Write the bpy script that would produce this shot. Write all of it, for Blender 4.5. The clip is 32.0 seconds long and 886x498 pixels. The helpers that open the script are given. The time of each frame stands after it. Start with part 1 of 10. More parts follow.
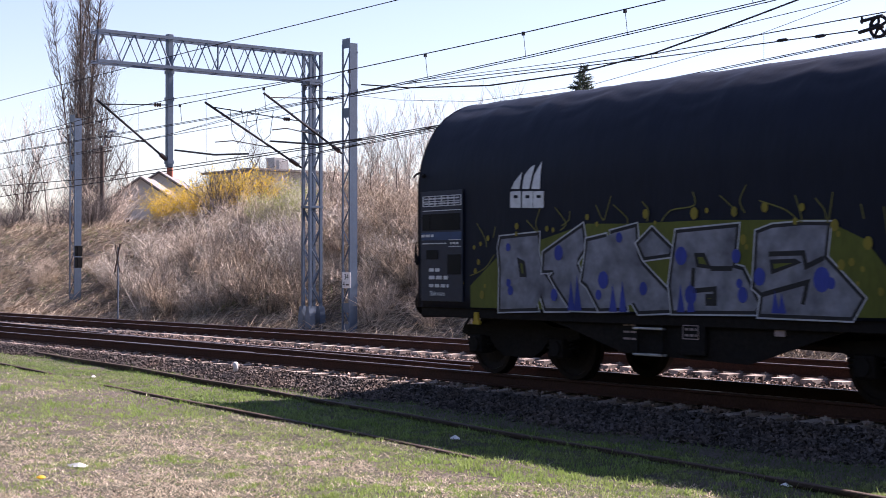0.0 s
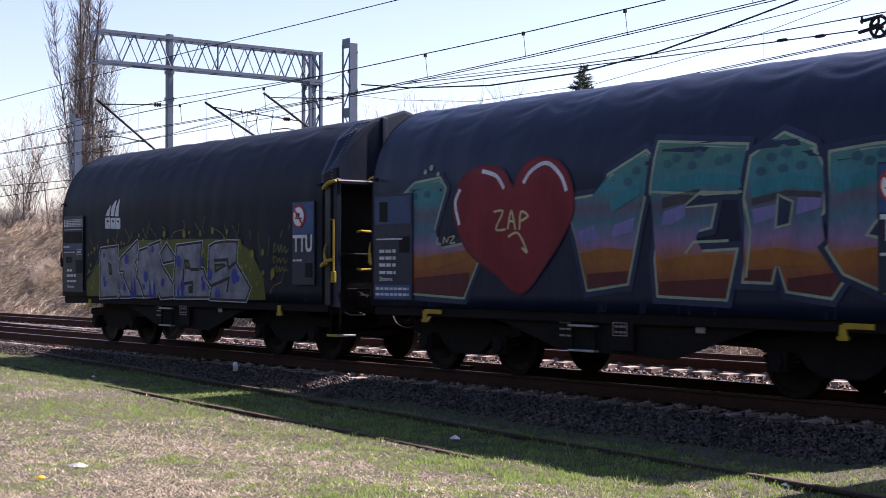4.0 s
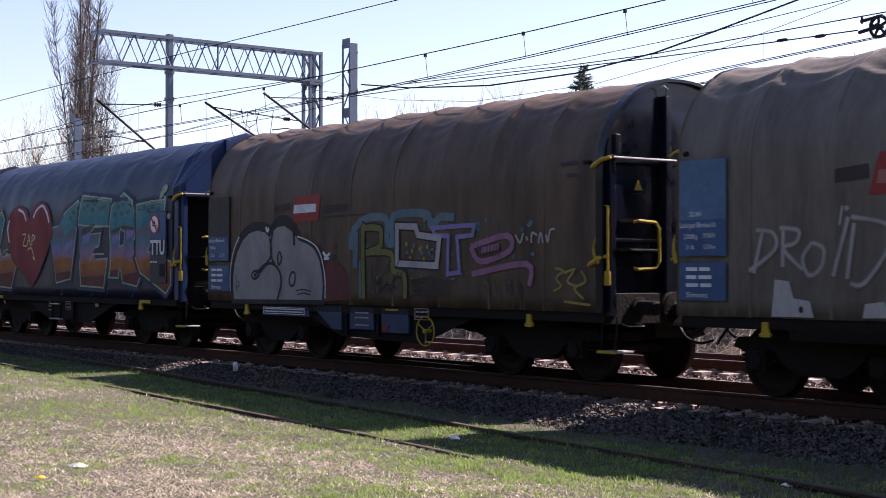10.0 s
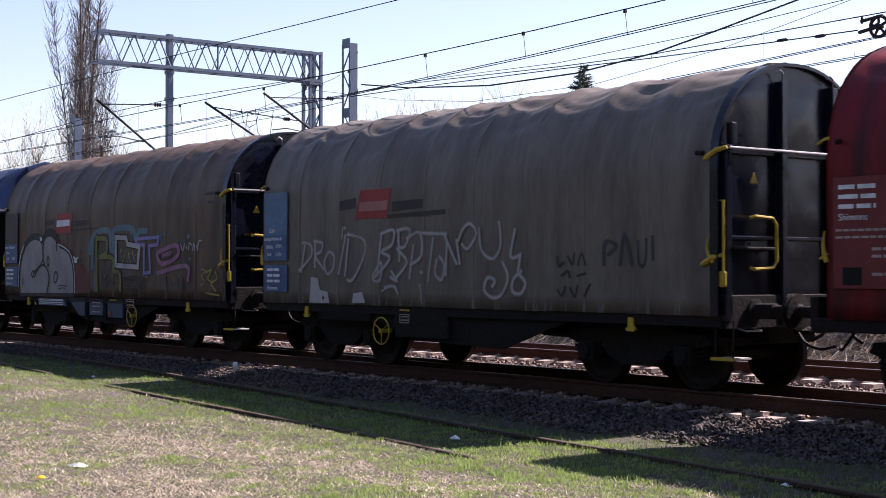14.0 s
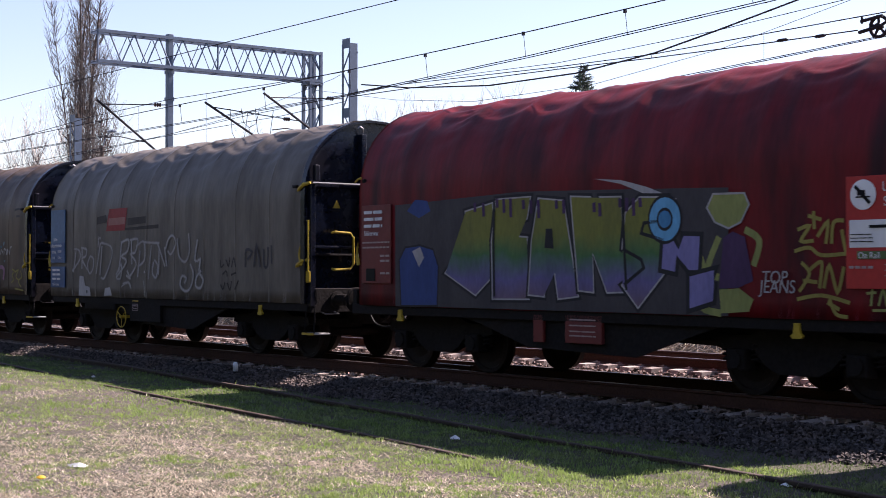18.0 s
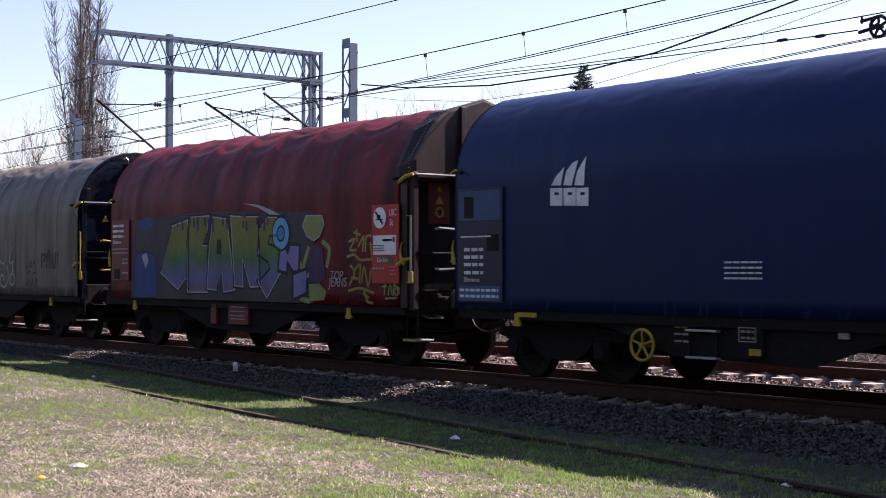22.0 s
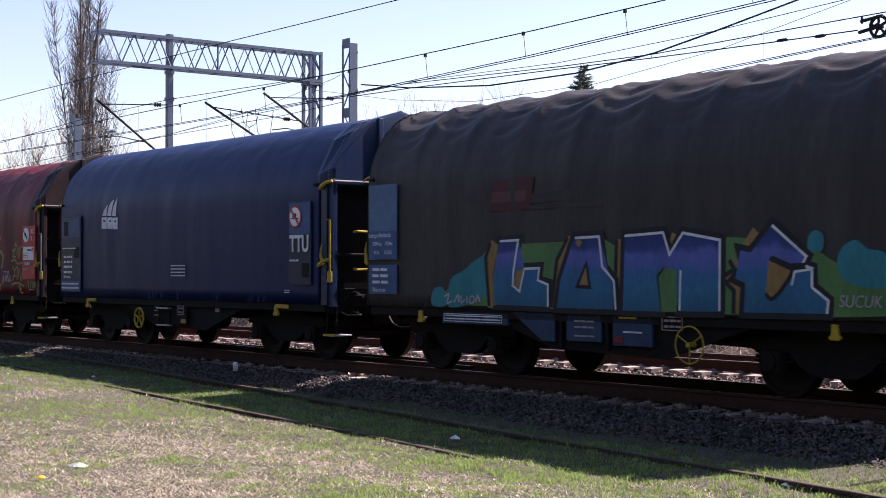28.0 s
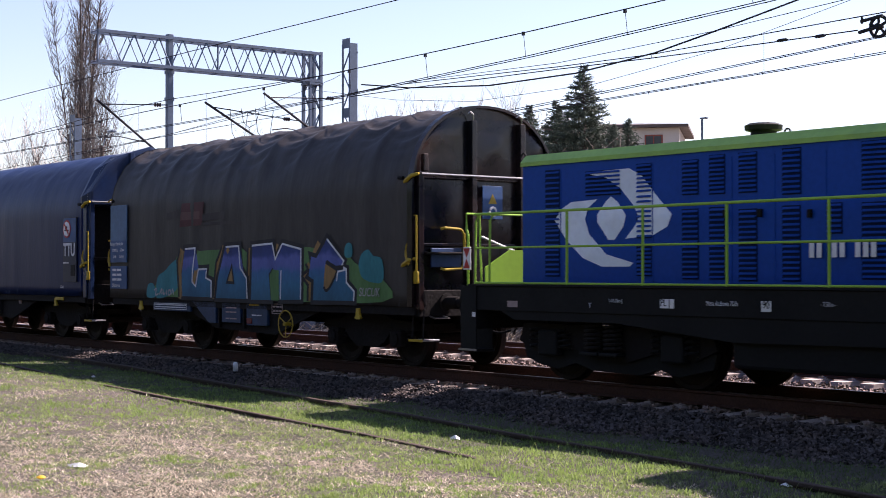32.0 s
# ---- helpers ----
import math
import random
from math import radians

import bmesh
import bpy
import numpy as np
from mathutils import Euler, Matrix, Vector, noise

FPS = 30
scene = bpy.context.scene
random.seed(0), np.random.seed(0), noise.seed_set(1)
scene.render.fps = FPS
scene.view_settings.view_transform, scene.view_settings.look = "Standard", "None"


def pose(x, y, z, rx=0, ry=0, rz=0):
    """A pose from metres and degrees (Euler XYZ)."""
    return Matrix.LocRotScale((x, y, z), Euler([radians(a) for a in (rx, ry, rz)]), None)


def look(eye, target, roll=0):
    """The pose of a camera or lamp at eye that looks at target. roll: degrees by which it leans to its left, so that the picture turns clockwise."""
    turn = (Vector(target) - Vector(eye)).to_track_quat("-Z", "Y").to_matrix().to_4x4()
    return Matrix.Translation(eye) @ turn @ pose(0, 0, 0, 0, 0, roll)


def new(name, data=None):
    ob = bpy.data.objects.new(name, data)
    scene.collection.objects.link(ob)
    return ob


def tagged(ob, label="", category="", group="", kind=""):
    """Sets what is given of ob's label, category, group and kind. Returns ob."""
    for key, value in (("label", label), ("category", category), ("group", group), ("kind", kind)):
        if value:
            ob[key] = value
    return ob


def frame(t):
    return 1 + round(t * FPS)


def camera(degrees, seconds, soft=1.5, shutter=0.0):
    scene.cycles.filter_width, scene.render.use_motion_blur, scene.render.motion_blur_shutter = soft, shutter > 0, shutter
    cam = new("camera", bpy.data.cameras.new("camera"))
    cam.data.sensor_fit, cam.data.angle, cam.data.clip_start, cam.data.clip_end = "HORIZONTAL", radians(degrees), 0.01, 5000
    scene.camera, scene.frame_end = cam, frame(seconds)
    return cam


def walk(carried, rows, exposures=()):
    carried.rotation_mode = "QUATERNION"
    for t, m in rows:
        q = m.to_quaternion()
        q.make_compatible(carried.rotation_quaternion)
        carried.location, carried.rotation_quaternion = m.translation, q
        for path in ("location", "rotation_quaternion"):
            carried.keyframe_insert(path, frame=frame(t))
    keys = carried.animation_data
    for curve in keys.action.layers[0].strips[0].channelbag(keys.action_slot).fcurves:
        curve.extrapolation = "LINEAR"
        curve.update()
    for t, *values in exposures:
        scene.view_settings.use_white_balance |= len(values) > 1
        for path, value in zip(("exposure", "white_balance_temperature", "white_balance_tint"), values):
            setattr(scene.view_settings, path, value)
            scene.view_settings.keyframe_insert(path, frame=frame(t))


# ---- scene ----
EXPOSURE, SKY, SUNP, KELVIN, TINT = 1.65, 0.065, 5.0, 6600.0, 30.5
# world: x along the track (the train rolls towards -x), y away from the camera, z up; rail top of the train's track is z = 0
EYE = Vector((0.0, -15.439, 1.558))
PAN, TILT = radians(51.923), radians(0.852)
AIM = EYE + Vector((-math.sin(PAN) * math.cos(TILT), math.cos(PAN) * math.cos(TILT), math.sin(TILT)))
cam = camera(33.175, 32.0, soft=0.9, shutter=0.35)
walk(cam, [(0.0, look(EYE, AIM)), (32.0, look(EYE, AIM))], exposures=[(0.0, EXPOSURE, KELVIN, TINT), (32.0, EXPOSURE, KELVIN, TINT)])


def travelled(t):
    """How far the train has rolled after t seconds."""
    u = t / 32.0
    return u * (110.0715 + u * (-19.6737 + u * (-104.6632 + u * (171.6328 - u * 74.3679)))) + 0.046 * max(t - 30.6, 0) ** 2


# ---- light ----
SUN_EL, SUN_AZ = 43.8, 9.0
world = bpy.data.worlds.new("world")
scene.world = world
world.use_nodes = True
wt = world.node_tree
sky = wt.nodes.new("ShaderNodeTexSky")
sky.sky_type, sky.sun_disc = "NISHITA", False
sky.sun_elevation, sky.sun_rotation = radians(SUN_EL), radians(SUN_AZ)
sky.air_density, sky.dust_density, sky.ozone_density = 1.0, 0.6, 1.3
wt.links.new(sky.outputs[0], wt.nodes["Background"].inputs[0])
wt.nodes["Background"].inputs[1].default_value = SKY
sun = new("sun", bpy.data.lights.new("sun", "SUN"))
sun.data.energy, sun.data.angle, sun.data.color = SUNP, radians(0.5), (1.0, 0.95, 0.87)
sun.matrix_world = look(Vector((math.sin(radians(SUN_AZ)) * math.cos(radians(SUN_EL)), math.cos(radians(SUN_AZ)) * math.cos(radians(SUN_EL)), math.sin(radians(SUN_EL)))) * 60, (0, 0, 0))

# ---- materials ----


def material(name, rgb, rough=0.6, metal=0.0, vary=0.25, grain=30.0, stain=None, stain_scale=1.2, stretch=(1, 1, 1), bump=0.15, amount=0.5, island=0.0, spec=0.3, obrand=0.0):
    """A procedural surface: base colour, fine grain, a second colour in broad stains, relief."""
    m = bpy.data.materials.new(name)
    m.use_nodes = True
    n, l = m.node_tree.nodes, m.node_tree.links
    p = n["Principled BSDF"]
    p.inputs["Roughness"].default_value, p.inputs["Metallic"].default_value = rough, metal
    p.inputs["Specular IOR Level"].default_value = spec
    co = n.new("ShaderNodeTexCoord")
    mp = n.new("ShaderNodeMapping")
    mp.inputs["Scale"].default_value = stretch
    l.new(co.outputs["Object"], mp.inputs[0])
    fine = n.new("ShaderNodeTexNoise")
    fine.inputs["Scale"].default_value, fine.inputs["Detail"].default_value = grain, 6
    l.new(mp.outputs[0], fine.inputs["Vector"])
    wide = n.new("ShaderNodeTexNoise")
    wide.inputs["Scale"].default_value, wide.inputs["Detail"].default_value = stain_scale, 7
    l.new(mp.outputs[0], wide.inputs["Vector"])
    ramp = n.new("ShaderNodeMapRange")
    ramp.inputs[1].default_value, ramp.inputs[2].default_value = 0.42, 0.72
    ramp.inputs[3].default_value, ramp.inputs[4].default_value = 0.0, amount
    l.new(wide.outputs[0], ramp.inputs[0])
    mix = n.new("ShaderNodeMix")
    mix.data_type = "RGBA"
    mix.inputs[6].default_value = (*rgb, 1)
    mix.inputs[7].default_value = (*(stain or [c * 0.6 for c in rgb]), 1)
    l.new(ramp.outputs[0], mix.inputs[0])
    val = n.new("ShaderNodeMapRange")
    val.inputs[1].default_value, val.inputs[2].default_value = 0.25, 0.75
    val.inputs[3].default_value, val.inputs[4].default_value = 1 - vary, 1 + vary
    l.new(fine.outputs[0], val.inputs[0])
    hsv = n.new("ShaderNodeHueSaturation")
    l.new(mix.outputs[2], hsv.inputs["Color"])
    last = val.outputs[0]
    for on, kind, pick in ((island, "ShaderNodeNewGeometry", "Random Per Island"), (obrand, "ShaderNodeObjectInfo", "Random")):
        if on:
            src = n.new(kind)
            rr = n.new("ShaderNodeMapRange")
            rr.inputs[3].default_value, rr.inputs[4].default_value = 1 - on, 1 + on
            l.new(src.outputs[pick], rr.inputs[0])
            mu = n.new("ShaderNodeMath")
            mu.operation = "MULTIPLY"
            l.new(rr.outputs[0], mu.inputs[0])
            l.new(last, mu.inputs[1])
            last = mu.outputs[0]
    l.new(last, hsv.inputs["Value"])
    l.new(hsv.outputs[0], p.inputs["Base Color"])
    if bump:
        b = n.new("ShaderNodeBump")
        b.inputs["Strength"].default_value, b.inputs["Distance"].default_value = bump, 0.02
        l.new(fine.outputs[0], b.inputs["Height"])
        l.new(b.outputs[0], p.inputs["Normal"])
    rv = n.new("ShaderNodeMapRange")
    rv.inputs[3].default_value, rv.inputs[4].default_value = max(rough - 0.12, 0.05), min(rough + 0.12, 1)
    l.new(wide.outputs[0], rv.inputs[0])
    l.new(rv.outputs[0], p.inputs["Roughness"])
    return m


def glow_through(m, rgb, weight):
    """Thin leaves and blades let some light through."""
    n, l = m.node_tree.nodes, m.node_tree.links
    tr = n.new("ShaderNodeBsdfTranslucent")
    tr.inputs[0].default_value = (*rgb, 1)
    mx = n.new("ShaderNodeMixShader")
    mx.inputs[0].default_value = weight
    l.new(n["Principled BSDF"].outputs[0], mx.inputs[1])
    l.new(tr.outputs[0], mx.inputs[2])
    l.new(mx.outputs[0], n["Material Output"].inputs[0])
    return m


# ---- mesh helpers ----


def mesh_of(name, verts, faces, mats, smooth=False):
    me = bpy.data.meshes.new(name)
    me.from_pydata(verts if isinstance(verts, list) else verts.tolist(), [], faces if isinstance(faces, list) else faces.tolist())
    for m in mats if isinstance(mats, (list, tuple)) else [mats]:
        me.materials.append(m)
    if smooth:
        me.polygons.foreach_set("use_smooth", [True] * len(me.polygons))
    me.update()
    return me


def part(name, shape, mat, parent, label="", smooth=False):
    """One mesh object under a thing or a part. shape: a bmesh or a ready mesh."""
    if isinstance(shape, bmesh.types.BMesh):
        me = bpy.data.meshes.new(name)
        bmesh.ops.recalc_face_normals(shape, faces=shape.faces)
        shape.to_mesh(me)
        shape.free()
        me.materials.append(mat)
        if smooth:
            me.polygons.foreach_set("use_smooth", [True] * len(me.polygons))
    else:
        me = shape
    ob = new(name, me)
    ob.parent = parent
    if label:
        tagged(ob, label)
    return ob


def thing(name, label, category, m=None, group="", kind=""):
    ob = new(name)
    ob.empty_display_size = 0.2
    if m is not None:
        ob.matrix_world = m
    return tagged(ob, label, category, group, kind)


def single(name, shape, mat, label, category, group="", kind="", smooth=False, m=None):
    """A thing that is one mesh."""
    ob = part(name, shape, mat, None, smooth=smooth)
    if m is not None:
        ob.matrix_world = m
    return tagged(ob, label, category, group, kind)


def box(bm, x0, x1, y0, y1, z0, z1, bevel=0.0):
    v = [bm.verts.new((x, y, z)) for x in (x0, x1) for y in (y0, y1) for z in (z0, z1)]
    f = [bm.faces.new([v[i] for i in q]) for q in ((0, 1, 3, 2), (4, 6, 7, 5), (0, 4, 5, 1), (2, 3, 7, 6), (0, 2, 6, 4), (1, 5, 7, 3))]
    if bevel:
        e = list({e for q in f for e in q.edges})
        bmesh.ops.bevel(bm, geom=e, offset=bevel, segments=2, affect="EDGES", profile=0.5)
    return bm


def boxed(*a, **k):
    return box(bmesh.new(), *a, **k)


def prism(bm, pts, a0, a1, axis="y"):
    """An outline in the plane across axis, pushed out from a0 to a1. pts are (x, z) for y, (y, z) for x, (x, y) for z."""
    def at(p, a):
        return {"y": (p[0], a, p[1]), "x": (a, p[0], p[1]), "z": (p[0], p[1], a)}[axis]
    lo, hi = [bm.verts.new(at(p, a0)) for p in pts], [bm.verts.new(at(p, a1)) for p in pts]
    bm.faces.new(lo), bm.faces.new(hi[::-1])
    for i in range(len(pts)):
        j = (i + 1) % len(pts)
        bm.faces.new((lo[i], hi[i], hi[j], lo[j]))
    return bm


def tube(bm, path, r, sides=8, closed=False):
    """A round bar along a path; r is one radius or one for each point."""
    path = [Vector(p) for p in path]
    rings = []
    n = len(path)
    up = Vector((0.13, 0.21, 0.97))
    for i, p in enumerate(path):
        a, b = path[(i - 1) % n] if closed or i else p, path[(i + 1) % n] if closed or i < n - 1 else p
        d = (b - a).normalized()
        u = d.cross(up)
        if u.length < 0.05:
            u = d.cross(Vector((1, 0, 0)))
        u.normalize()
        w = d.cross(u)
        q = r[i] if isinstance(r, (list, tuple)) else r
        rings.append([bm.verts.new(p + (u * math.cos(k) + w * math.sin(k)) * q) for k in [math.tau * s / sides for s in range(sides)]])
    for i in range(n if closed else n - 1):
        a, b = rings[i], rings[(i + 1) % n]
        for s in range(sides):
            bm.faces.new((a[s], a[(s + 1) % sides], b[(s + 1) % sides], b[s]))
    if not closed:
        bm.faces.new(rings[0][::-1]), bm.faces.new(rings[-1])
    return bm


def tubed(*a, **k):
    return tube(bmesh.new(), *a, **k)


def lathe(bm, profile, centre, axis="y", sides=24):
    """profile: (radius, along) pairs turned round an axis through centre."""
    rings = []
    for r, a in profile:
        ring = []
        for s in range(sides):
            c, d = math.cos(math.tau * s / sides) * r, math.sin(math.tau * s / sides) * r
            o = {"y": (c, a, d), "x": (a, c, d), "z": (c, d, a)}[axis]
            ring.append(bm.verts.new(Vector(centre) + Vector(o)))
        rings.append(ring)
    for a, b in zip(rings, rings[1:]):
        for s in range(sides):
            bm.faces.new((a[s], a[(s + 1) % sides], b[(s + 1) % sides], b[s]))
    bm.faces.new(rings[0][::-1]), bm.faces.new(rings[-1])
    return bm


def lathed(*a, **k):
    return lathe(bmesh.new(), *a, **k)


def sticks(p0, p1, r0, r1, sides=3):
    """Many tapered sticks at once: arrays of ends and radii; returns verts and faces."""
    p0, p1 = np.asarray(p0, float), np.asarray(p1, float)
    n = len(p0)
    d = p1 - p0
    d /= np.maximum(np.linalg.norm(d, axis=1, keepdims=True), 1e-9)
    ref = np.where(np.abs(d[:, 2:3]) > 0.9, [[1.0, 0, 0]], [[0, 0, 1.0]])
    u = np.cross(d, ref)
    u /= np.linalg.norm(u, axis=1, keepdims=True)
    w = np.cross(d, u)
    r0, r1 = np.broadcast_to(r0, n)[:, None], np.broadcast_to(r1, n)[:, None]
    rows = []
    for p, r in ((p0, r0), (p1, r1)):
        for s in range(sides):
            a = math.tau * s / sides
            rows.append(p + (u * math.cos(a) + w * math.sin(a)) * r)
    v = np.stack(rows, 1).reshape(-1, 3)
    base = np.arange(n)[:, None] * 2 * sides
    f = [base + np.array([[s, (s + 1) % sides, sides + (s + 1) % sides, sides + s]]) for s in range(sides)]
    return v, np.concatenate(f)


def blades(p, height, width, lean, rng):
    """Many bent grass blades: three triangles' worth of quad and tip each."""
    n = len(p)
    a = rng.uniform(0, math.tau, n)
    side = np.stack([np.cos(a), np.sin(a), 0 * a], 1) * (width / 2)[:, None]
    b = rng.uniform(0, math.tau, n)
    out = np.stack([np.cos(b), np.sin(b), 0 * b], 1) * (lean * height)[:, None]
    up = np.zeros((n, 3))
    up[:, 2] = height
    mid, tip = p + up * 0.55 + out * 0.35, p + up * 0.95 + out
    v = np.stack([p - side, p + side, mid + side * 0.7, mid - side * 0.7, tip], 1).reshape(-1, 3)
    k = np.arange(n)[:, None] * 5
    return v, (k + np.array([[0, 1, 2, 3]])).tolist() + (k + np.array([[3, 2, 4]])).tolist()

# ---- the materials of the place ----
M_GROUND = material("ground_soil", (0.076, 0.066, 0.056), 0.95, vary=0.75, grain=30, stain=(0.05, 0.058, 0.032), stain_scale=0.55, amount=0.8, bump=0.9, spec=0.1)
M_GRASS = glow_through(material("grass_blade", (0.145, 0.232, 0.060), 0.6, vary=0.25, grain=3, stain=(0.27, 0.255, 0.145), stain_scale=0.9, amount=0.7, bump=0, island=0.7, spec=0.3), (0.26, 0.37, 0.095), 0.43)
# darker copy of the grass: the train's shade is put into its colour
M_GRASSSHADE = glow_through(material("shaded_grass_blade", (0.062, 0.115, 0.03), 0.6, vary=0.25, grain=3, stain=(0.10, 0.105, 0.045), stain_scale=0.9, amount=0.5, bump=0, island=0.6, spec=0.2), (0.12, 0.20, 0.045), 0.35)
M_STRAW = glow_through(material("dry_grass", (0.42, 0.355, 0.255), 0.8, vary=0.2, grain=3, stain=(0.19, 0.155, 0.105), stain_scale=0.45, amount=0.9, bump=0, island=0.7, spec=0.2), (0.44, 0.34, 0.24), 0.45)
M_THATCH = glow_through(material("matted_straw", (0.52, 0.46, 0.365), 0.8, vary=0.2, grain=3, stain=(0.20, 0.185, 0.12), stain_scale=0.7, bump=0, island=0.9, spec=0.2), (0.56, 0.485, 0.38), 0.42)
M_LITTER = material("leaf_litter", (0.44, 0.355, 0.295), 0.85, vary=0.2, grain=9, stain=(0.16, 0.12, 0.098), stain_scale=2.6, bump=0, island=0.9, spec=0.1)
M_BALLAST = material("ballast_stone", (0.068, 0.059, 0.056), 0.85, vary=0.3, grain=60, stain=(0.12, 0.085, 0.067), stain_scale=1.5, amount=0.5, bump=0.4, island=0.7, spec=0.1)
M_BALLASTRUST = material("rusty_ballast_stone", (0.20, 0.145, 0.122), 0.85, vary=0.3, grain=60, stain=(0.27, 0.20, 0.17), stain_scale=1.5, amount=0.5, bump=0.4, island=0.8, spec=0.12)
M_BED = material("ballast_bed", (0.045, 0.036, 0.031), 0.95, vary=0.6, grain=34, stain=(0.035, 0.026, 0.021), stain_scale=1.0, bump=1.0, spec=0.1)
M_RUST = material("rusty_rail", (0.055, 0.027, 0.020), 0.75, metal=0.0, vary=0.3, grain=40, stain=(0.085, 0.04, 0.027), stain_scale=3, bump=0.4, spec=0.08)
M_RUSTDRY = material("rusty_siding_rail", (0.05, 0.033, 0.024), 0.8, vary=0.35, grain=50, stain=(0.055, 0.034, 0.024), stain_scale=4, bump=0.5)
M_POLISH = material("polished_rail_head", (0.20, 0.155, 0.14), 0.42, metal=0.8, vary=0.2, grain=8, bump=0.05)
M_SLEEPER = material("concrete_sleeper", (0.27, 0.22, 0.19), 0.85, vary=0.25, grain=40, stain=(0.15, 0.11, 0.085), stain_scale=2.5, amount=0.7, bump=0.3, obrand=0.3)
M_GALV = material("galvanised_steel", (0.072, 0.108, 0.16), 0.45, metal=0.0, vary=0.15, grain=18, stain=(0.055, 0.08, 0.12), stain_scale=1.5, bump=0.05, spec=0.5)
M_CABLE = material("catenary_wire", (0.03, 0.03, 0.035), 0.6, metal=0.3, vary=0.1, bump=0, spec=0.08)
M_INSUL = material("brown_insulator", (0.06, 0.035, 0.03), 0.3, vary=0.1, bump=0)
M_EARTH = material("embankment_soil", (0.16, 0.13, 0.105), 0.95, vary=0.6, grain=7, stain=(0.085, 0.075, 0.055), stain_scale=0.35, amount=0.8, bump=1.0, spec=0.05)
M_BRAMBLE = glow_through(material("dry_stalk", (0.48, 0.41, 0.32), 0.85, vary=0.2, grain=2, stain=(0.20, 0.15, 0.115), stain_scale=0.4, amount=0.9, bump=0, island=0.9, spec=0.2), (0.44, 0.34, 0.26), 0.3)
M_TWIGDARK = material("dark_tree_twig", (0.115, 0.102, 0.096), 0.9, vary=0.2, grain=4, bump=0, island=0.35, spec=0.1)
M_TWIGMID = material("brown_twig", (0.44, 0.375, 0.31), 0.9, vary=0.2, grain=4, bump=0, island=0.6, spec=0.1)
M_TWIG = material("grey_brown_twig", (0.52, 0.47, 0.41), 0.85, vary=0.2, grain=4, bump=0, island=0.6, spec=0.25)
M_BARK = material("grey_bark", (0.10, 0.08, 0.07), 0.9, vary=0.35, grain=20, stretch=(1, 1, 0.25), bump=0.5, spec=0.1)
M_BUD = glow_through(material("spring_bud", (0.28, 0.33, 0.09), 0.7, vary=0.2, grain=3, bump=0, island=0.4), (0.34, 0.40, 0.1), 0.4)
M_YELLOW_FLOWER = glow_through(material("yellow_blossom", (0.66, 0.47, 0.05), 0.6, vary=0.15, grain=3, bump=0, island=0.3), (0.8, 0.6, 0.05), 0.4)
M_NEEDLE = material("spruce_needle", (0.06, 0.085, 0.06), 0.7, vary=0.3, grain=4, bump=0, island=0.5)
M_WALL = material("rendered_wall", (0.50, 0.47, 0.44), 0.9, vary=0.08, grain=20, stain=(0.40, 0.37, 0.34), stain_scale=0.6, bump=0.1)
M_WALLGREY = material("grey_render", (0.38, 0.38, 0.37), 0.9, vary=0.1, grain=15, stain=(0.28, 0.28, 0.28), stain_scale=0.5, bump=0.1)
M_ROOF = material("dark_roof", (0.09, 0.07, 0.065), 0.7, vary=0.2, grain=10, bump=0.3)
M_ROOFPALE = material("fibre_cement_roof", (0.20, 0.19, 0.185), 0.85, vary=0.15, grain=12, stain=(0.14, 0.125, 0.115), bump=0.3, spec=0.15)
M_BRICK = material("red_brick", (0.22, 0.08, 0.055), 0.9, vary=0.25, grain=25, bump=0.4)
M_GLASS = material("window_glass", (0.03, 0.035, 0.04), 0.08, vary=0.05, bump=0)
M_REDFRAME = material("red_window_frame", (0.25, 0.06, 0.04), 0.6, vary=0.1, bump=0)
M_WHITE = material("white_paint", (0.75, 0.75, 0.75), 0.6, vary=0.06, grain=12, bump=0.05)
M_WHITEWORN = material("worn_white_lettering", (0.62, 0.63, 0.65), 0.7, vary=0.15, grain=14, stain=(0.35, 0.36, 0.38), stain_scale=3, bump=0)
M_BLACK = material("black_paint", (0.010, 0.0105, 0.0115), 0.6, vary=0.2, grain=20, bump=0.1, spec=0.1)
M_UNDER = material("grimy_underframe", (0.012, 0.0105, 0.0105), 0.75, vary=0.35, grain=18, stain=(0.02, 0.015, 0.013), stain_scale=2.5, bump=0.3, spec=0.1)
M_WHEEL = material("wheel_steel", (0.016, 0.012, 0.011), 0.6, metal=0.2, vary=0.3, grain=25, stain=(0.03, 0.018, 0.013), stain_scale=4, bump=0.2, spec=0.08)
M_YELLOW = material("yellow_safety_paint", (0.40, 0.27, 0.02), 0.5, vary=0.15, grain=20, stain=(0.2, 0.13, 0.02), stain_scale=5, bump=0.08)
M_CHROME = material("bare_steel_bar", (0.30, 0.30, 0.31), 0.38, metal=0.85, vary=0.1, bump=0)
M_STEPBAR = material("worn_step_edge", (0.38, 0.38, 0.38), 0.45, metal=0.5, vary=0.2, grain=20, bump=0.1)
M_LIME = material("lime_green_paint", (0.24, 0.44, 0.05), 0.4, vary=0.06, grain=12, stain=(0.24, 0.42, 0.06), stain_scale=2, bump=0.03)
M_LIMEDULL = material("lime_green_roof_paint", (0.27, 0.47, 0.09), 0.5, vary=0.08, grain=12, stain=(0.16, 0.3, 0.09), stain_scale=2, bump=0.05)
M_LOCOBLUE = material("locomotive_blue_paint", (0.003, 0.056, 0.29), 0.42, vary=0.1, grain=14, stain=(0.003, 0.046, 0.25), stain_scale=1.5, bump=0.03, spec=0.15)
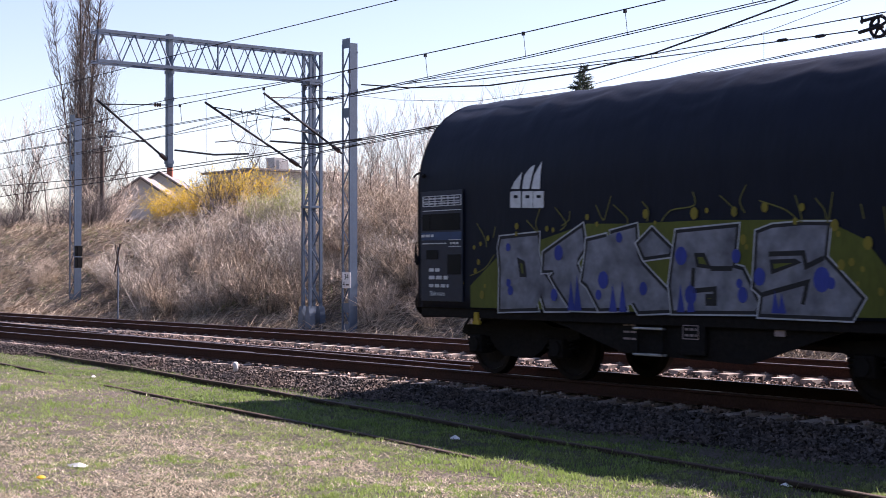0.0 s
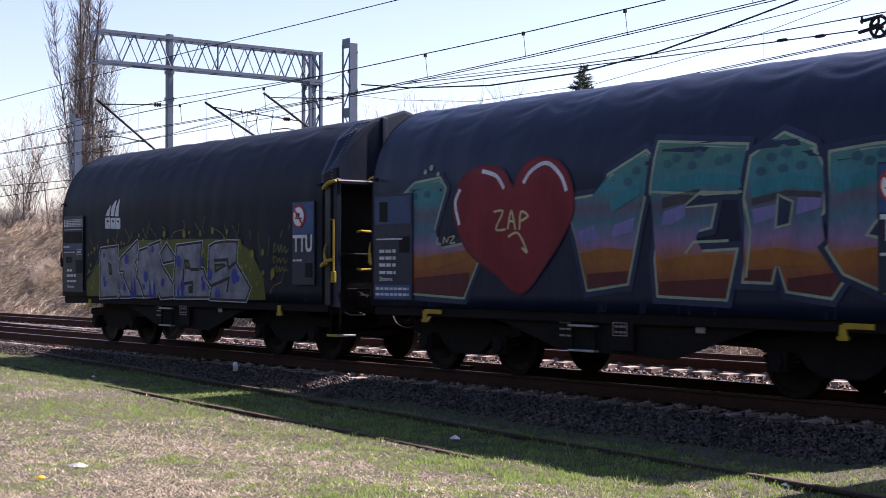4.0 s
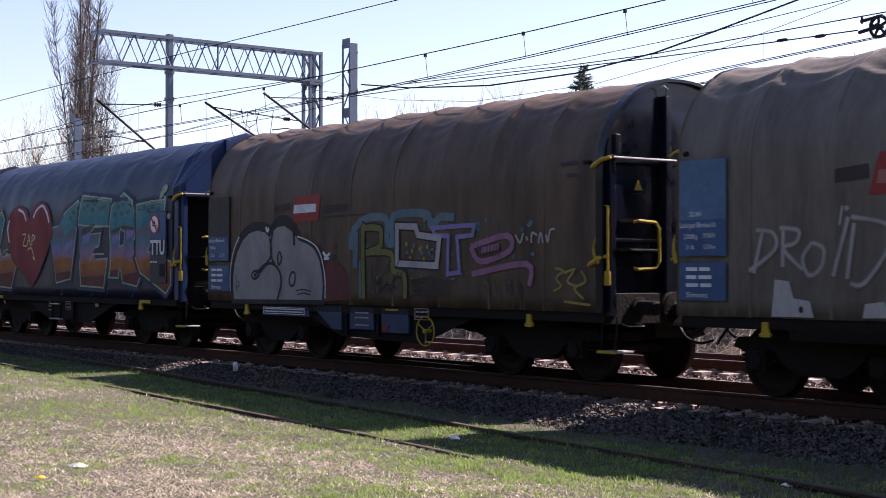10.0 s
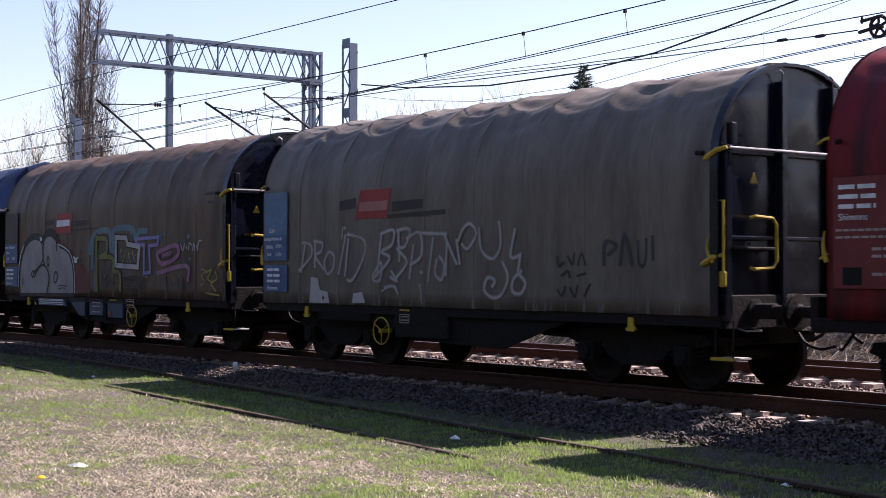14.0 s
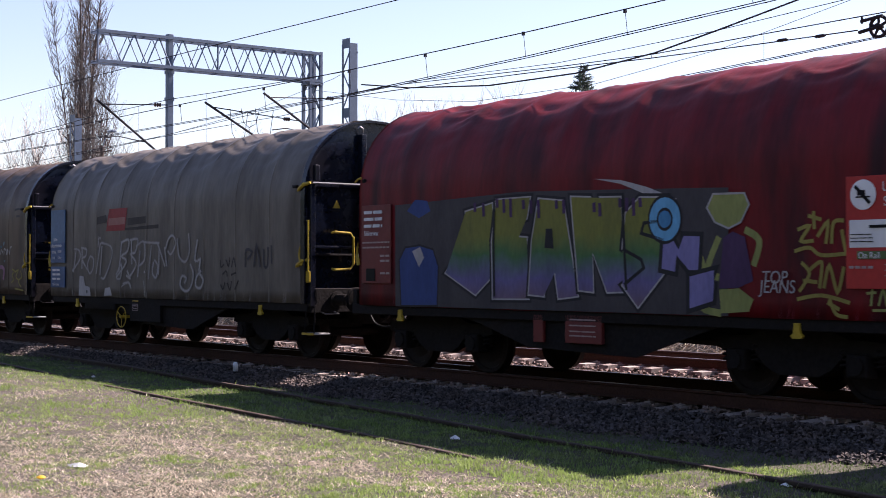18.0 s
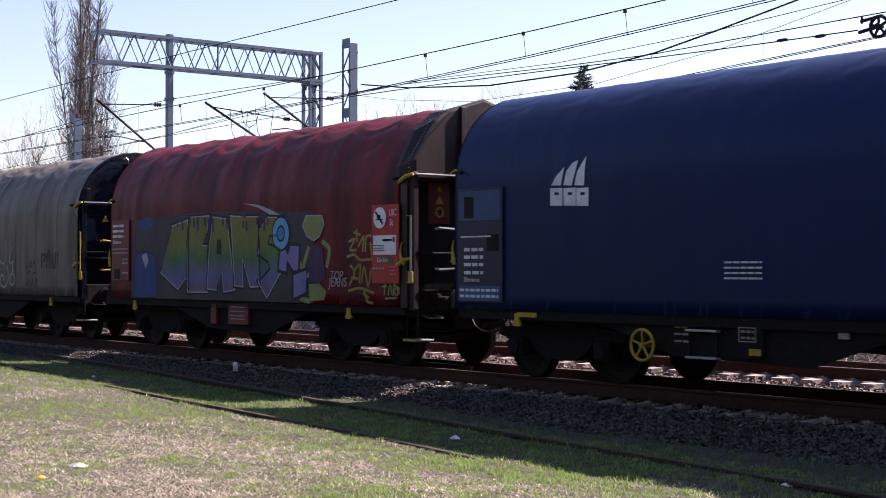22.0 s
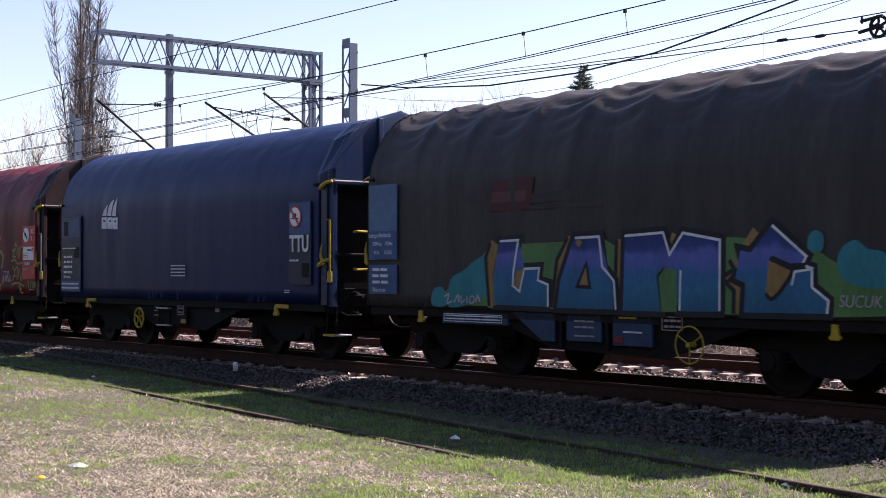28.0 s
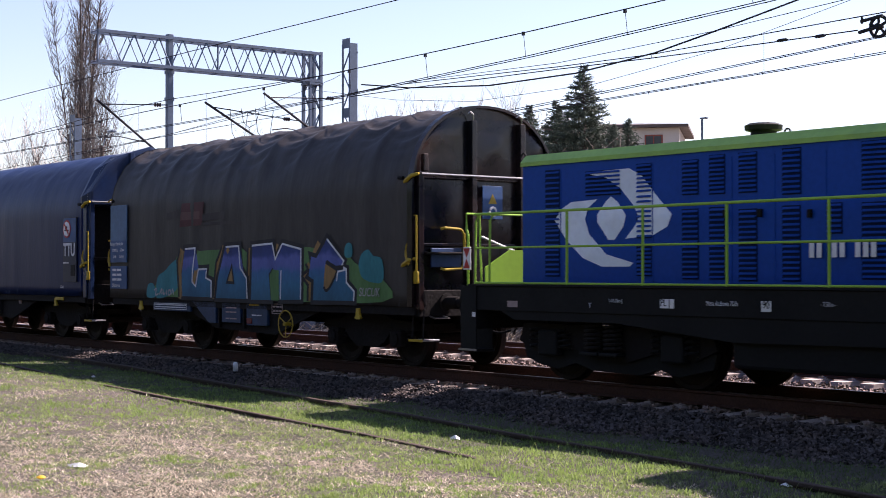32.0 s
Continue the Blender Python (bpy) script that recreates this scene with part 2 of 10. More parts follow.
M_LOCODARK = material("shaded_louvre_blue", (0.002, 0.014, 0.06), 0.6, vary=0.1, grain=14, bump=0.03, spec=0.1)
M_LOCOGREY = material("pale_grey_emblem", (0.80, 0.86, 0.93), 0.45, vary=0.05, grain=14, bump=0.02)
M_RED = material("red_sign_paint", (0.42, 0.03, 0.025), 0.5, vary=0.12, grain=15, stain=(0.3, 0.02, 0.02), bump=0.03)
M_PLATEBLUE = material("blue_data_plate", (0.032, 0.085, 0.20), 0.5, vary=0.15, grain=14, stain=(0.024, 0.052, 0.115), stain_scale=2.5, bump=0.05)
M_PAPER = material("pale_litter", (0.8, 0.8, 0.78), 0.7, vary=0.05, bump=0)

# ---- the ground: one sheet from behind the camera to the horizon ----


def lip_y(x):
    """The edge along which the trodden grass drops to the siding."""
    return float(np.interp(x, [-40, -34, -26.5, -24, -21, -18, -15, -12, -8, -4], [-3.3, -3.8, -4.72, -4.95, -5.1, -5.05, -5.05, -5.15, -5.2, -5.4]))


def shelf_z(x):
    """Height of the trodden grass on the camera's side of the siding."""
    return float(np.interp(x, [-40, -21, -18, -15.5, -11, -8], [-0.18, -0.18, -0.27, -0.37, -0.40, -0.44]))


def ground_z(x, y):
    """Height of the ground: grass by the siding, the track bed, the embankment, the land behind it."""
    z = -0.44
    if y > 7.2:
        foot = 10.5 + 0.4 * noise.noise((x * 0.12, 3.3, 0))
        k = min(max((y - foot) / 8.0, 0), 1)
        top = 3.95 + 0.25 * noise.noise((x * 0.05, y * 0.05, 7.1)) + 0.5 * math.exp(-((x + 45) / 10) ** 2) - 0.1 * math.exp(-((x + 80) / 22) ** 2)
        z += (top + 0.44) * (0.6 * k + 0.4 * k * k * (3 - 2 * k)) + 0.35 * k * noise.noise((x * 0.5, y * 0.5, 1.7)) + 0.16 * k * noise.noise((x * 1.7, y * 1.7, 5.2))
        if y > 17:
            z += min((y - 17) * 0.02, 1.6)
    else:
        z += 0.05
        z += (shelf_z(x) - z) * min(max((lip_y(x) + 0.12 - y) / 0.42, 0), 1)
        z += 0.035 * noise.noise((x * 0.8, y * 0.8, 0.4)) + 0.02 * noise.noise((x * 3.1, y * 3.1, 2.4))
    return z


def axis(*runs):
    out = []
    for a, b, step in runs:
        out += list(np.arange(a, b, step))
    return out + [runs[-1][1]]


xs = axis((-2600, -400, 300), (-400, -150, 40), (-150, -70, 2.2), (-70, -2, 0.42), (-2, 40, 4), (40, 400, 60), (400, 2600, 550))
ys = axis((-1500, -60, 240), (-60, -16, 6), (-16, -8, 0.4), (-8, -2.6, 0.12), (-2.6, 7, 1.0), (7, 22, 0.42), (22, 60, 3.2), (60, 400, 60), (400, 3000, 650))
verts = [(x, y, ground_z(x, y)) for y in ys for x in xs]
nx = len(xs)
quads, slot = [], []
for j in range(len(ys) - 1):
    for i in range(nx - 1):
        quads.append((j * nx + i, j * nx + i + 1, (j + 1) * nx + i + 1, (j + 1) * nx + i))
        slot.append(1 if ys[j] > 7.4 else 0)
me = mesh_of("ground", verts, quads, [M_GROUND, M_EARTH], smooth=True)
me.polygons.foreach_set("material_index", slot)
ground = tagged(new("ground", me), "sparse spring grass, leaf litter and a dry overgrown embankment", "ground", kind="structure")

# an unseen hedge added behind the camera to keep skylight off the train
bm = bmesh.new()
hx = [-110 + 2.5 * i for i in range(73)]
hrow = []
for x in hx:
    wob = noise.noise((x * 0.3, 0.0, 3.0))
    hrow.append([bm.verts.new((x, y + 0.8 * noise.noise((x * 0.7, y, z)), z)) for y, z in ((-29.5, -0.6), (-27.2 + wob, 2.0), (-27.0 + wob, 5.5), (-28.2, 9.5 + 1.6 * wob), (-31.0, 8.0), (-31.5, -0.6))])
for a, b in zip(hrow, hrow[1:]):
    for i in range(5):
        bm.faces.new((a[i], a[i + 1], b[i + 1], b[i]))
M_SKYSCREEN = material("skylight_screen", (0.03, 0.042, 0.022), 0.9, vary=0.5, grain=6, stain=(0.05, 0.05, 0.03), stain_scale=0.6, bump=1.0, spec=0.05)
single("hedge", bm, M_SKYSCREEN, "added dark hedge, out of view, that cuts skylight on the train", "hedge", kind="structure")

# ---- track bed and rails ----
NEAR, FAR = 0.0, 5.25


def toe(x):
    """Where the near shoulder of the track bed meets the grass."""
    return np.interp(x, [-170, -37, -30, -23.4, -7.7, 40], [-1.75, -1.75, -2.05, -2.45, -3.1, -3.3])


def bed_z(x, y):
    t = toe(x)
    near = np.interp((y - t) / (-1.5 - t), [-0.15, 0.0, 0.6, 1.0], [-0.6, -0.43, -0.34, -0.26])
    return np.where(y < -1.5, near, np.interp(y, [-1.5, 1.9, 3.3, 7.0, 8.0], [-0.26, -0.26, -0.29, -0.26, -0.46]))


bm = bmesh.new()
rows = []
for x in [-170, -60, -45, -37, -34, -30, -27, -23.4, -18, -12, -7.7, 0, 40]:
    t = float(toe(x))
    ring = [(t - 0.25, -0.7), (t, -0.43), (t * 0.4 - 0.9, -0.34), (-1.5, -0.26), (1.9, -0.26), (3.3, -0.29), (7.0, -0.26), (8.0, -0.46), (8.3, -0.7)]
    rows.append([bm.verts.new((x, a, b)) for a, b in ring])
for a, b in zip(rows, rows[1:]):
    for i in range(8):
        bm.faces.new((a[i], a[i + 1], b[i + 1], b[i]))
bm.faces.new(rows[0]), bm.faces.new(rows[-1][::-1])
bm.faces.new([r[0] for r in rows] + [r[-1] for r in reversed(rows)])
bed = single("track_bed", bm, M_BED, "crushed stone track bed, grey and rust brown", "track bed", kind="structure")


def rail_shape(bm, path, top, head=0.036, deep=0.19):
    """A rail of true section along (x, y) points, its head at height top."""
    sec = [(-0.062, -deep), (0.062, -deep), (0.062, -deep + 0.012), (0.010, -deep + 0.03), (0.010, -0.045), (head, -0.035), (head, -0.006), (head - 0.008, 0), (-head + 0.008, 0), (-head, -0.006), (-head, -0.035), (-0.010, -0.045), (-0.010, -deep + 0.03), (-0.062, -deep + 0.012)]
    rings = []
    for i, (x, y, *lift) in enumerate(path):
        a, b = path[max(i - 1, 0)], path[min(i + 1, len(path) - 1)]
        d = Vector((b[0] - a[0], b[1] - a[1], 0)).normalized()
        s = Vector((-d.y, d.x, 0))
        rings.append([bm.verts.new(Vector((x, y, top + h + sum(lift))) + s * o) for o, h in sec])
    faces = []
    for a, b in zip(rings, rings[1:]):
        for k in range(len(sec)):
            q = bm.faces.new((a[k], a[(k + 1) % len(sec)], b[(k + 1) % len(sec)], b[k]))
            q.material_index = 1 if k in (6, 7, 8) else 0
    bm.faces.new(rings[0]), bm.faces.new(rings[-1][::-1])
    return bm


def rail(path, top, label, side=M_RUST, head_mat=M_POLISH):
    ob = part("rail", rail_shape(bmesh.new(), path, top), side, None)
    ob.data.materials.append(head_mat)
    return tagged(ob, label, "rail", "rails", "structure")


WORN = "rust-brown steel rail with a bright worn head"
for y in (NEAR - 0.753, NEAR + 0.753, FAR - 0.753, FAR + 0.753):
    rail([(-170, y), (-60, y), (-30, y), (30, y)], 0.0, WORN)
# a turnout: one rail leaves the near track towards the far one, with a check rail beside the near rail
rail([(-19.0, 0.05), (-31.0, 0.72), (-44.0, 1.95), (-62.0, 3.9), (-75, 4.5)], -0.002, WORN)
rail([(-24.8, -0.62), (-26.0, -0.66), (-33.0, -0.66)], -0.004, "short check rail beside the running rail")
# the overgrown siding, low in the grass
OLD = "old rusty siding rail half sunk in grass"
SA = [(-38.50, -0.95, 0.055), (-35.94, -1.28, 0.055), (-30.31, -1.99, 0.055), (-26.67, -2.31, 0.055), (-23.16, -2.86, 0.055), (-20.00, -3.23, 0.055), (-18.60, -3.32, 0.020), (-15.60, -3.68, 0.020), (-13.30, -4.06, 0.020), (-10.30, -4.42, 0.020), (-7.50, -4.84, 0.020), (2.00, -6.20, 0.020)]
SB = [(-33.00, -3.75, 0.200), (-26.85, -4.86, 0.210), (-24.01, -5.09, 0.180), (-23.71, -5.11, -0.020), (-21.60, -5.45, -0.020), (-21.20, -5.48, 0.180), (-18.80, -5.57, 0.140), (-17.31, -5.51, 0.098), (-15.95, -5.31, 0.020), (-14.45, -5.32, -0.008), (-12.15, -5.55, -0.035), (-11.20, -5.70, -0.100), (-9.00, -6.00, -0.140)]
for p in (SA, SB):
    rail(p, -0.35, OLD, M_RUSTDRY, M_RUSTDRY)

# sleepers, each a piece of its own on a shared mesh
bm = bmesh.new()
prism(bm, [(-1.28, -0.24), (1.28, -0.24), (1.26, -0.165), (0.5, -0.155), (0.4, -0.19), (-0.4, -0.19), (-0.5, -0.155), (-1.26, -0.165)], -0.125, 0.125, "x")
for y in (-0.753, 0.753):
    for d in (-0.085, 0.085):
        box(bm, -0.06, 0.06, y + d - 0.035, y + d + 0.035, -0.165, -0.135)
        lathe(bm, [(0.016, -0.135), (0.016, -0.12), (0.010, -0.116)], (0, y + d, 0), "z", 6)
sleeper_mesh = part("sleeper", bm, M_SLEEPER, None).data
bpy.data.objects.remove(bpy.data.objects["sleeper"])
rng = random.Random(4)
for track_y, n in ((NEAR, 112), (FAR, 118)):
    track = tagged(new("railway_track"), "concrete sleepers bedded in crushed stone", "track", "tracks", "structure")
    track.location = (0, track_y, 0)
    for i in range(n):
        ob = part("sleeper", sleeper_mesh, None, track)
        ob.location = (4 - 0.585 * i, rng.uniform(-0.02, 0.02), (-0.062 if track_y == NEAR else -0.03) + rng.uniform(-0.006, 0.006))
        ob.rotation_euler = (0, 0, rng.uniform(-0.012, 0.012))

# crushed stone, thousands of loose pieces
def stones(name, spots, size, mat, label, seed):
    g = np.random.default_rng(seed)
    base = np.array([(1, 0, -0.3), (-0.5, 0.87, -0.3), (-0.5, -0.87, -0.3), (0.1, 0.1, 0.9), (0.75, 0.6, 0.4), (-0.8, 0.1, 0.5), (0.3, -0.9, 0.4)])
    tri = np.array([(0, 4, 6), (0, 1, 4), (1, 5, 4), (1, 2, 5), (2, 6, 5), (2, 0, 6), (3, 6, 4), (3, 4, 5), (3, 5, 6)])
    n = len(spots)
    q = g.normal(size=(n, 3, 3))
    q, _ = np.linalg.qr(q)
    sc = size * g.uniform(0.55, 1.3, (n, 1, 1)) * g.uniform(0.6, 1.2, (n, 1, 3))
    v = np.einsum("nij,nkj->nki", q, base[None] * sc * g.uniform(0.75, 1.2, (n, 7, 1))) + spots[:, None, :]
    f = (np.arange(n)[:, None, None] * 7 + tri[None]).reshape(-1, 3)
    return tagged(new(name, mesh_of(name, v.reshape(-1, 3), f, mat)), label, "ballast", kind="stuff")


g = np.random.default_rng(3)
n = 66000
sx = -3 - 57 * g.uniform(0, 1, n) ** 1.25
sy = -1.30 + (toe(sx) + 1.14) * g.uniform(0, 1, n)
keep = sx < 0
sx, sy = sx[keep], sy[keep]
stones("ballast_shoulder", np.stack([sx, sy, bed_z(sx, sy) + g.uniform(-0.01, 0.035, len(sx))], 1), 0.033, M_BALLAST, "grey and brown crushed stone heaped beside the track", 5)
n = 36000
sx, sy = g.uniform(-60, -4, n), g.uniform(-1.2, 7.4, n)
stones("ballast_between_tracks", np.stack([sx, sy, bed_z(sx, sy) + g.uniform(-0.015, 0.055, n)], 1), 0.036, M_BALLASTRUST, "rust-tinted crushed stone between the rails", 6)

# ---- freight wagons: steel-coil wagons with a sliding tarpaulin hood ----
PITCH, START, BODY = 12.04, -18.418, 10.77
HALF, EAVE, APEX, HEM, ROUND = 1.5, 2.72, 4.26, 1.0, 2.2
GROUP = "wagons of the freight train"
moving = []      # (object, offset along the train)
rolling = []     # (wheelset, its place on its wagon, radius)
shared = {}


def side_y(z):
    """The near face of the hood at height z."""
    return -HALF if z <= EAVE else -HALF * max(1 - ((z - EAVE) / (APEX - EAVE)) ** ROUND, 0.01) ** (1 / ROUND)


def hood_profile(steps=28, wide=HALF, eave=EAVE, apex=APEX):
    """The outline across a hood: straight sides under a roof a little squarer than an ellipse."""
    pts = [(-wide, HEM + (eave - HEM) * i / 8) for i in range(8)]
    for i in range(steps + 1):
        c, d = math.cos(math.pi * i / steps), math.sin(math.pi * i / steps)
        pts.append((-wide * math.copysign(abs(c) ** (2 / ROUND), c), eave + (apex - eave) * d ** (2 / ROUND)))
    return pts + [(wide, eave - (eave - HEM) * i / 8) for i in range(1, 9)]


def tarp_mesh(mat, x0, x1, sag, crease, seed):
    """The hood: drawn over hoops, sagging between them, creased along the roof, hem rolled under."""
    prof = hood_profile(64)
    run = [0.0]
    for p, q in zip(prof, prof[1:]):
        run.append(run[-1] + math.dist(p, q))
    nxs = int((x1 - x0) / 0.06)
    bm = bmesh.new()
    rows = []
    for i in range(nxs + 1):
        x = x0 + (x1 - x0) * i / nxs
        hoop = abs(math.sin(math.pi * (x - x0) / 1.19))
        between = 1 - (1 - hoop) ** 2
        row = []
        for k, (y, z) in enumerate(prof):
            n = Vector((0, y * 0.75, max(z - EAVE, 0) * 1.1))
            n.normalize()
            roof = min(max((z - 2.95) / 1.0, 0), 1)
            a = run[k] + 0.22 * hoop
            fold = noise.noise((x * 0.55 + seed, a * 5.5, seed * 0.7)) + 0.6 * noise.noise((x * 1.3 + seed, a * 11.0, 3.0 + seed))
            ridge = 1 - 2.4 * abs(noise.noise((x * 0.8 + seed * 2, a * 4.2, 8.0)))
            d = -sag * between * (0.08 + roof) + crease * roof * (0.55 + 0.45 * between) * (0.62 * fold + 0.42 * ridge)
            d += crease * 0.25 * roof * noise.noise((x * 4.2 + seed + y * 0.8, y * 0.9 + z * 0.7, z * 0.5))
            d += (1 - roof) * (0.006 + 0.16 * crease) * noise.noise((x * 2.6 + seed, z * 0.45 + x * 0.25, seed)) * min((z - HEM) * 2, 1)
            fall = 0.012 * noise.noise((x * 1.6, seed, 0)) if k in (0, len(prof) - 1) else 0
            row.append(bm.verts.new((x, y + n.y * d, z + n.z * d + fall)))
        rows.append(row)
    for a, b in zip(rows, rows[1:]):
        for k in range(len(prof) - 1):
            bm.faces.new((a[k], b[k], b[k + 1], a[k + 1]))
    me = bpy.data.meshes.new("tarpaulin")
    bmesh.ops.solidify(bm, geom=bm.faces[:], thickness=0.012)
    bm.to_mesh(me)
    bm.free()
    me.materials.append(mat)
    me.polygons.foreach_set("use_smooth", [True] * len(me.polygons))
    return me


def seam_mesh(mat, x):
    """A welded seam of the hood: a thin flat strip over one hoop."""
    bm = bmesh.new()
    rows = []
    for y, z in hood_profile(28)[:27]:
        n = Vector((0, y * 0.75, max(z - EAVE, 0) * 1.1)).normalized()
        rows.append([bm.verts.new((x + o, y + n.y * h, z + n.z * h)) for o, h in ((-0.022, 0.0), (-0.016, 0.0062), (0.016, 0.0062), (0.022, 0.0))])
    for a, b in zip(rows, rows[1:]):
        for k in range(3):
            bm.faces.new((a[k], a[k + 1], b[k + 1], b[k]))
    return bm


def once(key, make):
    """A mesh that alike parts share."""
    if key not in shared:
        ob = make()
        shared[key] = ob.data
        bpy.data.objects.remove(ob)
    return shared[key]


def wheel_disc(r, y):
    s = 1 if y > 0 else -1
    w = [(0.05, 0.09), (0.11, 0.09), (0.12, 0.05), (0.30, 0.03), (r - 0.075, 0.045), (r - 0.06, 0.068), (r, 0.066), (r + 0.004, -0.04), (r + 0.03, -0.05), (r + 0.03, -0.068), (r - 0.07, -0.066), (0.3, -0.01), (0.12, -0.03), (0.05, -0.06)]
    return lathed([(a, s * b) for a, b in w], (0, y, 0), "y", 28)


def wheelset(parent, x, r):
    ws = part("wheelset", once(("axle", r), lambda: part("axle_bar", lathed([(0.07, -1.02), (0.085, -0.68), (0.08, 0), (0.085, 0.68), (0.07, 1.02)], (0, 0, 0), "y", 12), M_WHEEL, None)), None, parent)
    ws.location = (x, 0, r)
    for y in (-0.753, 0.753):
        part("wheel", once(("disc", r, y), lambda: part("disc", wheel_disc(r, y), M_WHEEL, None, smooth=False)), None, ws)
    rolling.append((ws, x, r))


def bogie(parent, xc, r=0.46):
    """Two-axle freight bogie: cast side frames with axle boxes, springs, brake gear."""
    def frame_bm():
        bm = bmesh.new()
        for y0, y1 in ((-1.08, -0.93),):
            prism(bm, [(-1.32, 0.62), (-1.25, 0.74), (-0.75, 0.76), (-0.45, 0.86), (0.45, 0.86), (0.75, 0.76), (1.25, 0.74), (1.32, 0.62), (1.1, 0.56), (0.68, 0.58), (0.5, 0.40), (0.3, 0.30), (-0.3, 0.30), (-0.5, 0.40), (-0.68, 0.58), (-1.1, 0.56)], y0, y1, "y")
        return bm
    fr = part("bogie", once("bolster", lambda: part("b", boxed(-0.2, 0.2, -0.95, 0.95, 0.5, 0.8, bevel=0.03), M_UNDER, None)), None, parent)
    fr.location = (xc, 0, 0)
    for y in (0, 2.01):
        part("side_frame", once("sideframe", lambda: part("b", frame_bm(), M_UNDER, None)), None, fr).location = (0, y, 0)
    for x in (-1.28, 1.28):
        part("head_stock", once("headstock", lambda: part("b", boxed(-0.05, 0.05, -0.93, 0.93, 0.6, 0.7), M_UNDER, None)), None, fr).location = (x, 0, 0)

    def axlebox():
        bm = boxed(-0.15, 0.15, -1.17, -0.94, 0.32, 0.60, bevel=0.03)
        lathe(bm, [(0.11, -1.20), (0.11, -1.16), (0.09, -1.155)], (0, 0, 0.46), "y", 14)
        return bm

    def spring():
        return tubed([(0.07 * math.cos(i * 0.9), -1.02 + 0.07 * math.sin(i * 0.9), 0.42 + i * 0.0085) for i in range(28)], 0.014, 5)
    for x in (-0.9, 0.9):
        b = part("axle_box", once("axlebox", lambda: part("b", axlebox(), M_UNDER, None)), None, fr)
        b.location = (x, 0, 0)
        for dx in (-0.24, 0.24):
            q = part("coil_spring", once("spring", lambda: part("s", spring(), M_UNDER, None)), None, fr)
            q.location = (x + dx, 0, 0)
        q = part("brake_block", once("block", lambda: part("s", boxed(-0.03, 0.03, -0.82, -0.69, 0.33, 0.6, bevel=0.01), M_UNDER, None)), None, fr)
        q.location = (x + (0.52 if x < 0 else -0.52), 0, 0)
        wheelset(parent, xc + x, r)


def buffer_pair(parent, x, out):
    def one():
        bm = lathed([(0.15, 0.0), (0.15, 0.03), (0.10, 0.035), (0.10, 0.32), (0.075, 0.33), (0.075, 0.56), (0.10, 0.575), (0.225, 0.585), (0.225, 0.61), (0.15, 0.63)], (0, 0, 0), "x", 20)
        return part("b", bm, M_UNDER, None, smooth=False)
    for y in (-0.875, 0.875):
        b = part("buffer", once("buffer", one), None, parent, "dark round steel buffer")
        b.matrix_basis = pose(x, y, 1.06, 0, 0, 0 if out > 0 else 180)


def coupling(parent, x, out):
    bm = bmesh.new()
    box(bm, min(x, x + out * 0.28), max(x, x + out * 0.28), -0.06, 0.06, 0.98, 1.1, bevel=0.015)
    tube(bm, [(x + out * (0.25 + 0.2 * math.sin(math.pi * i / 8)), 0.09 * math.cos(math.pi * i / 8), 1.0 - 0.33 * i / 8) for i in range(9)], 0.022, 6)
    part("coupling_hook", bm, M_UNDER, parent)
    part("brake_hose", tubed(rounded([(x, -0.28, 0.9), (x + out * 0.15, -0.3, 0.86), (x + out * 0.32, -0.31, 0.66), (x + out * 0.48, -0.2, 0.58), (x + out * 0.6, -0.05, 0.62)], False), 0.02, 7), M_BLACK, parent, "black rubber brake hose")


def hook_bracket(parent, x, wide):
    """A yellow tie-down bracket with an anchor-shaped foot under the hem."""
    bm = bmesh.new()
    prism(bm, [(-0.09, 0.80), (-0.05, 0.83), (-0.04, 0.95), (0.04, 0.95), (0.05, 0.83), (0.09, 0.80), (0.06, 0.77), (-0.06, 0.77)], -1.50, -1.46, "y")
    if wide:
        box(bm, 0.0, 0.42, -1.5, -1.47, 0.90, 0.97, bevel=0.008)
    ob = part("tie_down_bracket", bm, M_YELLOW, parent, "yellow painted bracket under the hem")
    ob.location = (x, 0, 0)


def hand_wheel(parent, x, z, r, spokes, thin):
    bm = tubed([(x + r * math.cos(a), -1.50, z + r * math.sin(a)) for a in [math.tau * i / 28 for i in range(28)]], 0.011 if thin else 0.022, 7, closed=True)
    for i in range(spokes):
        a = math.tau * (i + 0.25) / spokes
        tube(bm, [(x, -1.49, z), (x + r * math.cos(a), -1.50, z + r * math.sin(a))], 0.009 if thin else 0.018, 6)
    lathe(bm, [(0.035, -1.53), (0.035, -1.3)], (x, 0, z), "y", 10)
    part("brake_hand_wheel", bm, M_YELLOW, parent, "yellow brake hand wheel")


def clasp(bm, x, y, z, out, k=1.0):
    """A yellow locking handle that curves out from a corner post."""
    tube(bm, [(x, y, z), (x + out * 0.12 * k, y - 0.06 * k, z - 0.03 * k), (x + out * 0.26 * k, y - 0.06 * k, z - 0.10 * k), (x + out * 0.33 * k, y - 0.05 * k, z - 0.13 * k)], [0.024, 0.036 * k, 0.036 * k, 0.014], 7)


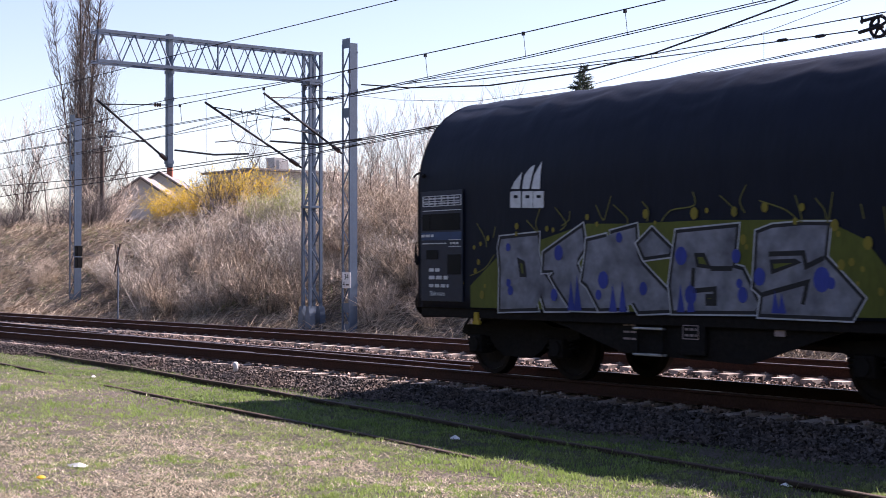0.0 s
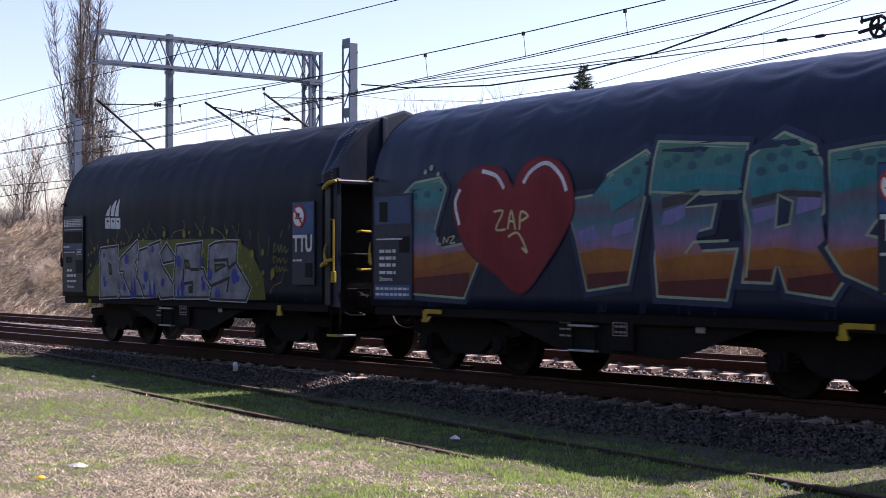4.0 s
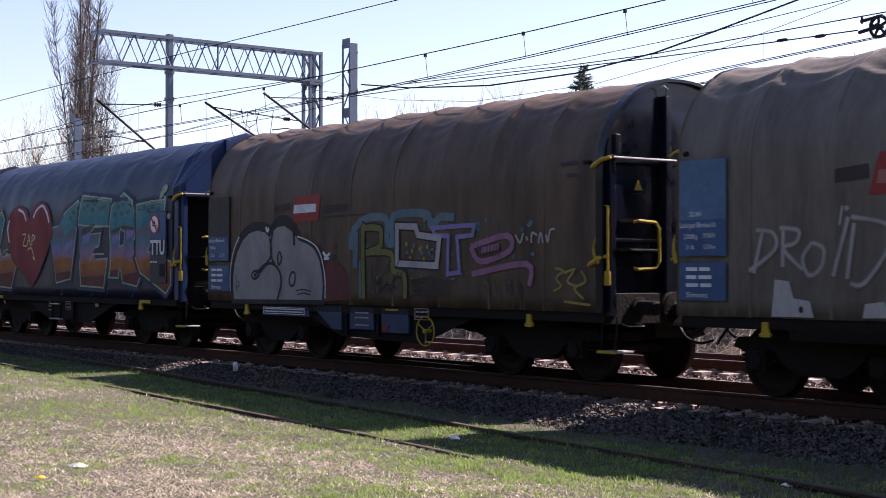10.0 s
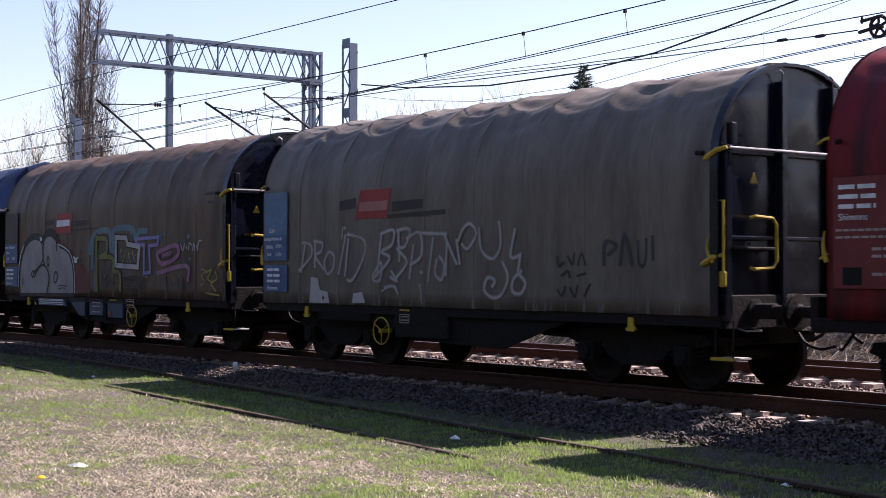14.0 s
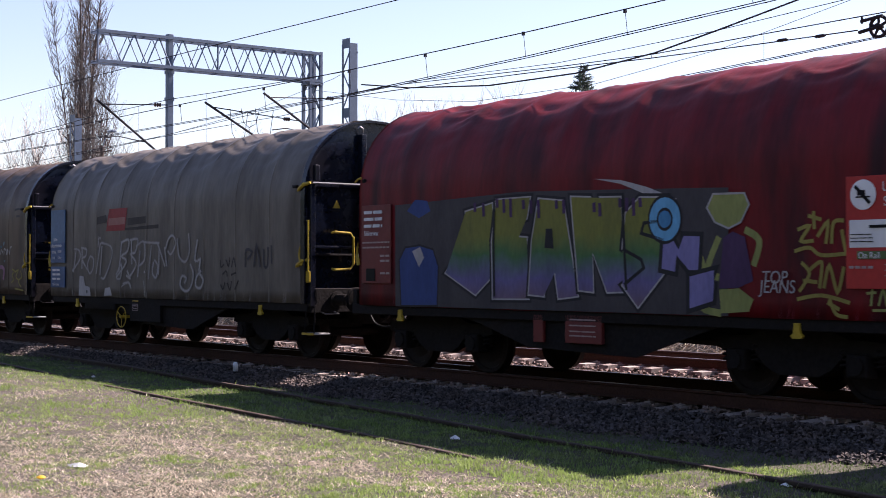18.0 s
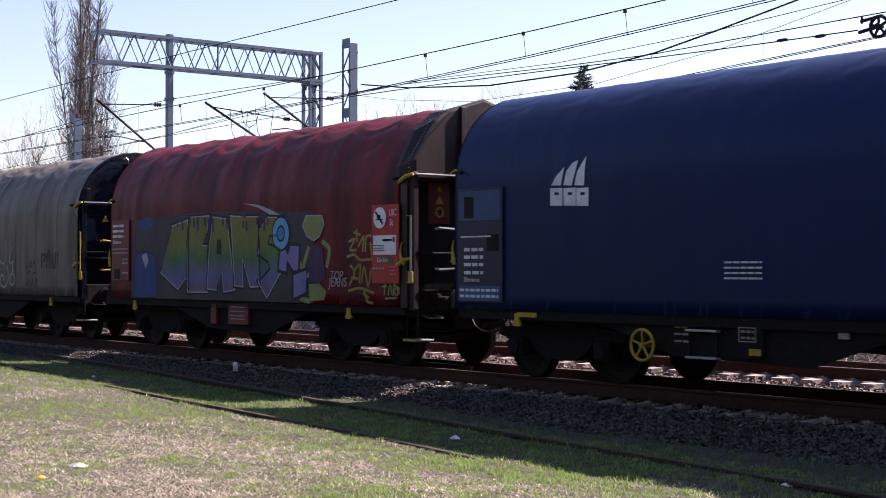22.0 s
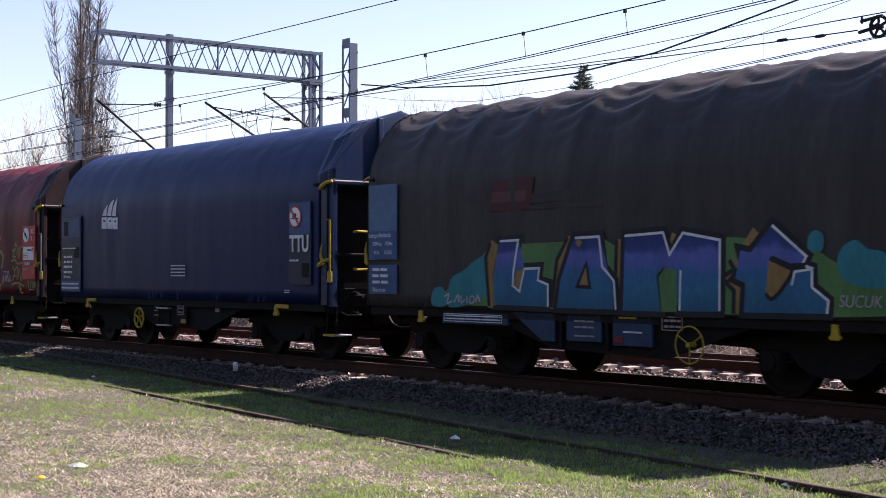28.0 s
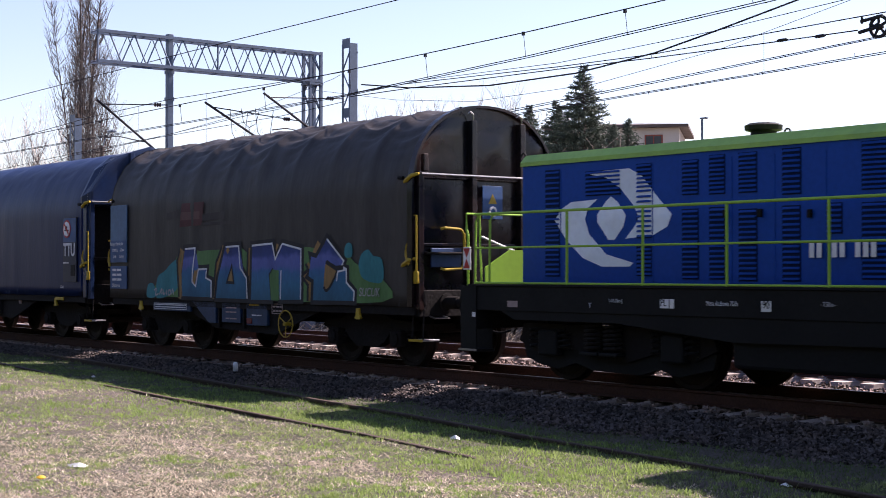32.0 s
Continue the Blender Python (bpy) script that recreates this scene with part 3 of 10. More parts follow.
def end_gear(w, x, out, mat_post, bars, rails, full, grip=M_YELLOW):
    """Corner posts, locking bar, grab rails, handles and steps at one end of a wagon; x is the plane of the bar."""
    for y in (-1.40, 1.40):
        part("corner_post", boxed(min(x, x - out * 0.13), max(x, x - out * 0.13), y - 0.05, y + 0.05, 0.95, 3.12 if full else 2.9, bevel=0.012), mat_post, w)
    part("locking_bar", tubed([(x + out * 0.02, -1.42, 3.08), (x + out * 0.02, 1.42, 3.08)], 0.018, 8), bars, w, "horizontal steel locking bar at the hood end")
    k = 1.0 if full else 0.45
    bm = bmesh.new()
    clasp(bm, x + out * 0.02 * k, -1.47, 3.08, -1, k)
    part("locking_handle", bm, grip, w, "curved locking handle")
    part("handle_pivot", tubed([(x - out * 0.30 * k, -1.535, 3.02), (x - out * 0.42 * k, -1.535, 3.03)], 0.032, 7), M_UNDER, w)
    bm = bmesh.new()
    clasp(bm, x - out * 0.04 * k, -1.47, 1.76, -1, k)
    tube(bm, [(x - out * 0.06 * k - 0.2 * k * math.sin(math.pi * (0.15 + 0.6 * i / 7)), -1.52, 1.66 + 0.36 * i / 7) for i in range(8)], [0.03, 0.03, 0.028, 0.025, 0.02, 0.016, 0.012, 0.008], 6)
    part("locking_handle", bm, grip, w, "curved locking handle")
    if full:
        part("grab_rail", tubed([(x - out * 0.16, -1.47, 2.43), (x - out * 0.02, -1.49, 2.43), (x - out * 0.02, -1.49, 1.38), (x - out * 0.16, -1.47, 1.38)], 0.017, 7), rails, w, "vertical grab rail")
        part("latch_box", boxed(min(x, x - out * 0.1), max(x, x - out * 0.1), -1.5, -1.44, 1.36, 1.56, bevel=0.02), M_YELLOW, w, "yellow latch at the corner post")
        part("grab_rail", tubed([(x, -1.02, 2.22), (x + out * 0.05, -0.98, 2.24), (x + out * 0.08, -0.68, 2.22), (x + out * 0.09, -0.62, 2.14), (x + out * 0.09, -0.62, 1.68), (x + out * 0.08, -0.68, 1.6), (x + out * 0.05, -0.98, 1.58), (x, -1.02, 1.6)], 0.022, 8), rails, w, "curved grab rail on the end wall")
        part("lamp_bracket", boxed(min(x - out * 0.2, x), max(x - out * 0.2, x), -1.3, -0.5, 1.82, 1.86, bevel=0.01), M_UNDER, w)
        part("step", boxed(min(x - out * 0.25, x + out * 0.1), max(x - out * 0.25, x + out * 0.1), -1.45, -1.12, 0.46, 0.49, bevel=0.006), M_STEPBAR, w, "worn steel foot step")
        part("step_edge", boxed(min(x - out * 0.25, x + out * 0.1), max(x - out * 0.25, x + out * 0.1), -1.475, -1.452, 0.455, 0.495, bevel=0.004), M_YELLOW, w, "yellow painted step edge")
        for dx in (-0.22, 0.06):
            part("step_hanger", tubed([(x + out * dx, -1.4, 0.95), (x + out * dx, -1.42, 0.48)], 0.015, 6), M_UNDER, w)
        part("shunter_handle", tubed([(x - out * 0.1, -1.2, 0.86), (x + out * 0.1, -1.22, 0.82), (x + out * 0.12, -0.95, 0.82), (x - out * 0.1, -0.93, 0.86)], 0.014, 6), M_CHROME, w, "bright steel handle under the buffer beam")


def faceted_end(w, x, mat):
    """A sheet-metal hood end: a bevelled, peaked cap over an open bay with a ladder."""
    half = [(-1.44, 3.02), (-1.44, 3.30), (-1.02, 3.96), (-0.74, 4.13), (0.0, 4.36)]
    face = half + [(-y, z) for y, z in half[-2::-1]]
    back = [(-1.525, 2.98), (-1.53, 3.20), (-1.22, 3.80), (-0.86, 4.10), (0.0, 4.30)]
    back = back + [(-y, z) for y, z in back[-2::-1]]
    bm = bmesh.new()
    rings = [[bm.verts.new((px, y, z)) for y, z in ring] for px, ring in ((x - 0.02, back), (x + 0.06, back), (x + 0.30, face), (x + 0.31, [(y * 0.96, 3.02 + (z - 3.02) * 0.95 + 0.02) for y, z in face]))]
    m = len(face)
    for p, q in zip(rings, rings[1:]):
        for i in range(m):
            bm.faces.new((p[i], p[(i + 1) % m], q[(i + 1) % m], q[i]))
    bm.faces.new(rings[0][::-1]), bm.faces.new(rings[-1])
    part("end_cap", bm, mat, w, "peaked sheet-metal end cap with bevelled edges")
    bm = bmesh.new()
    for p, q in zip(face, face[1:]):
        n = max(int(math.dist(p, q) / 0.055), 1)
        for i in range(n):
            y, z = p[0] + (q[0] - p[0]) * i / n, p[1] + (q[1] - p[1]) * i / n
            lathe(bm, [(0.010, -0.004), (0.010, 0.004), (0.004, 0.008)], (x + 0.225, y * 1.022, z + 0.0), "x", 5)
    tagged(part("rivet_row", bm, M_CHROME, w), "row of bright rivets along the bevel", kind="stuff")
    part("end_wall", boxed(x - 0.03, x + 0.03, -1.47, 1.47, 0.96, 3.0), M_UNDER, w, "recessed dark end wall")
    for s in (-1, 1):
        part("end_cheek", boxed(x + 0.03, x + 0.20, min(s * 1.49, s * 1.45), max(s * 1.49, s * 1.45), 0.98, 2.99, bevel=0.008), mat, w)
    for y in (-0.46, 0.34):
        part("ladder_stile", boxed(x + 0.25, x + 0.33, y - 0.045, y + 0.035, 1.12, 3.05, bevel=0.01), mat, w)
        part("end_stiffener", boxed(x + 0.29, x + 0.36, y - 0.055, y + 0.045, 3.05, 4.2, bevel=0.012), mat, w, "pressed steel stiffener on the cap")
    for z in (1.57, 1.99, 2.60):
        part("ladder_rung", tubed([(x + 0.28, -0.44, z), (x + 0.28, 0.33, z)], 0.013, 7), M_CHROME, w, "bright steel ladder rung")
    part("end_step", boxed(x + 0.1, x + 0.36, -0.86, 0.3, 1.10, 1.13, bevel=0.006), M_STEPBAR, w, "worn steel step over the buffers")


def round_end(w, x, mat):
    """An arched steel end wall with a raised rim, two tall stiffeners and shallow dents."""
    ring = hood_profile(28, 1.53, 2.80, 4.24)
    bm = bmesh.new()
    prism(bm, ring, x - 0.02, x + 0.04, "x")
    part("end_wall", bm, mat, w, "arched steel end wall")
    bm = bmesh.new()
    inner = [(y * 0.975, 1.0 + (z - 1.0) * 0.987) for y, z in ring]
    strips = [[bm.verts.new((px, y, z)) for y, z in r] for px, r in ((x + 0.0, ring), (x + 0.11, ring), (x + 0.11, inner), (x + 0.06, inner))]
    for p, q in zip(strips, strips[1:]):
        for i in range(len(ring) - 1):
            bm.faces.new((p[i], p[i + 1], q[i + 1], q[i]))
    part("end_rim", bm, mat, w, "raised rim round the arched end", smooth=False)
    for y0, y1 in ((-1.38, -0.36), (-0.25, 0.66), (0.77, 1.38)):
        for z0, z1 in ((1.05, 1.95), (2.0, 3.0), (3.12, 4.02)):
            bm = bmesh.new()
            grid = []
            for i in range(9):
                row = []
                for j in range(9):
                    y, z = y0 + (y1 - y0) * i / 8, z0 + (z1 - z0) * j / 8
                    lim = 2.80 + 1.36 * max(1 - abs(y / 1.46) ** ROUND, 0) ** (1 / ROUND)
                    e = min(i, 8 - i, j, 8 - j) / 4
                    row.append(bm.verts.new((x + 0.045 + 0.05 * e * (0.4 + noise.noise((y * 2.1, z * 1.9, x))), y, min(z, lim))))
                grid.append(row)
            for p, q in zip(grid, grid[1:]):
                for j in range(8):
                    bm.faces.new((p[j], q[j], q[j + 1], p[j + 1]))
            part("end_sheet", bm, mat, w, "dented steel sheet between the stiffeners", smooth=True)
    for y in (-0.31, 0.72):
        part("end_stiffener", boxed(x + 0.04, x + 0.17, y - 0.055, y + 0.05, 0.95, 3.98, bevel=0.012), mat, w)
        part("stiffener_hook", tubed([(x + 0.12, y, 3.95), (x + 0.15, y - 0.02, 4.08), (x + 0.15, y - 0.08, 4.12), (x + 0.13, y - 0.12, 4.08)], 0.012, 6), M_CHROME, w)
    part("end_beam", boxed(x + 0.04, x + 0.10, -1.40, 1.40, 3.02, 3.11, bevel=0.01), mat, w)
    part("end_beam", boxed(x + 0.04, x + 0.10, -1.40, 1.40, 1.95, 2.0, bevel=0.01), mat, w)
    part("corner_hook", boxed(x + 0.10, x + 0.20, -1.36, -1.27, 3.12, 3.40, bevel=0.015), mat, w)


def wagon(index, kind, tarp, end_mat, plate_mat, label, sag, crease, x_from=0.0, bars=M_CHROME, rails=M_YELLOW, left=M_YELLOW, seams=None):
    w = thing("freight_wagon", label, "wagon", pose(START + PITCH * (index - 1), 0, 0), GROUP)
    moving.append((w, START + PITCH * (index - 1)))
    x1 = 10.62
    part("tarpaulin", tarp_mesh(tarp, x_from, x1, sag, crease, index * 7.3), None, w, "stretched hood of coated cloth")
    prof = hood_profile()
    if seams is not None:
        n = int((x1 - x_from) / 1.19)
        for i in range(1, n + 1):
            part("seam", seam_mesh(seams, x_from + 1.19 * i), seams, w, "welded seam of the hood", smooth=True)
    bm = bmesh.new()
    ring = [(y * 0.985, EAVE + (z - EAVE) * 0.985 if z > EAVE else z) for y, z in prof]
    prism(bm, ring, x_from, x_from + 0.06, "x")
    part("end_wall", bm, end_mat, w, "arched steel end wall")
    if kind == "faceted":
        faceted_end(w, x1, end_mat)
        end_gear(w, x1 + 0.32, 1, end_mat, bars, rails, True)
    else:
        round_end(w, x1, end_mat)
        end_gear(w, x1 + 0.19, 1, end_mat, bars, rails, True)
    end_gear(w, x_from + 0.03, -1, end_mat, M_UNDER, rails, False, left)
    # underframe
    bm = bmesh.new()
    for y0, y1 in ((-1.47, -1.39), (1.39, 1.47)):
        box(bm, 0.05, BODY - 0.05, y0, y1, 0.86, 1.02, bevel=0.01)
    box(bm, 0.05, BODY - 0.05, -1.38, 1.38, 0.90, 0.985)
    box(bm, 0.3, BODY - 0.3, -0.25, 0.25, 0.62, 0.9)
    for x in (0.0, BODY - 0.12):
        box(bm, x, x + 0.12, -1.42, 1.42, 0.84, 1.26, bevel=0.012)
    part("underframe", bm, M_UNDER, w, "grimy dark steel underframe")
    for y0, y1 in ((-1.40, -1.36), (1.36, 1.40)):
        bm = bmesh.new()
        prism(bm, [(2.9, 0.86), (3.3, 0.78), (4.35, 0.48), (6.5, 0.42), (7.5, 0.74), (7.9, 0.86)], y0, y1, "y")
        part("side_girder", bm, M_UNDER, w, "deep dark side girder between the bogies")
    for xc in (1.885, 8.885):
        bogie(w, xc)
    buffer_pair(w, 0.0, -1), buffer_pair(w, BODY, 1)
    coupling(w, 0.0, -1), coupling(w, BODY, 1)
    for x in (1.41, 9.2):
        hook_bracket(w, x, index in (2, 6))
    part("brake_cylinder", lathed([(0.02, -0.42), (0.14, -0.4), (0.16, -0.36), (0.16, 0.34), (0.14, 0.38), (0.02, 0.4)], (5.3, -0.5, 0.58), "x", 16), M_UNDER, w)
    return w


def plate(w, name, x0, x1, z0, z1, mat, label="", y=-1.535, thick=0.02):
    return part(name, boxed(x0, x1, y, y + thick, z0, z1, bevel=0.004), mat, w, label)


def conform(bm, lift):
    """Lay flat paint shapes, drawn in x and z, on the curved face of the hood."""
    for zc in (2.72, 2.86, 3.0, 3.14, 3.28):
        if any(v.co.z > zc for v in bm.verts):
            bmesh.ops.bisect_plane(bm, geom=bm.verts[:] + bm.edges[:] + bm.faces[:], plane_co=(0, 0, zc), plane_no=(0, 0, 1))
    for v in bm.verts:
        v.co.y = side_y(v.co.z) - 0.007 - lift * 0.0003
    return bm


def patch(w, name, pts, mat, lift=1, label=""):
    """A painted area with the given outline (x, z)."""
    bm = bmesh.new()
    bm.faces.new([bm.verts.new((x, 0, z)) for x, z in pts])
    bmesh.ops.triangulate(bm, faces=bm.faces[:])
    return part(name, conform(bm, lift), mat, w, label)


def rounded(pts, closed):
    """A smooth curve through the given corners."""
    n = len(pts)
    out = []
    for i in range(n if closed else n - 1):
        p = [pts[(i + k) % n] if closed else pts[min(max(i + k, 0), n - 1)] for k in (-1, 0, 1, 2)]
        for s in range(4):
            t = s / 4
            out.append(tuple(0.5 * (2 * b + (c - a) * t + (2 * a - 5 * b + 4 * c - d) * t * t + (3 * b - a - 3 * c + d) * t ** 3) for a, b, c, d in zip(*p)))
    return out if closed else out + [pts[-1]]


def stroke(w, name, lines, width, mat, lift=2, label="", closed=False, soft=False):
    """Painted lines of even width along lists of (x, z)."""
    for pts in lines:
        pts = rounded(pts, closed) if soft else pts
        bm = bmesh.new()
        p = [Vector((x, 0, z)) for x, z in pts]
        n = len(p)
        rows = []
        for i in range(n):
            a = p[(i - 1) % n] if closed or i else p[i]
            b = p[(i + 1) % n] if closed or i < n - 1 else p[i]
            d1, d2 = (p[i] - a), (b - p[i])
            d1 = d1.normalized() if d1.length > 1e-6 else d2.normalized()
            d2 = d2.normalized() if d2.length > 1e-6 else d1
            t = (d1 + d2)
            t = t.normalized() if t.length > 0.2 else d1
            s = Vector((-t.z, 0, t.x))
            k = width / 2 / max(abs(Vector((-d1.z, 0, d1.x)).dot(s)), 0.5)
            rows.append((bm.verts.new(p[i] + s * k), bm.verts.new(p[i] - s * k)))
        for i in range(n if closed else n - 1):
            a, b = rows[i], rows[(i + 1) % n]
            bm.faces.new((a[0], a[1], b[1], b[0]))
        part(name, conform(bm, lift), mat, w, label)


def blob(x, z, rx, rz, n=18, rough=0.0, seed=0):
    r = random.Random(seed)
    return [(x + rx * math.cos(math.tau * i / n) * (1 + rough * r.uniform(-1, 1)), z + rz * math.sin(math.tau * i / n) * (1 + rough * r.uniform(-1, 1))) for i in range(n)]


def spots(w, name, items, mat, lift=2, label=""):
    """Separate painted dots: (x, z, rx, rz)."""
    for x, z, rx, rz in items:
        bm = bmesh.new()
        bm.faces.new([bm.verts.new((a, 0, b)) for a, b in blob(x, z, rx, rz, 12)])
        part(name, conform(bm, lift), mat, w, label)


def bars(w, name, x0, x1, zs, high, mat, y=-1.545, cuts=1, label=""):
    """Rows of unreadable print as plain bars."""
    r = random.Random(len(zs) * 13 + int(x0 * 10))
    for z in zs:
        x = x0
        while x < x1 - 0.02:
            e = min(x + (x1 - x0) / cuts * r.uniform(0.75, 1.1), x1)
            part(name, boxed(x, e, y - 0.003, y, z + high * 0.14, z + high * 0.8), mat, w, label)
            x = e + high * 0.5


letters = {}


def text(w, s, x, z, size, mat, y=-1.548, width=1.0, lean=0.0, name="lettering", label="", bold=0.0):
    """Lettering on a face that looks towards -y."""
    if (s, bold) not in letters:
        cu = bpy.data.curves.new("letters", "FONT")
        cu.body, cu.size, cu.extrude, cu.offset = s, 1.0, 0.0015, bold
        tmp = bpy.data.objects.new("letters", cu)
        letters[(s, bold)] = bpy.data.meshes.new_from_object(tmp)
        bpy.data.objects.remove(tmp)
    me = letters[(s, bold)].copy()
    me.materials.clear()
    me.materials.append(mat)
    me.transform(Matrix(((size * width, size * lean, 0, 0), (0, size, 0, 0), (0, 0, 1, 0), (0, 0, 0, 1))))
    me.transform(Matrix.Rotation(math.pi / 2, 4, "X"))
    me.transform(Matrix.Translation((x, y, z)))
    return part(name, me, None, w, label)

# ---- the seven wagons ----


def cloth(name, rgb, stain, rough=0.5, vary=0.16, scale=1.5, amount=0.55, spec=0.16):
    return material(name, rgb, rough, vary=vary, grain=9, stain=stain, stain_scale=scale, stretch=(1.6, 0.6, 0.35), bump=0.15, amount=amount, spec=spec)


C1 = cloth("black_blue_tarpaulin", (0.0085, 0.0115, 0.022), (0.013, 0.016, 0.026), 0.52, amount=0.5, spec=0.12)
C2 = cloth("navy_tarpaulin", (0.0065, 0.0135, 0.038), (0.011, 0.018, 0.038), 0.40, amount=0.6, spec=0.22)
C3 = cloth("brown_tarpaulin", (0.101, 0.069, 0.047), (0.05, 0.036, 0.027), amount=0.95)
C4 = cloth("grey_brown_tarpaulin", (0.138, 0.12, 0.101), (0.078, 0.067, 0.056), amount=0.85)
C5 = cloth("faded_red_tarpaulin", (0.140, 0.008, 0.011), (0.034, 0.009, 0.012), amount=1.0)
C6 = cloth("blue_tarpaulin", (0.0018, 0.0125, 0.064), (0.0035, 0.0145, 0.056), 0.42, amount=0.4, spec=0.18)
C7 = cloth("charcoal_tarpaulin", (0.036, 0.032, 0.031), (0.058, 0.051, 0.046), amount=0.8)
E_BLUE = material("blue_steel_end", (0.013, 0.032, 0.092), 0.32, vary=0.15, grain=12, stain=(0.009, 0.016, 0.038), stain_scale=1.5, bump=0.06)
E_BLACKBLUE = material("black_blue_steel_end", (0.006, 0.011, 0.026), 0.34, vary=0.15, grain=12, stain=(0.008, 0.011, 0.02), stain_scale=1.5, bump=0.06, spec=0.4)
E_NIGHT = material("midnight_steel_end", (0.009, 0.024, 0.07), 0.30, vary=0.15, grain=12, stain=(0.012, 0.020, 0.045), stain_scale=1.5, bump=0.06, spec=0.4)
E_DARK = material("rust_dark_end", (0.006, 0.006, 0.009), 0.24, vary=0.25, grain=10, stain=(0.042, 0.02, 0.0155), stain_scale=1.2, amount=0.8, bump=0.12)
E_NAVY = material("navy_steel_end", (0.0045, 0.007, 0.016), 0.26, vary=0.2, grain=10, stain=(0.014, 0.010, 0.010), stain_scale=1.2, amount=0.5, bump=0.1)
E_MAROON = material("maroon_steel_end", (0.020, 0.010, 0.011), 0.5, vary=0.2, grain=10, stain=(0.032, 0.015, 0.014), stain_scale=1.2, bump=0.1)

# the first wagon's left handles are coloured dark for the shade there
W1 = wagon(1, "faceted", C1, E_BLACKBLUE, M_PLATEBLUE, "black-blue covered coil wagon with silver block graffiti", 0.012, 0.02, left=M_UNDER)
W2 = wagon(2, "faceted", C2, E_BLUE, M_PLATEBLUE, "navy covered coil wagon with a heart and sunset letters", 0.015, 0.025)
W3 = wagon(3, "round", C3, E_NAVY, M_PLATEBLUE, "brown covered coil wagon with round white graffiti", 0.04, 0.035, seams=C3)
W4 = wagon(4, "round", C4, E_NAVY, M_PLATEBLUE, "grey-brown covered coil wagon with scrawled white tags", 0.045, 0.05, seams=C4)
W5 = wagon(5, "faceted", C5, E_MAROON, M_RED, "faded red covered coil wagon with green and violet letters", 0.028, 0.036, x_from=0.3, bars=M_CHROME, rails=M_CHROME)
W6 = wagon(6, "faceted", C6, E_NIGHT, M_PLATEBLUE, "clean blue covered coil wagon with a white emblem", 0.006, 0.012)
W7 = wagon(7, "round", C7, E_DARK, M_PLATEBLUE, "charcoal covered coil wagon with blue letters", 0.05, 0.062)
# ---- paint on the wagons ----


def paint(name, rgb, stain=None):
    return material(name, rgb, 0.62, vary=0.14, grain=16, stain=stain or [c * 0.62 for c in rgb], stain_scale=2.2, stretch=(1.4, 1, 0.5), bump=0.08, amount=0.6, spec=0.3)


def banded(name, stops, lo, hi):
    """Spray paint that fades through several colours with height."""
    m = paint(name, (0.5, 0.5, 0.5))
    n, l = m.node_tree.nodes, m.node_tree.links
    co, sep, mr, cr, nz, ad = (n.new(k) for k in ("ShaderNodeTexCoord", "ShaderNodeSeparateXYZ", "ShaderNodeMapRange", "ShaderNodeValToRGB", "ShaderNodeTexNoise", "ShaderNodeMath"))
    l.new(co.outputs["Object"], sep.inputs[0])
    l.new(co.outputs["Object"], nz.inputs["Vector"])
    nz.inputs["Scale"].default_value = 3.0
    ad.operation = "MULTIPLY_ADD"
    l.new(nz.outputs[0], ad.inputs[0])
    ad.inputs[1].default_value = 0.28
    l.new(sep.outputs[2], ad.inputs[2])
    mr.inputs[1].default_value, mr.inputs[2].default_value = lo + 0.14, hi + 0.14
    l.new(ad.outputs[0], mr.inputs[0])
    l.new(mr.outputs[0], cr.inputs[0])
    el = cr.color_ramp.elements
    for i, (p, c) in enumerate(stops):
        e = el[i] if i < 2 else el.new(p)
        e.position, e.color = p, (*c, 1)
    for nd in n:
        if nd.bl_idname == "ShaderNodeMix":
            l.new(cr.outputs[0], nd.inputs[6])
            nd.inputs[7].default_value = (0.03, 0.03, 0.04, 1)
        if nd.bl_idname == "ShaderNodeMapRange" and abs(nd.inputs[1].default_value - 0.42) < 1e-4:
            nd.inputs[4].default_value = 0.25
    return m


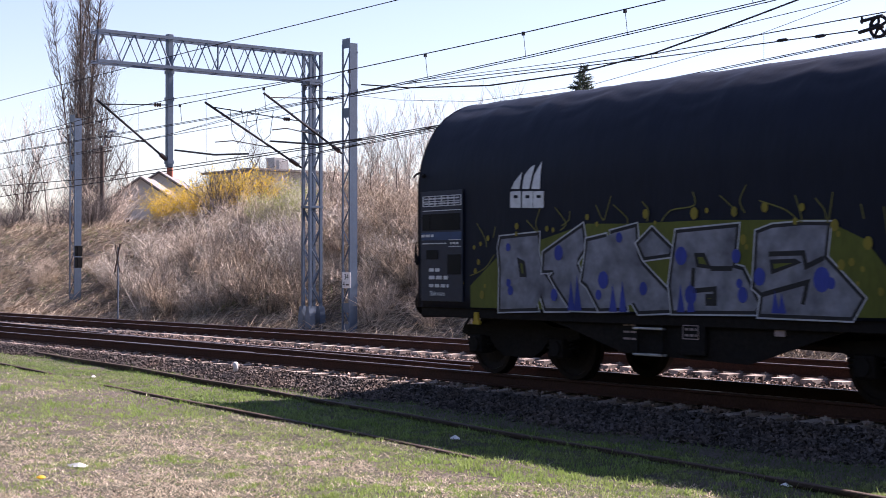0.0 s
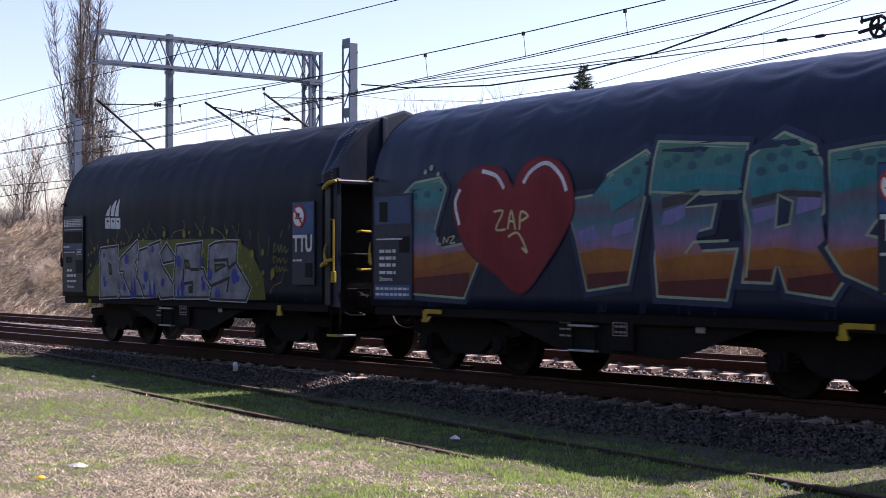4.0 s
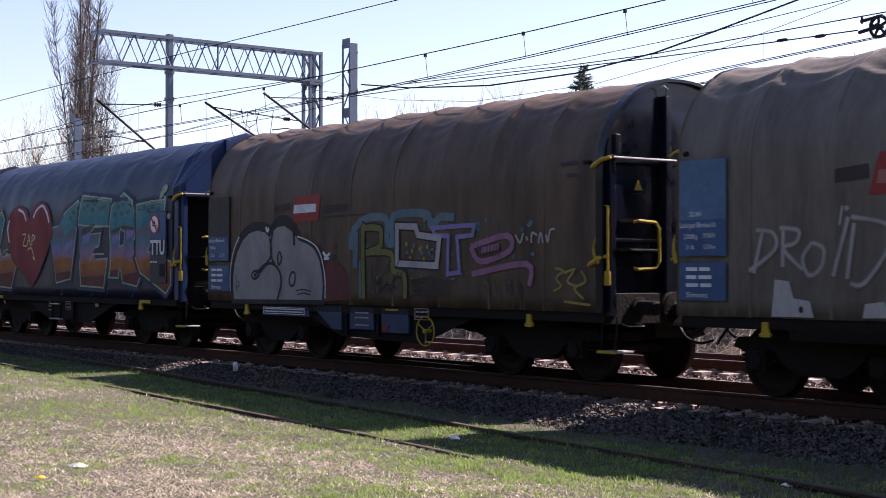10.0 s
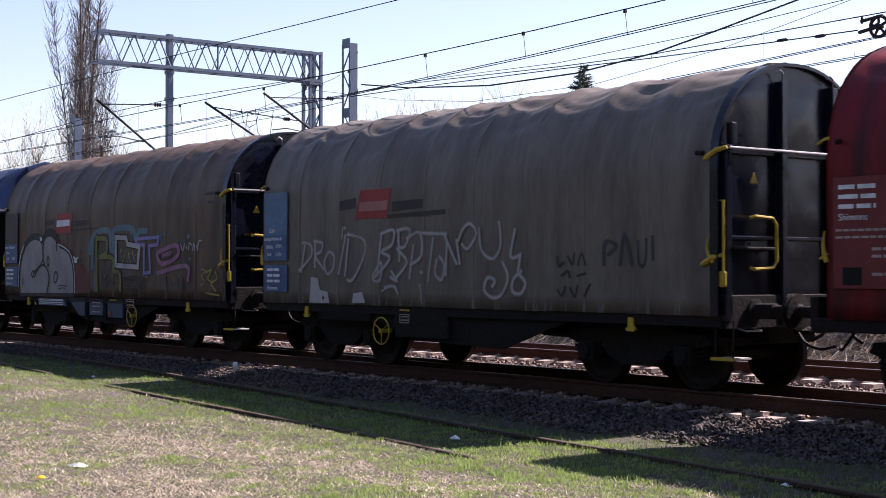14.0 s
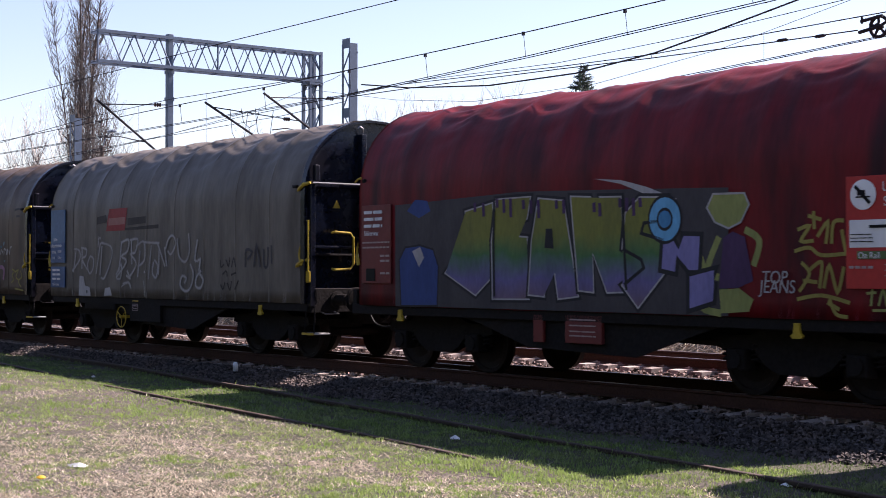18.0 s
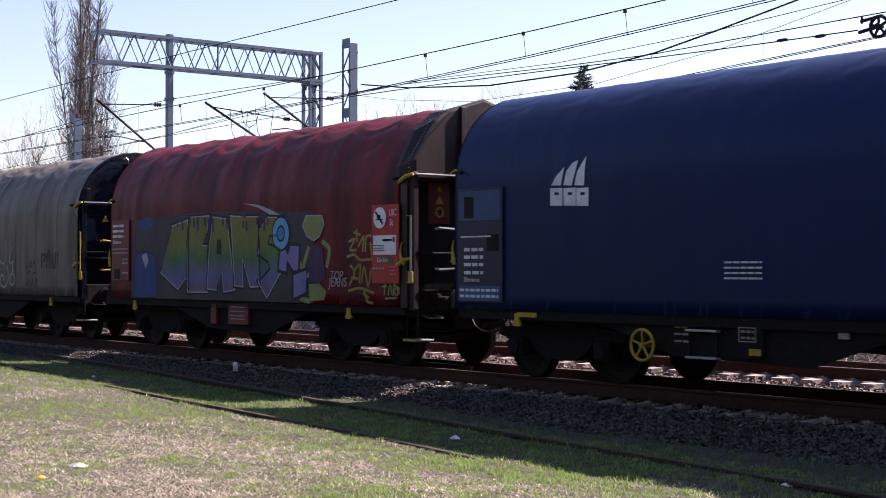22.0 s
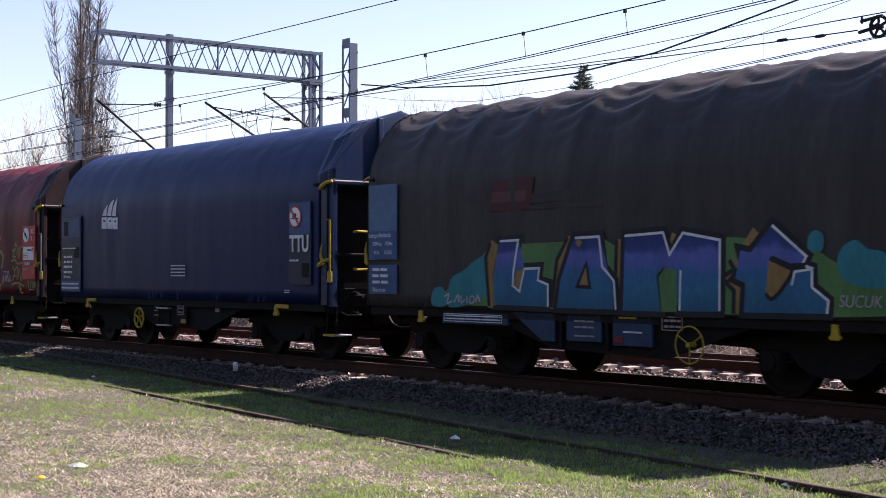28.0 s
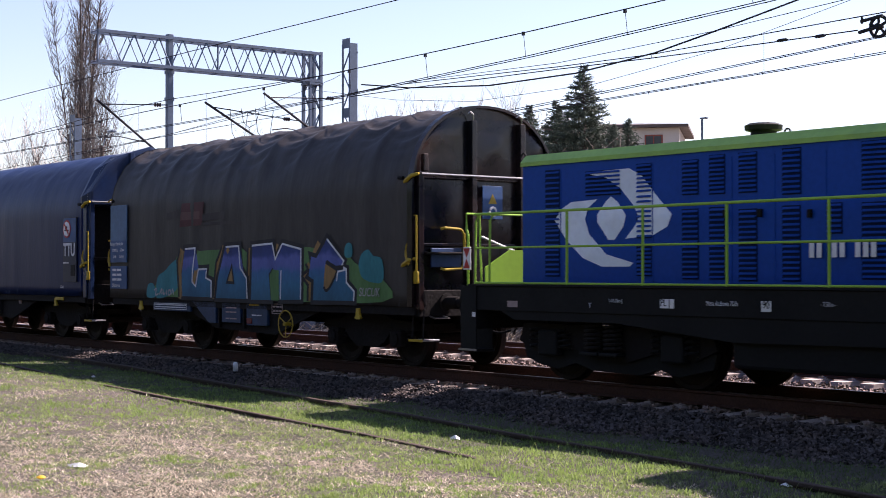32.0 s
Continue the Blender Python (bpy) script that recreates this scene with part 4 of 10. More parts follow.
PAINTS = {
    "INK": (0.012, 0.012, 0.016), "OLIVE": (0.09, 0.105, 0.012), "PALE": (0.42, 0.44, 0.48), "BLUE": (0.03, 0.05, 0.28),
    "BUBBLE": (0.25, 0.24, 0.235), "MOSS": (0.13, 0.135, 0.035), "CHALKDIM": (0.16, 0.145, 0.132), "HAZE": (0.050, 0.050, 0.052), "YELLOW": (0.21, 0.17, 0.018), "YGREEN": (0.135, 0.13, 0.028), "PALEGREEN": (0.28, 0.35, 0.24), "DARKBLUE": (0.02, 0.03, 0.07), "RED": (0.20, 0.012, 0.02),
    "DARKRED": (0.10, 0.01, 0.02), "PALEYELLOW": (0.5, 0.45, 0.22), "DEEPTEAL": (0.03, 0.11, 0.14), "GREYWHITE": (0.36, 0.34, 0.34), "BROWNRED": (0.10, 0.02, 0.02),
    "HAZEBLUE": (0.085, 0.155, 0.19), "DULLGREEN": (0.10, 0.16, 0.06), "VIOLET": (0.19, 0.17, 0.36), "PINK": (0.26, 0.12, 0.20), "DULLYELLOW": (0.26, 0.22, 0.05),
    "DARKPAINT": (0.035, 0.028, 0.028), "LOGORED": (0.27, 0.03, 0.03), "FADEDRED": (0.32, 0.13, 0.11), "CHALK": (0.30, 0.285, 0.275), "DARKGREY": (0.045, 0.04, 0.045),
    "SKYBLUE": (0.10, 0.34, 0.55), "TEALBLUE": (0.04, 0.2, 0.38), "PLUM": (0.06, 0.025, 0.08), "COATBLUE": (0.02, 0.05, 0.18), "OLIVEPALE": (0.24, 0.26, 0.08),
    "ORANGE": (0.30, 0.105, 0.02), "BUSHGREEN": (0.075, 0.18, 0.055), "TEAL": (0.014, 0.19, 0.22), "TAN": (0.28, 0.16, 0.055), "LOGODARK": (0.062, 0.011, 0.013), "DUSTYPINK": (0.09, 0.032, 0.03),
}
made = {k: paint("paint_" + k.lower(), v) for k, v in PAINTS.items()}
M_INK, G_OLIVE, G_PALE, G_BLUE = (made[k] for k in ("INK", "OLIVE", "PALE", "BLUE"))
G_SILVER = material("paint_patchy_silver", (0.19, 0.20, 0.245), 0.5, vary=0.3, grain=7, stain=(0.075, 0.08, 0.105), stain_scale=2.6, amount=0.95, bump=0.08)
G_YELLOW, G_YGREEN, G_PALEGREEN, G_DARKBLUE, G_RED = (made[k] for k in ("YELLOW", "YGREEN", "PALEGREEN", "DARKBLUE", "RED"))
G_DARKRED, G_PALEYELLOW, G_DEEPTEAL, G_GREYWHITE, G_BROWNRED = (made[k] for k in ("DARKRED", "PALEYELLOW", "DEEPTEAL", "GREYWHITE", "BROWNRED"))
G_HAZEBLUE, G_DULLGREEN, G_VIOLET, G_PINK, G_DULLYELLOW = (made[k] for k in ("HAZEBLUE", "DULLGREEN", "VIOLET", "PINK", "DULLYELLOW"))
G_DARKPAINT, G_LOGORED, G_FADEDRED, G_CHALK, G_DARKGREY = (made[k] for k in ("DARKPAINT", "LOGORED", "FADEDRED", "CHALK", "DARKGREY"))
G_SKYBLUE, G_TEALBLUE, G_PLUM, G_COATBLUE, G_OLIVEPALE = (made[k] for k in ("SKYBLUE", "TEALBLUE", "PLUM", "COATBLUE", "OLIVEPALE"))
G_BUSHGREEN, G_TEAL, G_TAN, G_LOGODARK, G_DUSTYPINK = (made[k] for k in ("BUSHGREEN", "TEAL", "TAN", "LOGODARK", "DUSTYPINK"))
G_HAZE, G_BUBBLE, G_MOSS, G_CHALKDIM, G_ORANGE = (made[k] for k in ("HAZE", "BUBBLE", "MOSS", "CHALKDIM", "ORANGE"))
G_SUNSET = banded("paint_sunset", [(0.0, (0.05, 0.012, 0.01)), (1.0, (0.07, 0.17, 0.10)), (0.14, (0.20, 0.05, 0.025)), (0.30, (0.33, 0.12, 0.02)), (0.40, (0.24, 0.15, 0.27)), (0.52, (0.06, 0.15, 0.20)), (0.62, (0.11, 0.10, 0.13)), (0.74, (0.03, 0.20, 0.24))], 1.1, 3.2)
G_JUNGLE = banded("paint_jungle", [(0.0, (0.16, 0.10, 0.11)), (1.0, (0.17, 0.16, 0.03)), (0.25, (0.13, 0.11, 0.26)), (0.48, (0.05, 0.14, 0.05)), (0.66, (0.16, 0.17, 0.03))], 1.05, 2.6)
G_OCEAN = banded("paint_ocean", [(0.0, (0.012, 0.10, 0.17)), (1.0, (0.012, 0.03, 0.13)), (0.30, (0.014, 0.13, 0.24)), (0.50, (0.022, 0.12, 0.27)), (0.60, (0.075, 0.11, 0.33)), (0.74, (0.085, 0.11, 0.34)), (0.82, (0.02, 0.045, 0.18))], 1.05, 2.05)
M_PLATEDARK = material("dark_data_plate", (0.017, 0.022, 0.04), 0.5, vary=0.15, grain=14, stain=(0.022, 0.028, 0.05), stain_scale=2.5, bump=0.05)
M_PLATEMID = material("mid_blue_plate", (0.028, 0.06, 0.14), 0.5, vary=0.15, grain=14, stain=(0.02, 0.04, 0.085), stain_scale=2.5, bump=0.05)
M_PLATEDULL = material("faded_blue_plate", (0.06, 0.135, 0.24), 0.5, vary=0.15, grain=14, stain=(0.06, 0.09, 0.13), stain_scale=2.5, bump=0.05)
M_PLATERUST = material("blackened_plate", (0.03, 0.028, 0.028), 0.6, vary=0.3, grain=14, stain=(0.09, 0.06, 0.05), stain_scale=3.0, bump=0.1)
M_REDDARK = material("dark_red_plate", (0.14, 0.02, 0.02), 0.5, vary=0.15, grain=14, stain=(0.09, 0.015, 0.015), stain_scale=2.5, bump=0.05)
M_FADED = material("faded_lettering", (0.34, 0.26, 0.25), 0.7, vary=0.15, grain=14, bump=0)


layers = {}


def letter(w, pts, fill, edge, halo, wide, thin, soft=False):
    """One painted block letter: pale halo, dark outline, filled face."""
    pts = rounded(pts, True) if soft else pts
    w_lift = layers.setdefault(w.name, [2])
    k = w_lift[0]
    w_lift[0] += 3
    stroke(w, "letter_halo", [pts], wide, halo, k, closed=True)
    stroke(w, "letter_outline", [pts], thin, edge, k + 1, closed=True)
    patch(w, "painted_letter", pts, fill, k + 2)


def no_hump_sign(w, x, z, r, plain=False):
    """A round white sign with a struck-out dark wagon."""
    part("round_sign", lathed([(r, -1.546), (r, -1.552), (r * 0.99, -1.553)], (x, 0, z), "y", 28), M_RED if not plain else M_WHITE, w, "round warning sign")
    part("sign_face", lathed([(r * 0.82, -1.553), (r * 0.82, -1.557)], (x, 0, z), "y", 28), M_WHITE, w)
    bm = boxed(x - r * 0.4, x + r * 0.2, -1.561, -1.558, z - r * 0.05, z + r * 0.3)
    box(bm, x - r * 0.55, x + r * 0.6, -1.561, -1.558, z - r * 0.2, z - r * 0.1)
    part("sign_symbol", bm, M_BLACK, w)
    bm = bmesh.new()
    prism(bm, [(x - r * 0.66, z + r * 0.5), (x - r * 0.5, z + r * 0.66), (x + r * 0.66, z - r * 0.5), (x + r * 0.5, z - r * 0.66)], -1.565, -1.562, "y")
    part("strike_bar", bm, M_RED if not plain else M_BLACK, w)


patch(W1, "background_paint", [(1.30, 1.02), (1.29, 1.34), (1.97, 1.80), (2.96, 2.02), (3.80, 2.20), (4.60, 2.18), (5.51, 2.16), (5.89, 2.19), (6.67, 2.14), (7.71, 2.15), (7.78, 1.96), (8.25, 1.92), (8.48, 1.56), (8.71, 1.43), (8.77, 1.04)], G_OLIVE, 1)
letter(W1, [(2.00, 2.02), (2.79, 2.06), (2.77, 1.84), (2.86, 1.57), (3.07, 1.38), (3.39, 1.11), (3.39, 1.05), (2.96, 1.04), (2.87, 1.24), (2.65, 1.34), (2.76, 1.04), (1.98, 1.01), (2.00, 1.56), (1.96, 1.89)], G_SILVER, M_INK, G_PALE, 0.125, 0.085)
letter(W1, [(2.94, 1.80), (3.69, 2.15), (3.75, 1.88), (3.56, 1.68), (3.69, 1.42), (3.94, 1.18), (3.94, 1.06), (3.48, 1.06), (3.19, 1.36), (3.09, 1.48), (3.20, 1.57), (2.92, 1.57)], G_SILVER, M_INK, G_PALE, 0.125, 0.085)
letter(W1, [(3.81, 1.96), (4.14, 2.01), (4.29, 1.75), (4.28, 2.06), (4.70, 2.13), (4.74, 1.76), (4.83, 1.63), (5.36, 1.22), (5.36, 1.07), (4.77, 1.04), (4.68, 1.15), (4.59, 1.41), (4.44, 1.42), (4.51, 1.08), (4.04, 1.06), (3.81, 1.37), (3.71, 1.43), (3.78, 1.71)], G_SILVER, M_INK, G_PALE, 0.125, 0.085)
letter(W1, [(4.77, 1.91), (5.00, 2.08), (5.32, 1.84), (5.30, 1.78), (4.87, 1.74)], G_SILVER, M_INK, G_PALE, 0.125, 0.085)
letter(W1, [(5.45, 2.04), (6.41, 2.09), (6.35, 1.60), (6.50, 1.57), (6.60, 1.41), (6.75, 1.15), (6.70, 1.08), (5.38, 1.06), (5.33, 1.38), (5.41, 1.84)], G_SILVER, M_INK, G_PALE, 0.125, 0.085)
letter(W1, [(6.75, 2.01), (6.96, 2.07), (7.40, 2.09), (7.76, 2.08), (7.71, 1.71), (8.22, 1.25), (8.08, 1.04), (6.79, 1.05), (6.83, 1.28), (6.70, 1.37), (6.73, 1.75)], G_SILVER, M_INK, G_PALE, 0.125, 0.085)
patch(W1, "counter_paint", [(2.39, 1.72), (2.50, 1.68), (2.53, 1.50), (2.44, 1.50)], G_OLIVE, 28)
stroke(W1, "painted_line", [[(2.39, 1.72), (2.50, 1.68), (2.53, 1.50), (2.44, 1.50)]], 0.05, M_INK, 29, closed=True)
patch(W1, "counter_paint", [(5.76, 1.76), (5.89, 1.76), (5.98, 1.61), (5.79, 1.63)], G_OLIVE, 28)
stroke(W1, "painted_line", [[(5.76, 1.76), (5.89, 1.76), (5.98, 1.61), (5.79, 1.63)]], 0.05, M_INK, 29, closed=True)
patch(W1, "counter_paint", [(5.94, 1.25), (6.03, 1.25), (6.03, 1.19), (5.94, 1.19)], G_OLIVE, 28)
stroke(W1, "painted_line", [[(5.94, 1.25), (6.03, 1.25), (6.03, 1.19), (5.94, 1.19)]], 0.05, M_INK, 29, closed=True)
patch(W1, "counter_paint", [(6.95, 1.67), (7.30, 1.68), (7.35, 1.66), (6.97, 1.55)], G_OLIVE, 28)
stroke(W1, "painted_line", [[(6.95, 1.67), (7.30, 1.68), (7.35, 1.66), (6.97, 1.55)]], 0.05, M_INK, 29, closed=True)
stroke(W1, "painted_line", [[(5.72, 1.60), (5.70, 1.31), (6.07, 1.34), (6.07, 1.16), (5.92, 1.16)], [(6.00, 1.59), (6.35, 1.59)], [(6.91, 1.76), (7.42, 1.77), (7.46, 1.61), (7.71, 1.71)], [(6.82, 1.28), (7.48, 1.43), (7.41, 1.17)]], 0.06, M_INK, 28)
spots(W1, "paint_dot", [(2.16, 1.90, 0.05, 0.06), (2.17, 1.39, 0.05, 0.06), (3.23, 1.81, 0.09, 0.11), (3.14, 1.23, 0.07, 0.09), (4.11, 1.44, 0.10, 0.12), (4.02, 1.24, 0.06, 0.07), (4.41, 2.00, 0.06, 0.07), (4.85, 1.33, 0.07, 0.09), (5.51, 1.75, 0.10, 0.12), (5.67, 1.26, 0.10, 0.12), (6.41, 1.74, 0.07, 0.09), (6.51, 1.27, 0.08, 0.10), (6.77, 1.49, 0.09, 0.11), (7.68, 1.46, 0.12, 0.15), (6.46, 1.41, 0.05, 0.06), (7.81, 1.42, 0.06, 0.07), (2.21, 1.28, 0.06, 0.07)], G_BLUE, 28)
patch(W1, "paint_drip", [(3.41, 1.02), (3.45, 1.25), (3.48, 1.43), (3.51, 1.21), (3.56, 1.02)], G_BLUE, 28)
patch(W1, "paint_drip", [(3.54, 1.02), (3.58, 1.33), (3.60, 1.51), (3.64, 1.30), (3.69, 1.02)], G_BLUE, 28)
patch(W1, "paint_drip", [(4.22, 1.02), (4.26, 1.22), (4.29, 1.39), (4.32, 1.18), (4.37, 1.02)], G_BLUE, 28)
patch(W1, "paint_drip", [(4.41, 1.02), (4.44, 1.26), (4.47, 1.43), (4.50, 1.23), (4.55, 1.02)], G_BLUE, 28)
patch(W1, "paint_drip", [(5.44, 1.04), (5.48, 1.23), (5.50, 1.40), (5.53, 1.20), (5.57, 1.04)], G_BLUE, 28)
patch(W1, "paint_drip", [(5.61, 1.04), (5.64, 1.27), (5.66, 1.44), (5.69, 1.24), (5.74, 1.05)], G_BLUE, 28)
patch(W1, "paint_drip", [(6.95, 1.06), (6.98, 1.18), (7.00, 1.34), (7.03, 1.15), (7.07, 1.06)], G_BLUE, 28)
patch(W1, "paint_drip", [(7.05, 1.06), (7.08, 1.15), (7.10, 1.30), (7.13, 1.12), (7.17, 1.06)], G_BLUE, 28)
spots(W1, "paint_dot", [(2.35, 2.20, 0.042, 0.050), (2.34, 2.09, 0.028, 0.036), (1.39, 1.91, 0.028, 0.036), (1.54, 1.96, 0.028, 0.036), (1.71, 2.04, 0.035, 0.043), (2.99, 2.15, 0.035, 0.043), (3.12, 2.13, 0.028, 0.036), (3.80, 2.29, 0.035, 0.043), (3.99, 2.19, 0.028, 0.036), (4.89, 2.30, 0.049, 0.065), (5.06, 2.18, 0.021, 0.029), (5.73, 2.28, 0.063, 0.079), (5.94, 2.31, 0.028, 0.036), (6.38, 2.28, 0.049, 0.065), (6.85, 2.32, 0.049, 0.065), (7.40, 2.30, 0.042, 0.050), (7.86, 2.08, 0.056, 0.072), (7.91, 1.98, 0.028, 0.036), (8.31, 1.87, 0.063, 0.079), (8.68, 1.90, 0.049, 0.065), (8.09, 1.66, 0.042, 0.050), (7.95, 1.63, 0.049, 0.065), (8.69, 1.53, 0.042, 0.050), (9.02, 1.52, 0.070, 0.086), (8.98, 1.43, 0.028, 0.036), (1.57, 1.21, 0.049, 0.065), (1.42, 1.56, 0.035, 0.043), (1.12, 1.38, 0.028, 0.036), (8.48, 1.33, 0.042, 0.050), (1.49, 1.69, 0.035, 0.043), (1.64, 1.34, 0.028, 0.036), (6.52, 1.94, 0.049, 0.065), (6.57, 1.85, 0.028, 0.036), (7.30, 2.14, 0.035, 0.043), (8.17, 1.42, 0.021, 0.029), (8.24, 1.58, 0.028, 0.036)], G_YELLOW, 27)
stroke(W1, "painted_line", [[(1.45, 2.27), (1.64, 2.04), (1.68, 1.91)], [(1.88, 2.21), (1.83, 2.04)], [(2.86, 2.45), (2.76, 2.24), (2.80, 2.11), (2.56, 2.28)], [(3.16, 2.44), (3.38, 2.22), (3.27, 2.12)], [(3.46, 2.38), (3.44, 2.26), (3.29, 2.18)], [(3.97, 2.45), (4.11, 2.24), (4.18, 2.36), (4.26, 2.56)], [(4.30, 2.44), (4.54, 2.27), (4.57, 2.18)], [(4.83, 2.46), (4.95, 2.34), (4.92, 2.20)], [(5.17, 2.19), (5.34, 2.33), (5.73, 2.38), (5.71, 2.55)], [(6.15, 2.49), (6.38, 2.31), (6.38, 2.22)], [(6.57, 2.60), (6.47, 2.41), (6.55, 2.26)], [(6.77, 2.40), (7.16, 2.28), (7.40, 2.13), (7.30, 2.45)], [(7.59, 2.40), (7.72, 2.26), (7.77, 2.12), (7.84, 2.46)], [(8.22, 2.31), (8.26, 2.14)], [(8.52, 2.27), (8.57, 1.97), (8.61, 1.83)], [(8.90, 2.19), (8.88, 1.96), (8.84, 1.83)], [(9.27, 2.15), (9.35, 2.28)], [(1.30, 1.49), (1.64, 1.60), (1.86, 1.80)], [(0.42, 1.19), (0.69, 1.12), (0.97, 1.24)], [(9.55, 2.27), (9.59, 2.40)], [(8.94, 1.17), (9.06, 1.30), (9.31, 1.37), (9.39, 1.56), (9.54, 1.57)]], 0.017, G_YGREEN, 27, closed=False, soft=True)
stroke(W1, "painted_line", [[(9.03, 2.01), (9.11, 2.05), (9.04, 1.90), (9.15, 1.95), (9.20, 2.03), (9.23, 1.89), (9.31, 2.02), (9.33, 1.89), (9.43, 2.00), (9.44, 1.88), (9.55, 1.95)], [(9.04, 1.82), (9.07, 1.69), (9.04, 1.82), (9.15, 1.79), (9.17, 1.71), (9.25, 1.79), (9.27, 1.71), (9.39, 1.79), (9.43, 1.70), (9.51, 1.76)], [(9.04, 1.63), (9.07, 1.56), (9.15, 1.66), (9.17, 1.55), (9.25, 1.63), (9.27, 1.55), (9.36, 1.63), (9.39, 1.55), (9.47, 1.64)]], 0.025, G_YGREEN, 28, closed=False, soft=True)
patch(W1, "emblem_stripe", [(2.22, 2.74), (2.29, 2.84), (2.45, 2.97), (2.40, 2.73)], M_WHITEWORN, 2)
patch(W1, "emblem_stripe", [(2.46, 2.73), (2.50, 2.92), (2.62, 3.03), (2.71, 3.06), (2.61, 2.72)], M_WHITEWORN, 2)
patch(W1, "emblem_stripe", [(2.66, 2.72), (2.71, 2.91), (2.85, 3.10), (2.84, 2.71)], M_WHITEWORN, 2)
patch(W1, "emblem_block", [(2.20, 2.70), (2.43, 2.70), (2.43, 2.46), (2.20, 2.47)], M_WHITEWORN, 2)
patch(W1, "emblem_gap", [(2.28, 2.65), (2.37, 2.64), (2.37, 2.60), (2.28, 2.60)], C1, 3)
patch(W1, "emblem_block", [(2.46, 2.69), (2.69, 2.69), (2.69, 2.45), (2.46, 2.46)], M_WHITEWORN, 2)
patch(W1, "emblem_gap", [(2.53, 2.64), (2.62, 2.63), (2.62, 2.59), (2.53, 2.59)], C1, 3)
patch(W1, "emblem_block", [(2.70, 2.68), (2.92, 2.68), (2.92, 2.44), (2.70, 2.45)], M_WHITEWORN, 2)
patch(W1, "emblem_gap", [(2.77, 2.63), (2.86, 2.62), (2.86, 2.58), (2.77, 2.59)], C1, 3)
patch(W6, "emblem_stripe", [(2.17, 2.75), (2.24, 2.86), (2.41, 2.99), (2.36, 2.74)], M_WHITEWORN, 2)
patch(W6, "emblem_stripe", [(2.41, 2.74), (2.46, 2.93), (2.58, 3.05), (2.68, 3.07), (2.58, 2.73)], M_WHITEWORN, 2)
patch(W6, "emblem_stripe", [(2.63, 2.73), (2.68, 2.92), (2.83, 3.12), (2.82, 2.72)], M_WHITEWORN, 2)
patch(W6, "emblem_block", [(2.14, 2.71), (2.39, 2.71), (2.39, 2.46), (2.14, 2.47)], M_WHITEWORN, 2)
patch(W6, "emblem_gap", [(2.22, 2.65), (2.32, 2.65), (2.32, 2.61), (2.22, 2.61)], C6, 3)
patch(W6, "emblem_block", [(2.41, 2.70), (2.66, 2.70), (2.66, 2.45), (2.42, 2.46)], M_WHITEWORN, 2)
patch(W6, "emblem_gap", [(2.50, 2.64), (2.59, 2.64), (2.59, 2.60), (2.50, 2.60)], C6, 3)
patch(W6, "emblem_block", [(2.67, 2.69), (2.91, 2.69), (2.91, 2.44), (2.67, 2.45)], M_WHITEWORN, 2)
patch(W6, "emblem_gap", [(2.75, 2.63), (2.84, 2.63), (2.84, 2.59), (2.75, 2.59)], C6, 3)
letter(W2, [(0.88, 2.75), (1.16, 2.92), (1.79, 2.97), (1.94, 2.81), (1.76, 2.43), (1.51, 1.85), (2.49, 1.97), (2.75, 1.77), (2.38, 1.17), (1.05, 1.22), (1.08, 1.83), (0.94, 2.47)], G_SUNSET, G_PALEGREEN, G_DARKBLUE, 0.22, 0.07)
patch(W2, "heart_paint", rounded([(3.51, 2.76), (3.30, 3.01), (2.85, 3.11), (2.42, 3.00), (2.22, 2.75), (2.16, 2.38), (2.47, 1.87), (3.12, 1.51), (3.69, 1.23), (4.24, 1.68), (4.61, 2.09), (4.79, 2.43), (4.71, 2.84), (4.43, 3.09), (4.07, 3.17), (3.77, 3.09), (3.61, 2.92)], True), G_RED, 29)
stroke(W2, "painted_line", [[(3.51, 2.76), (3.30, 3.01), (2.85, 3.11), (2.42, 3.00), (2.22, 2.75), (2.16, 2.38), (2.47, 1.87), (3.12, 1.51), (3.69, 1.23), (4.24, 1.68), (4.61, 2.09), (4.79, 2.43), (4.71, 2.84), (4.43, 3.09), (4.07, 3.17), (3.77, 3.09), (3.61, 2.92)]], 0.035, G_DARKRED, 30, closed=True, soft=True)
stroke(W2, "painted_line", [[(2.29, 2.25), (2.19, 2.57), (2.31, 2.78)], [(2.80, 3.03), (3.14, 2.94), (3.32, 2.75)], [(3.74, 2.81), (3.92, 2.99), (4.22, 3.07), (4.52, 2.88), (4.64, 2.66)]], 0.06, M_WHITEWORN, 31, closed=False, soft=True)
stroke(W2, "painted_line", [[(3.09, 2.42), (3.29, 2.42), (3.14, 2.17), (3.35, 2.16)], [(3.40, 2.16), (3.48, 2.42), (3.57, 2.15)], [(3.42, 2.28), (3.55, 2.27)], [(3.66, 2.15), (3.69, 2.40), (3.84, 2.34), (3.69, 2.27)], [(3.41, 2.05), (3.63, 2.10), (3.82, 1.83), (3.71, 1.89)]], 0.035, G_PALEYELLOW, 31, closed=False, soft=True)
stroke(W2, "painted_line", [[(1.77, 2.08), (1.74, 1.98), (1.84, 1.97)], [(1.89, 1.97), (1.92, 2.07), (1.98, 2.00), (2.04, 2.08)], [(2.07, 2.07), (2.17, 2.08), (2.07, 1.98), (2.19, 1.99)]], 0.02, G_PALEYELLOW, 31, closed=False, soft=True)
